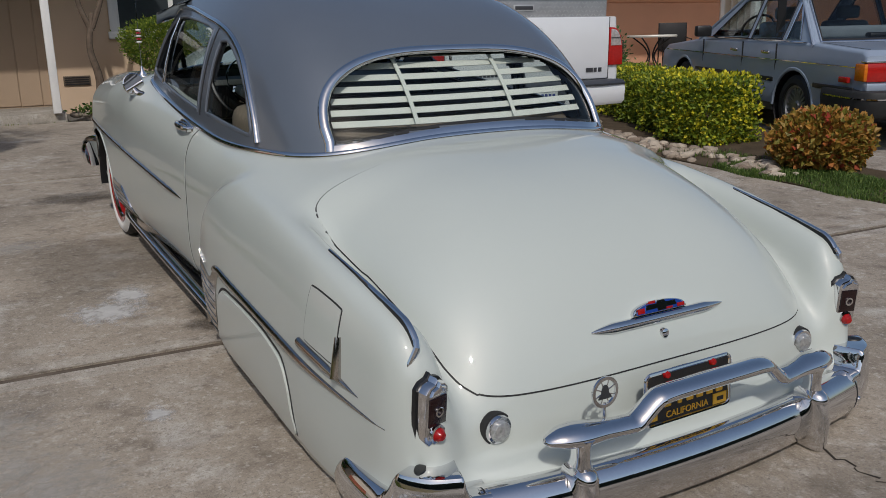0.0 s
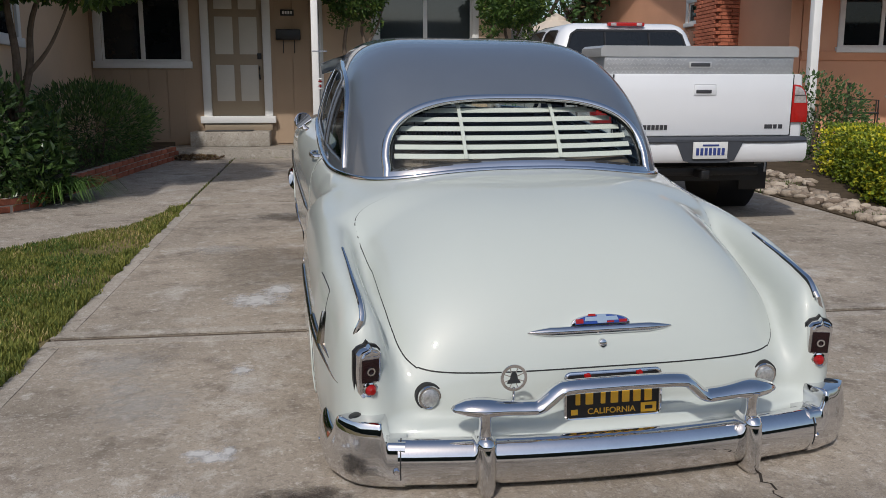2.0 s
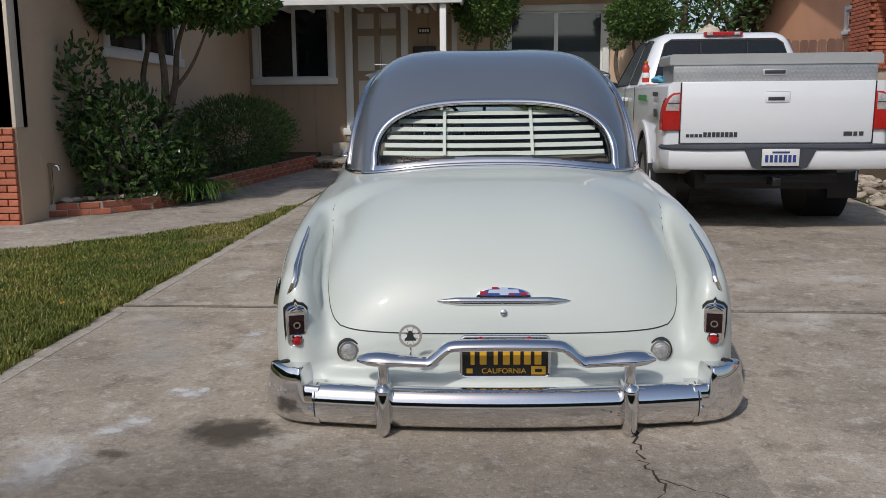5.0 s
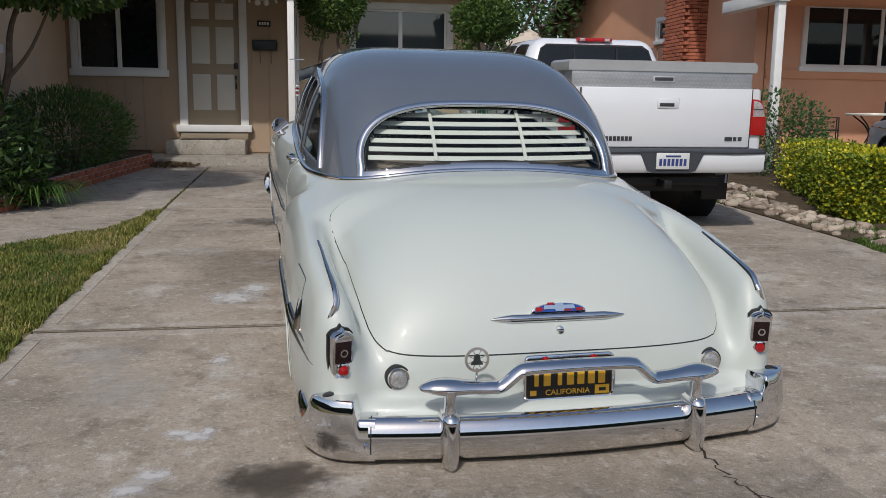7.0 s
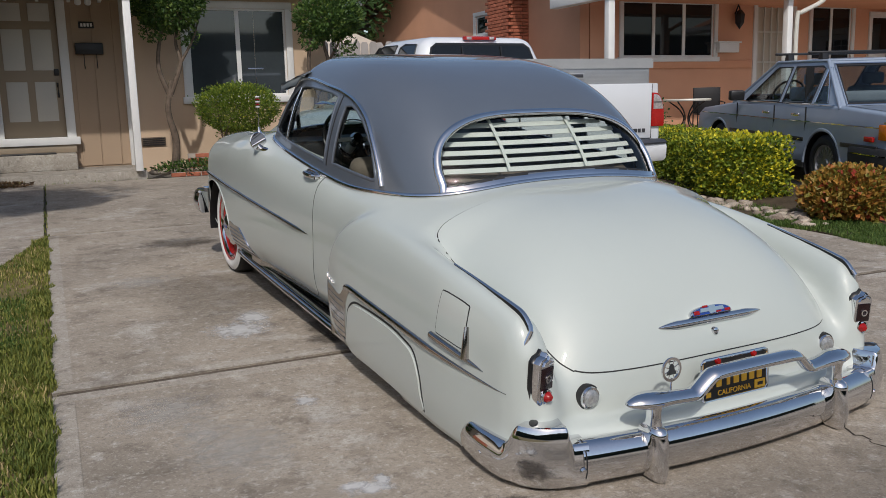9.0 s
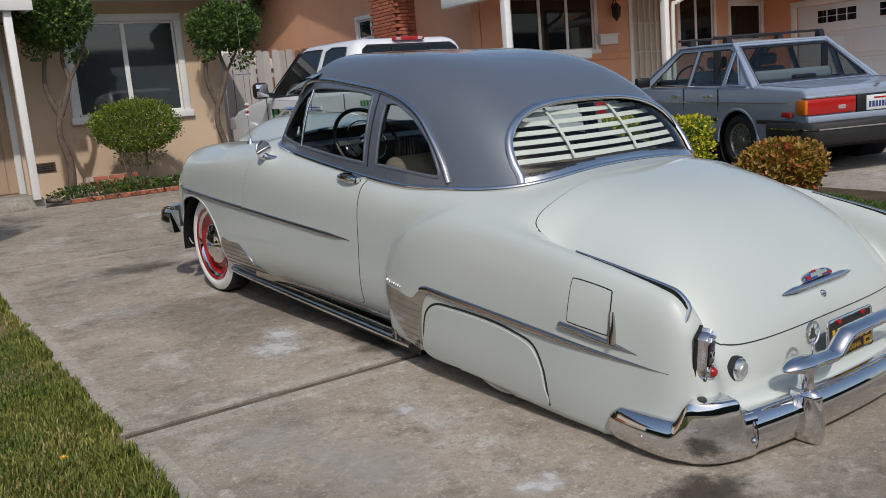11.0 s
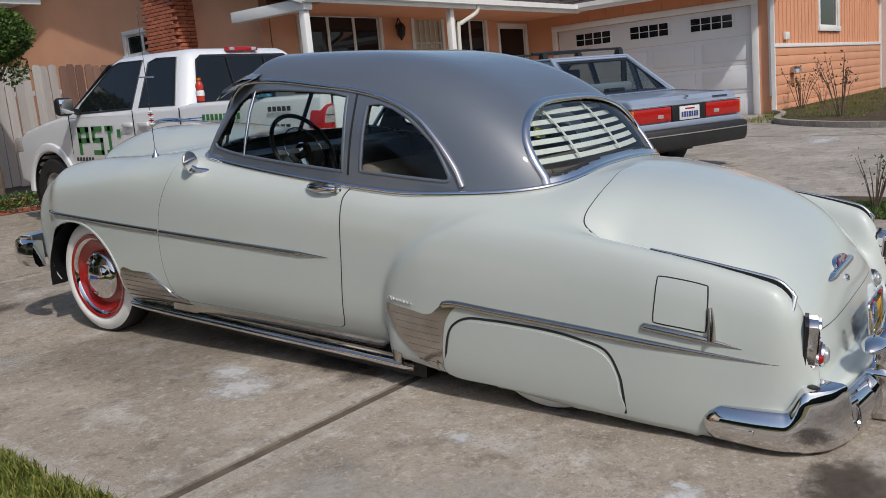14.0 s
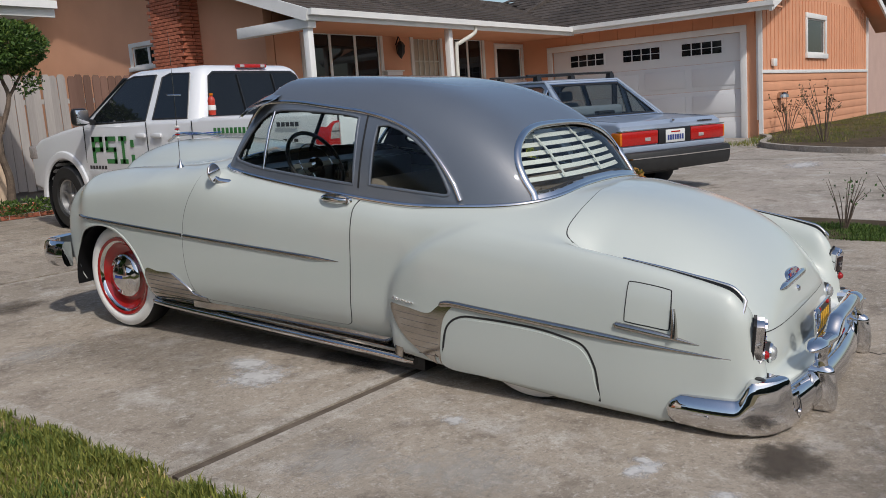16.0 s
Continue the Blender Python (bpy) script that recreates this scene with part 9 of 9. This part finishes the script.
def glasshouse(lo, hi, w0, w1, z0, z1, side_holes, back_holes, front_holes, material, owner):
    """A cabin of thin pillars and a roof, open where the panes go."""
    bm = bmesh.new()
    k = lambda z: (z - z0) / (z1 - z0)

    def face(outer, holes, place):
        edges = []
        for loop in [outer] + holes:
            vs = [bm.verts.new(place(u, z)) for u, z in loop]
            edges += [bm.edges.new((vs[i], vs[(i + 1) % len(vs)])) for i in range(len(vs))]
        bmesh.ops.triangle_fill(bm, use_beauty=True, edges=edges)

    for sd_ in (-1, 1):
        face([(lo[0], z0), (lo[1], z0), (hi[1], z1), (hi[0], z1)], side_holes, lambda u, z: (sd_ * (w0 + (w1 - w0) * k(z)), u, z))
    face([(-w0, z0), (w0, z0), (w1, z1), (-w1, z1)], back_holes, lambda u, z: (u, lo[0] + (hi[0] - lo[0]) * k(z), z))
    face([(-w0, z0), (w0, z0), (w1, z1), (-w1, z1)], front_holes, lambda u, z: (u, lo[1] + (hi[1] - lo[1]) * k(z), z))
    # crowned roof
    nx, ny = 10, 10
    grid = [[bm.verts.new((w1 * (2 * i / nx - 1), hi[0] + (hi[1] - hi[0]) * j / ny, z1 + 0.028 * (1 - (2 * i / nx - 1) ** 4) * (1 - (2 * j / ny - 1) ** 4))) for i in range(nx + 1)] for j in range(ny + 1)]
    for j in range(ny):
        for i in range(nx):
            bm.faces.new((grid[j][i], grid[j][i + 1], grid[j + 1][i + 1], grid[j + 1][i]))
    bmesh.ops.recalc_face_normals(bm, faces=bm.faces)
    ob = part("cab", bm, material, owner, angle=25)
    for sd_ in (-1, 1):
        part("roof_rail", sweep([(sd_ * w1, hi[0] - 0.02, z1 - 0.006), (sd_ * w1, (hi[0] + hi[1]) / 2, z1 - 0.002), (sd_ * w1, hi[1] + 0.02, z1 - 0.006)], disc_section(0.022, 0.018, 10)), material, ob)
        for a, b in ((lo[0], hi[0]), (lo[1], hi[1])):
            part("pillar_edge", sweep([(sd_ * w0, a, z0), (sd_ * w1, b, z1)], disc_section(0.02, 0.02, 10), up=Vector((1, 0, 0))), material, ob)
    for y in hi:
        part("roof_edge", sweep([(x, y, z1 - 0.004) for x in (-w1, 0, w1)], disc_section(0.022, 0.016, 10), up=Vector((0, 0, 1))), material, ob)
    return ob


glasshouse(cab_lo, cab_hi, b_w0, b_w1, S0, S1, [QUARTER, REARDOOR, FRONTDOOR], [BACKLIGHT], [SCREEN], BLUECAR, sedan)
SEDGLASS = glass_mat("sedan_glass", (0.62, 0.68, 0.68))
CLOTH = mat("grey_blue_seat_cloth", (0.20, 0.23, 0.26), 0.85, 0, 0.1, 8, 120, 0.2)
sin_ = tagged(new("cabin_interior"))
sin_.parent = sedan
part("cabin_base", box(-0.72, 0.72, 1.0, 3.30, 0.926, 0.934), CLOTH, sin_)
part("rear_bench", box(-0.62, 0.62, 1.42, 1.56, 0.93, 1.06, 0.04, seg=3), CLOTH, sin_)
for x in (-0.34, 0.34):
    part("front_seat", box(x - 0.25, x + 0.25, 2.22, 2.36, 0.93, 1.10, 0.05, seg=3), CLOTH, sin_)
    part("head_rest", box(x - 0.12, x + 0.12, 2.20, 2.29, 1.12, 1.26, 0.035, seg=3), CLOTH, sin_)
part("steering_wheel", sweep([(-0.34 + 0.18 * math.cos(a), 2.86 - 0.08 * math.sin(a), 1.02 + 0.15 * math.sin(a)) for a in np.linspace(0, 2 * math.pi, 24, endpoint=False)], disc_section(0.014, 0.014, 6), up=Vector((0, -1, 0.5)), closed=True), BLACK, sin_)
part("dashboard", box(-0.68, 0.68, 2.98, 3.22, 0.93, 1.0, 0.03), BLACK, sin_)
part("shelf_lamp", box(-0.13, 0.13, 1.06, 1.16, 0.95, 1.0, 0.02), BLACK, sin_, "dark high brake light on the shelf")
for s in (-1, 1):
    for nm, poly in (("rear_quarter_window", QUARTER), ("rear_door_window", REARDOOR), ("front_door_window", FRONTDOOR)):
        side_pane(nm, poly, b_w0, b_w1, S0, S1, s, SEDGLASS, sedan).visible_shadow = False
    part("window_divider", box(s * 0.655, s * 0.735, 1.66, 1.68, 0.93, 1.33, m=Matrix()), BLACK, sedan)
    part("quarter_chrome", sweep([(s * (b_w0 + (b_w1 - b_w0) * (z - S0) / (S1 - S0) + 0.008), y, z) for y, z in QUARTER], disc_section(0.013, 0.007, 6), up=Vector((s, 0, 0.2)), closed=True), CHROME, sedan)
    for y0 in (1.46, 2.18, 3.18):
        part("door_seam", box(s * (SW - 0.012), s * (SW + 0.001), y0, y0 + 0.009, 0.34 if y0 > 1.5 else 0.62, 0.90), BLACK, sedan)
    for y0 in (1.66, 2.36):
        part("door_handle", box(s * (SW - 0.01), s * (SW + 0.018), y0 - 0.08, y0 + 0.08, 0.79, 0.825, 0.008), CHROME, sedan)
    part("side_moulding", box(s * (SW - 0.01), s * (SW + 0.012), 1.47, 3.36, 0.52, 0.565, 0.006), BLACK, sedan)
    part("side_moulding", box(s * (SW - 0.01), s * (SW + 0.010), 0.12, 0.74, 0.52, 0.565, 0.006), BLACK, sedan)
    part("coach_line", box(s * (SW - 0.003), s * (SW + 0.004), 0.12, 4.3, 0.735, 0.745), CHROME, sedan)
    part("sill_trim", box(s * (SW - 0.05), s * (SW - 0.012), 1.48, 3.34, 0.225, 0.30), GREYMARK, sedan)
    for cy in (3.74, 1.10):
        part("arch_lip", sweep([(s * (SW - 0.006), y, z) for y, z in arc(cy, 0.30, 0.37, -2, 182, 20)], disc_section(0.02, 0.012, 6), up=Vector((s, 0, 0))), BLUECAR, sedan)
        part("wheel_housing", lathe([(0.355, -0.015), (0.355, 0.30), (0.0, 0.30)], Matrix.Translation((s * 0.80, cy, 0.30)) @ Matrix.Rotation(radians(-90 * s), 4, "Y"), 24), BLACK, sedan)
        road_wheel(sedan, s * 0.715, cy, 0.305, s, 0.09, 0.66, 20)
    # lamps: amber corner, red body
    tl = part("tail_lamp", box(s * 0.26, s * 0.80, -0.005, 0.06, 0.62, 0.78, 0.012), LAMPRED, sedan, "wide red tail lamp with an amber corner")
    part("amber_lens", box(s * 0.70, s * 0.822, -0.002, 0.14, 0.625, 0.775, 0.012), LAMPAMBER, tl)
    part("clear_lens", box(s * 0.38, s * 0.46, -0.010, 0.0, 0.66, 0.70, 0.004), LAMPCLEAR, tl)
    part("lamp_trim", box(s * 0.25, s * 0.815, -0.003, 0.07, 0.785, 0.80, 0.003), CHROME, tl)
    part("side_marker", box(s * (SW - 0.02), s * (SW + 0.008), 0.20, 0.34, 0.60, 0.65, 0.006), LAMPRED, sedan)
    part("mirror", box(s * 0.80, s * 0.98, 3.02, 3.12, 0.93, 1.06, 0.025), BLACK, sedan)
    part("window_chrome", sweep([(s * (b_w0 + 0.008), y, 0.925) for y in np.linspace(1.0, 3.2, 8)], disc_section(0.008, 0.008, 6)), CHROME, sedan)
end_pane("rear_window", BACKLIGHT, 0.88, 1.52, S0, S1, SEDGLASS, sedan).visible_shadow = False
end_pane("windscreen", SCREEN, 3.42, 2.62, S0, S1, SEDGLASS, sedan, direction=1).visible_shadow = False
part("rear_window_trim", sweep([(x, 0.88 + (1.52 - 0.88) * (z - S0) / (S1 - S0) - 0.012, z) for x, z in ((-0.69, 0.93), (0.69, 0.93), (0.55, 1.36), (-0.55, 1.36))], disc_section(0.012, 0.008, 6), up=Vector((0, -1, 0.6)), closed=True), CHROME, sedan)
deck_z = lambda y: 0.885 + 0.05 * (y - 0.10)
part("trunk_seam", sweep([(x, 0.86, deck_z(0.86)) for x in (-0.70, 0.0, 0.70)], [(-0.005, -0.004), (0.005, -0.004), (0.005, 0.002), (-0.005, 0.002)]), BLACK, sedan)
for x in (-0.70, 0.70):
    part("trunk_seam", sweep([(x, y, deck_z(y)) for y in (0.14, 0.5, 0.86)], [(-0.004, -0.004), (0.004, -0.004), (0.004, 0.002), (-0.004, 0.002)]), BLACK, sedan)
part("plate_recess", box(-0.25, 0.25, -0.004, 0.04, 0.60, 0.79, 0.006), BLACK, sedan)
pz = part("license_plate", box(-0.15, 0.15, -0.014, -0.004, 0.62, 0.77, 0.004), PLATEWHITE, sedan, "white licence plate with dark bars")
for i in range(7):
    part("marking_bar", box(-0.125 + i * 0.037, -0.10 + i * 0.037, -0.018, -0.013, 0.65, 0.71), PLATEBLUE, pz, smooth=False)
part("marking_bar", box(-0.07, 0.07, -0.018, -0.013, 0.735, 0.75), LAMPRED, pz, smooth=False)
part("badge_mark", box(-0.02, 0.02, 0.02, 0.045, 0.865, 0.885), CHROME, sedan)
for i in range(6):
    part("badge_mark", box(0.40 + i * 0.04, 0.43 + i * 0.04, 0.022, 0.04, 0.83, 0.85), GREYMARK, sedan, smooth=False)
part("rear_bumper", loft_face([(-0.83, 0.55), (-0.845, 0.20), (-0.83, -0.02), (-0.76, -0.10), (0.0, -0.13), (0.76, -0.10), (0.83, -0.02), (0.845, 0.20), (0.83, 0.55)], None, [(-0.05, 0.0), (0.0, 0.01), (0.022, 0.05), (0.03, 0.13), (0.03, 0.20), (0.018, 0.225), (-0.06, 0.235), (-0.06, 0.0)], [0.315] * 9), RUBBER, sedan, "black plastic bumper", angle=45)
part("bumper_strip", loft_face([(-0.835, 0.50), (-0.848, 0.20), (-0.833, -0.02), (-0.763, -0.103), (0.0, -0.133), (0.763, -0.103), (0.833, -0.02), (0.848, 0.20), (0.835, 0.50)], None, [(0.028, 0.0), (0.034, 0.0), (0.034, 0.012), (0.028, 0.012)], [0.475] * 9), CHROME, sedan, angle=45)
part("silver_valance", box(-0.80, 0.80, -0.02, 0.05, 0.545, 0.61, 0.01), BLUECAR, sedan)
part("underbody", box(-0.66, 0.66, 0.55, 4.3, 0.20, 0.34), BLACK, sedan)
# rack on the roof
rack = thing("roof_rack", "black roof rack with two cross bars", "rack", sedan.matrix_basis.copy())
for y in (1.72, 2.48):
    part("cross_bar", box(-0.70, 0.70, y - 0.022, y + 0.022, 1.475, 1.505, 0.01), BLACK, rack)
    for s in (-1, 1):
        part("rack_foot", prism([(-0.055, 0), (0.055, 0), (0.035, 0.09), (-0.03, 0.10)], 0.07, Matrix.Translation((s * 0.60 + 0.035, y, 1.385)) @ Matrix.Rotation(radians(90), 4, "Z") @ Matrix.Rotation(radians(90), 4, "X"), 0.006), BLACK, rack)
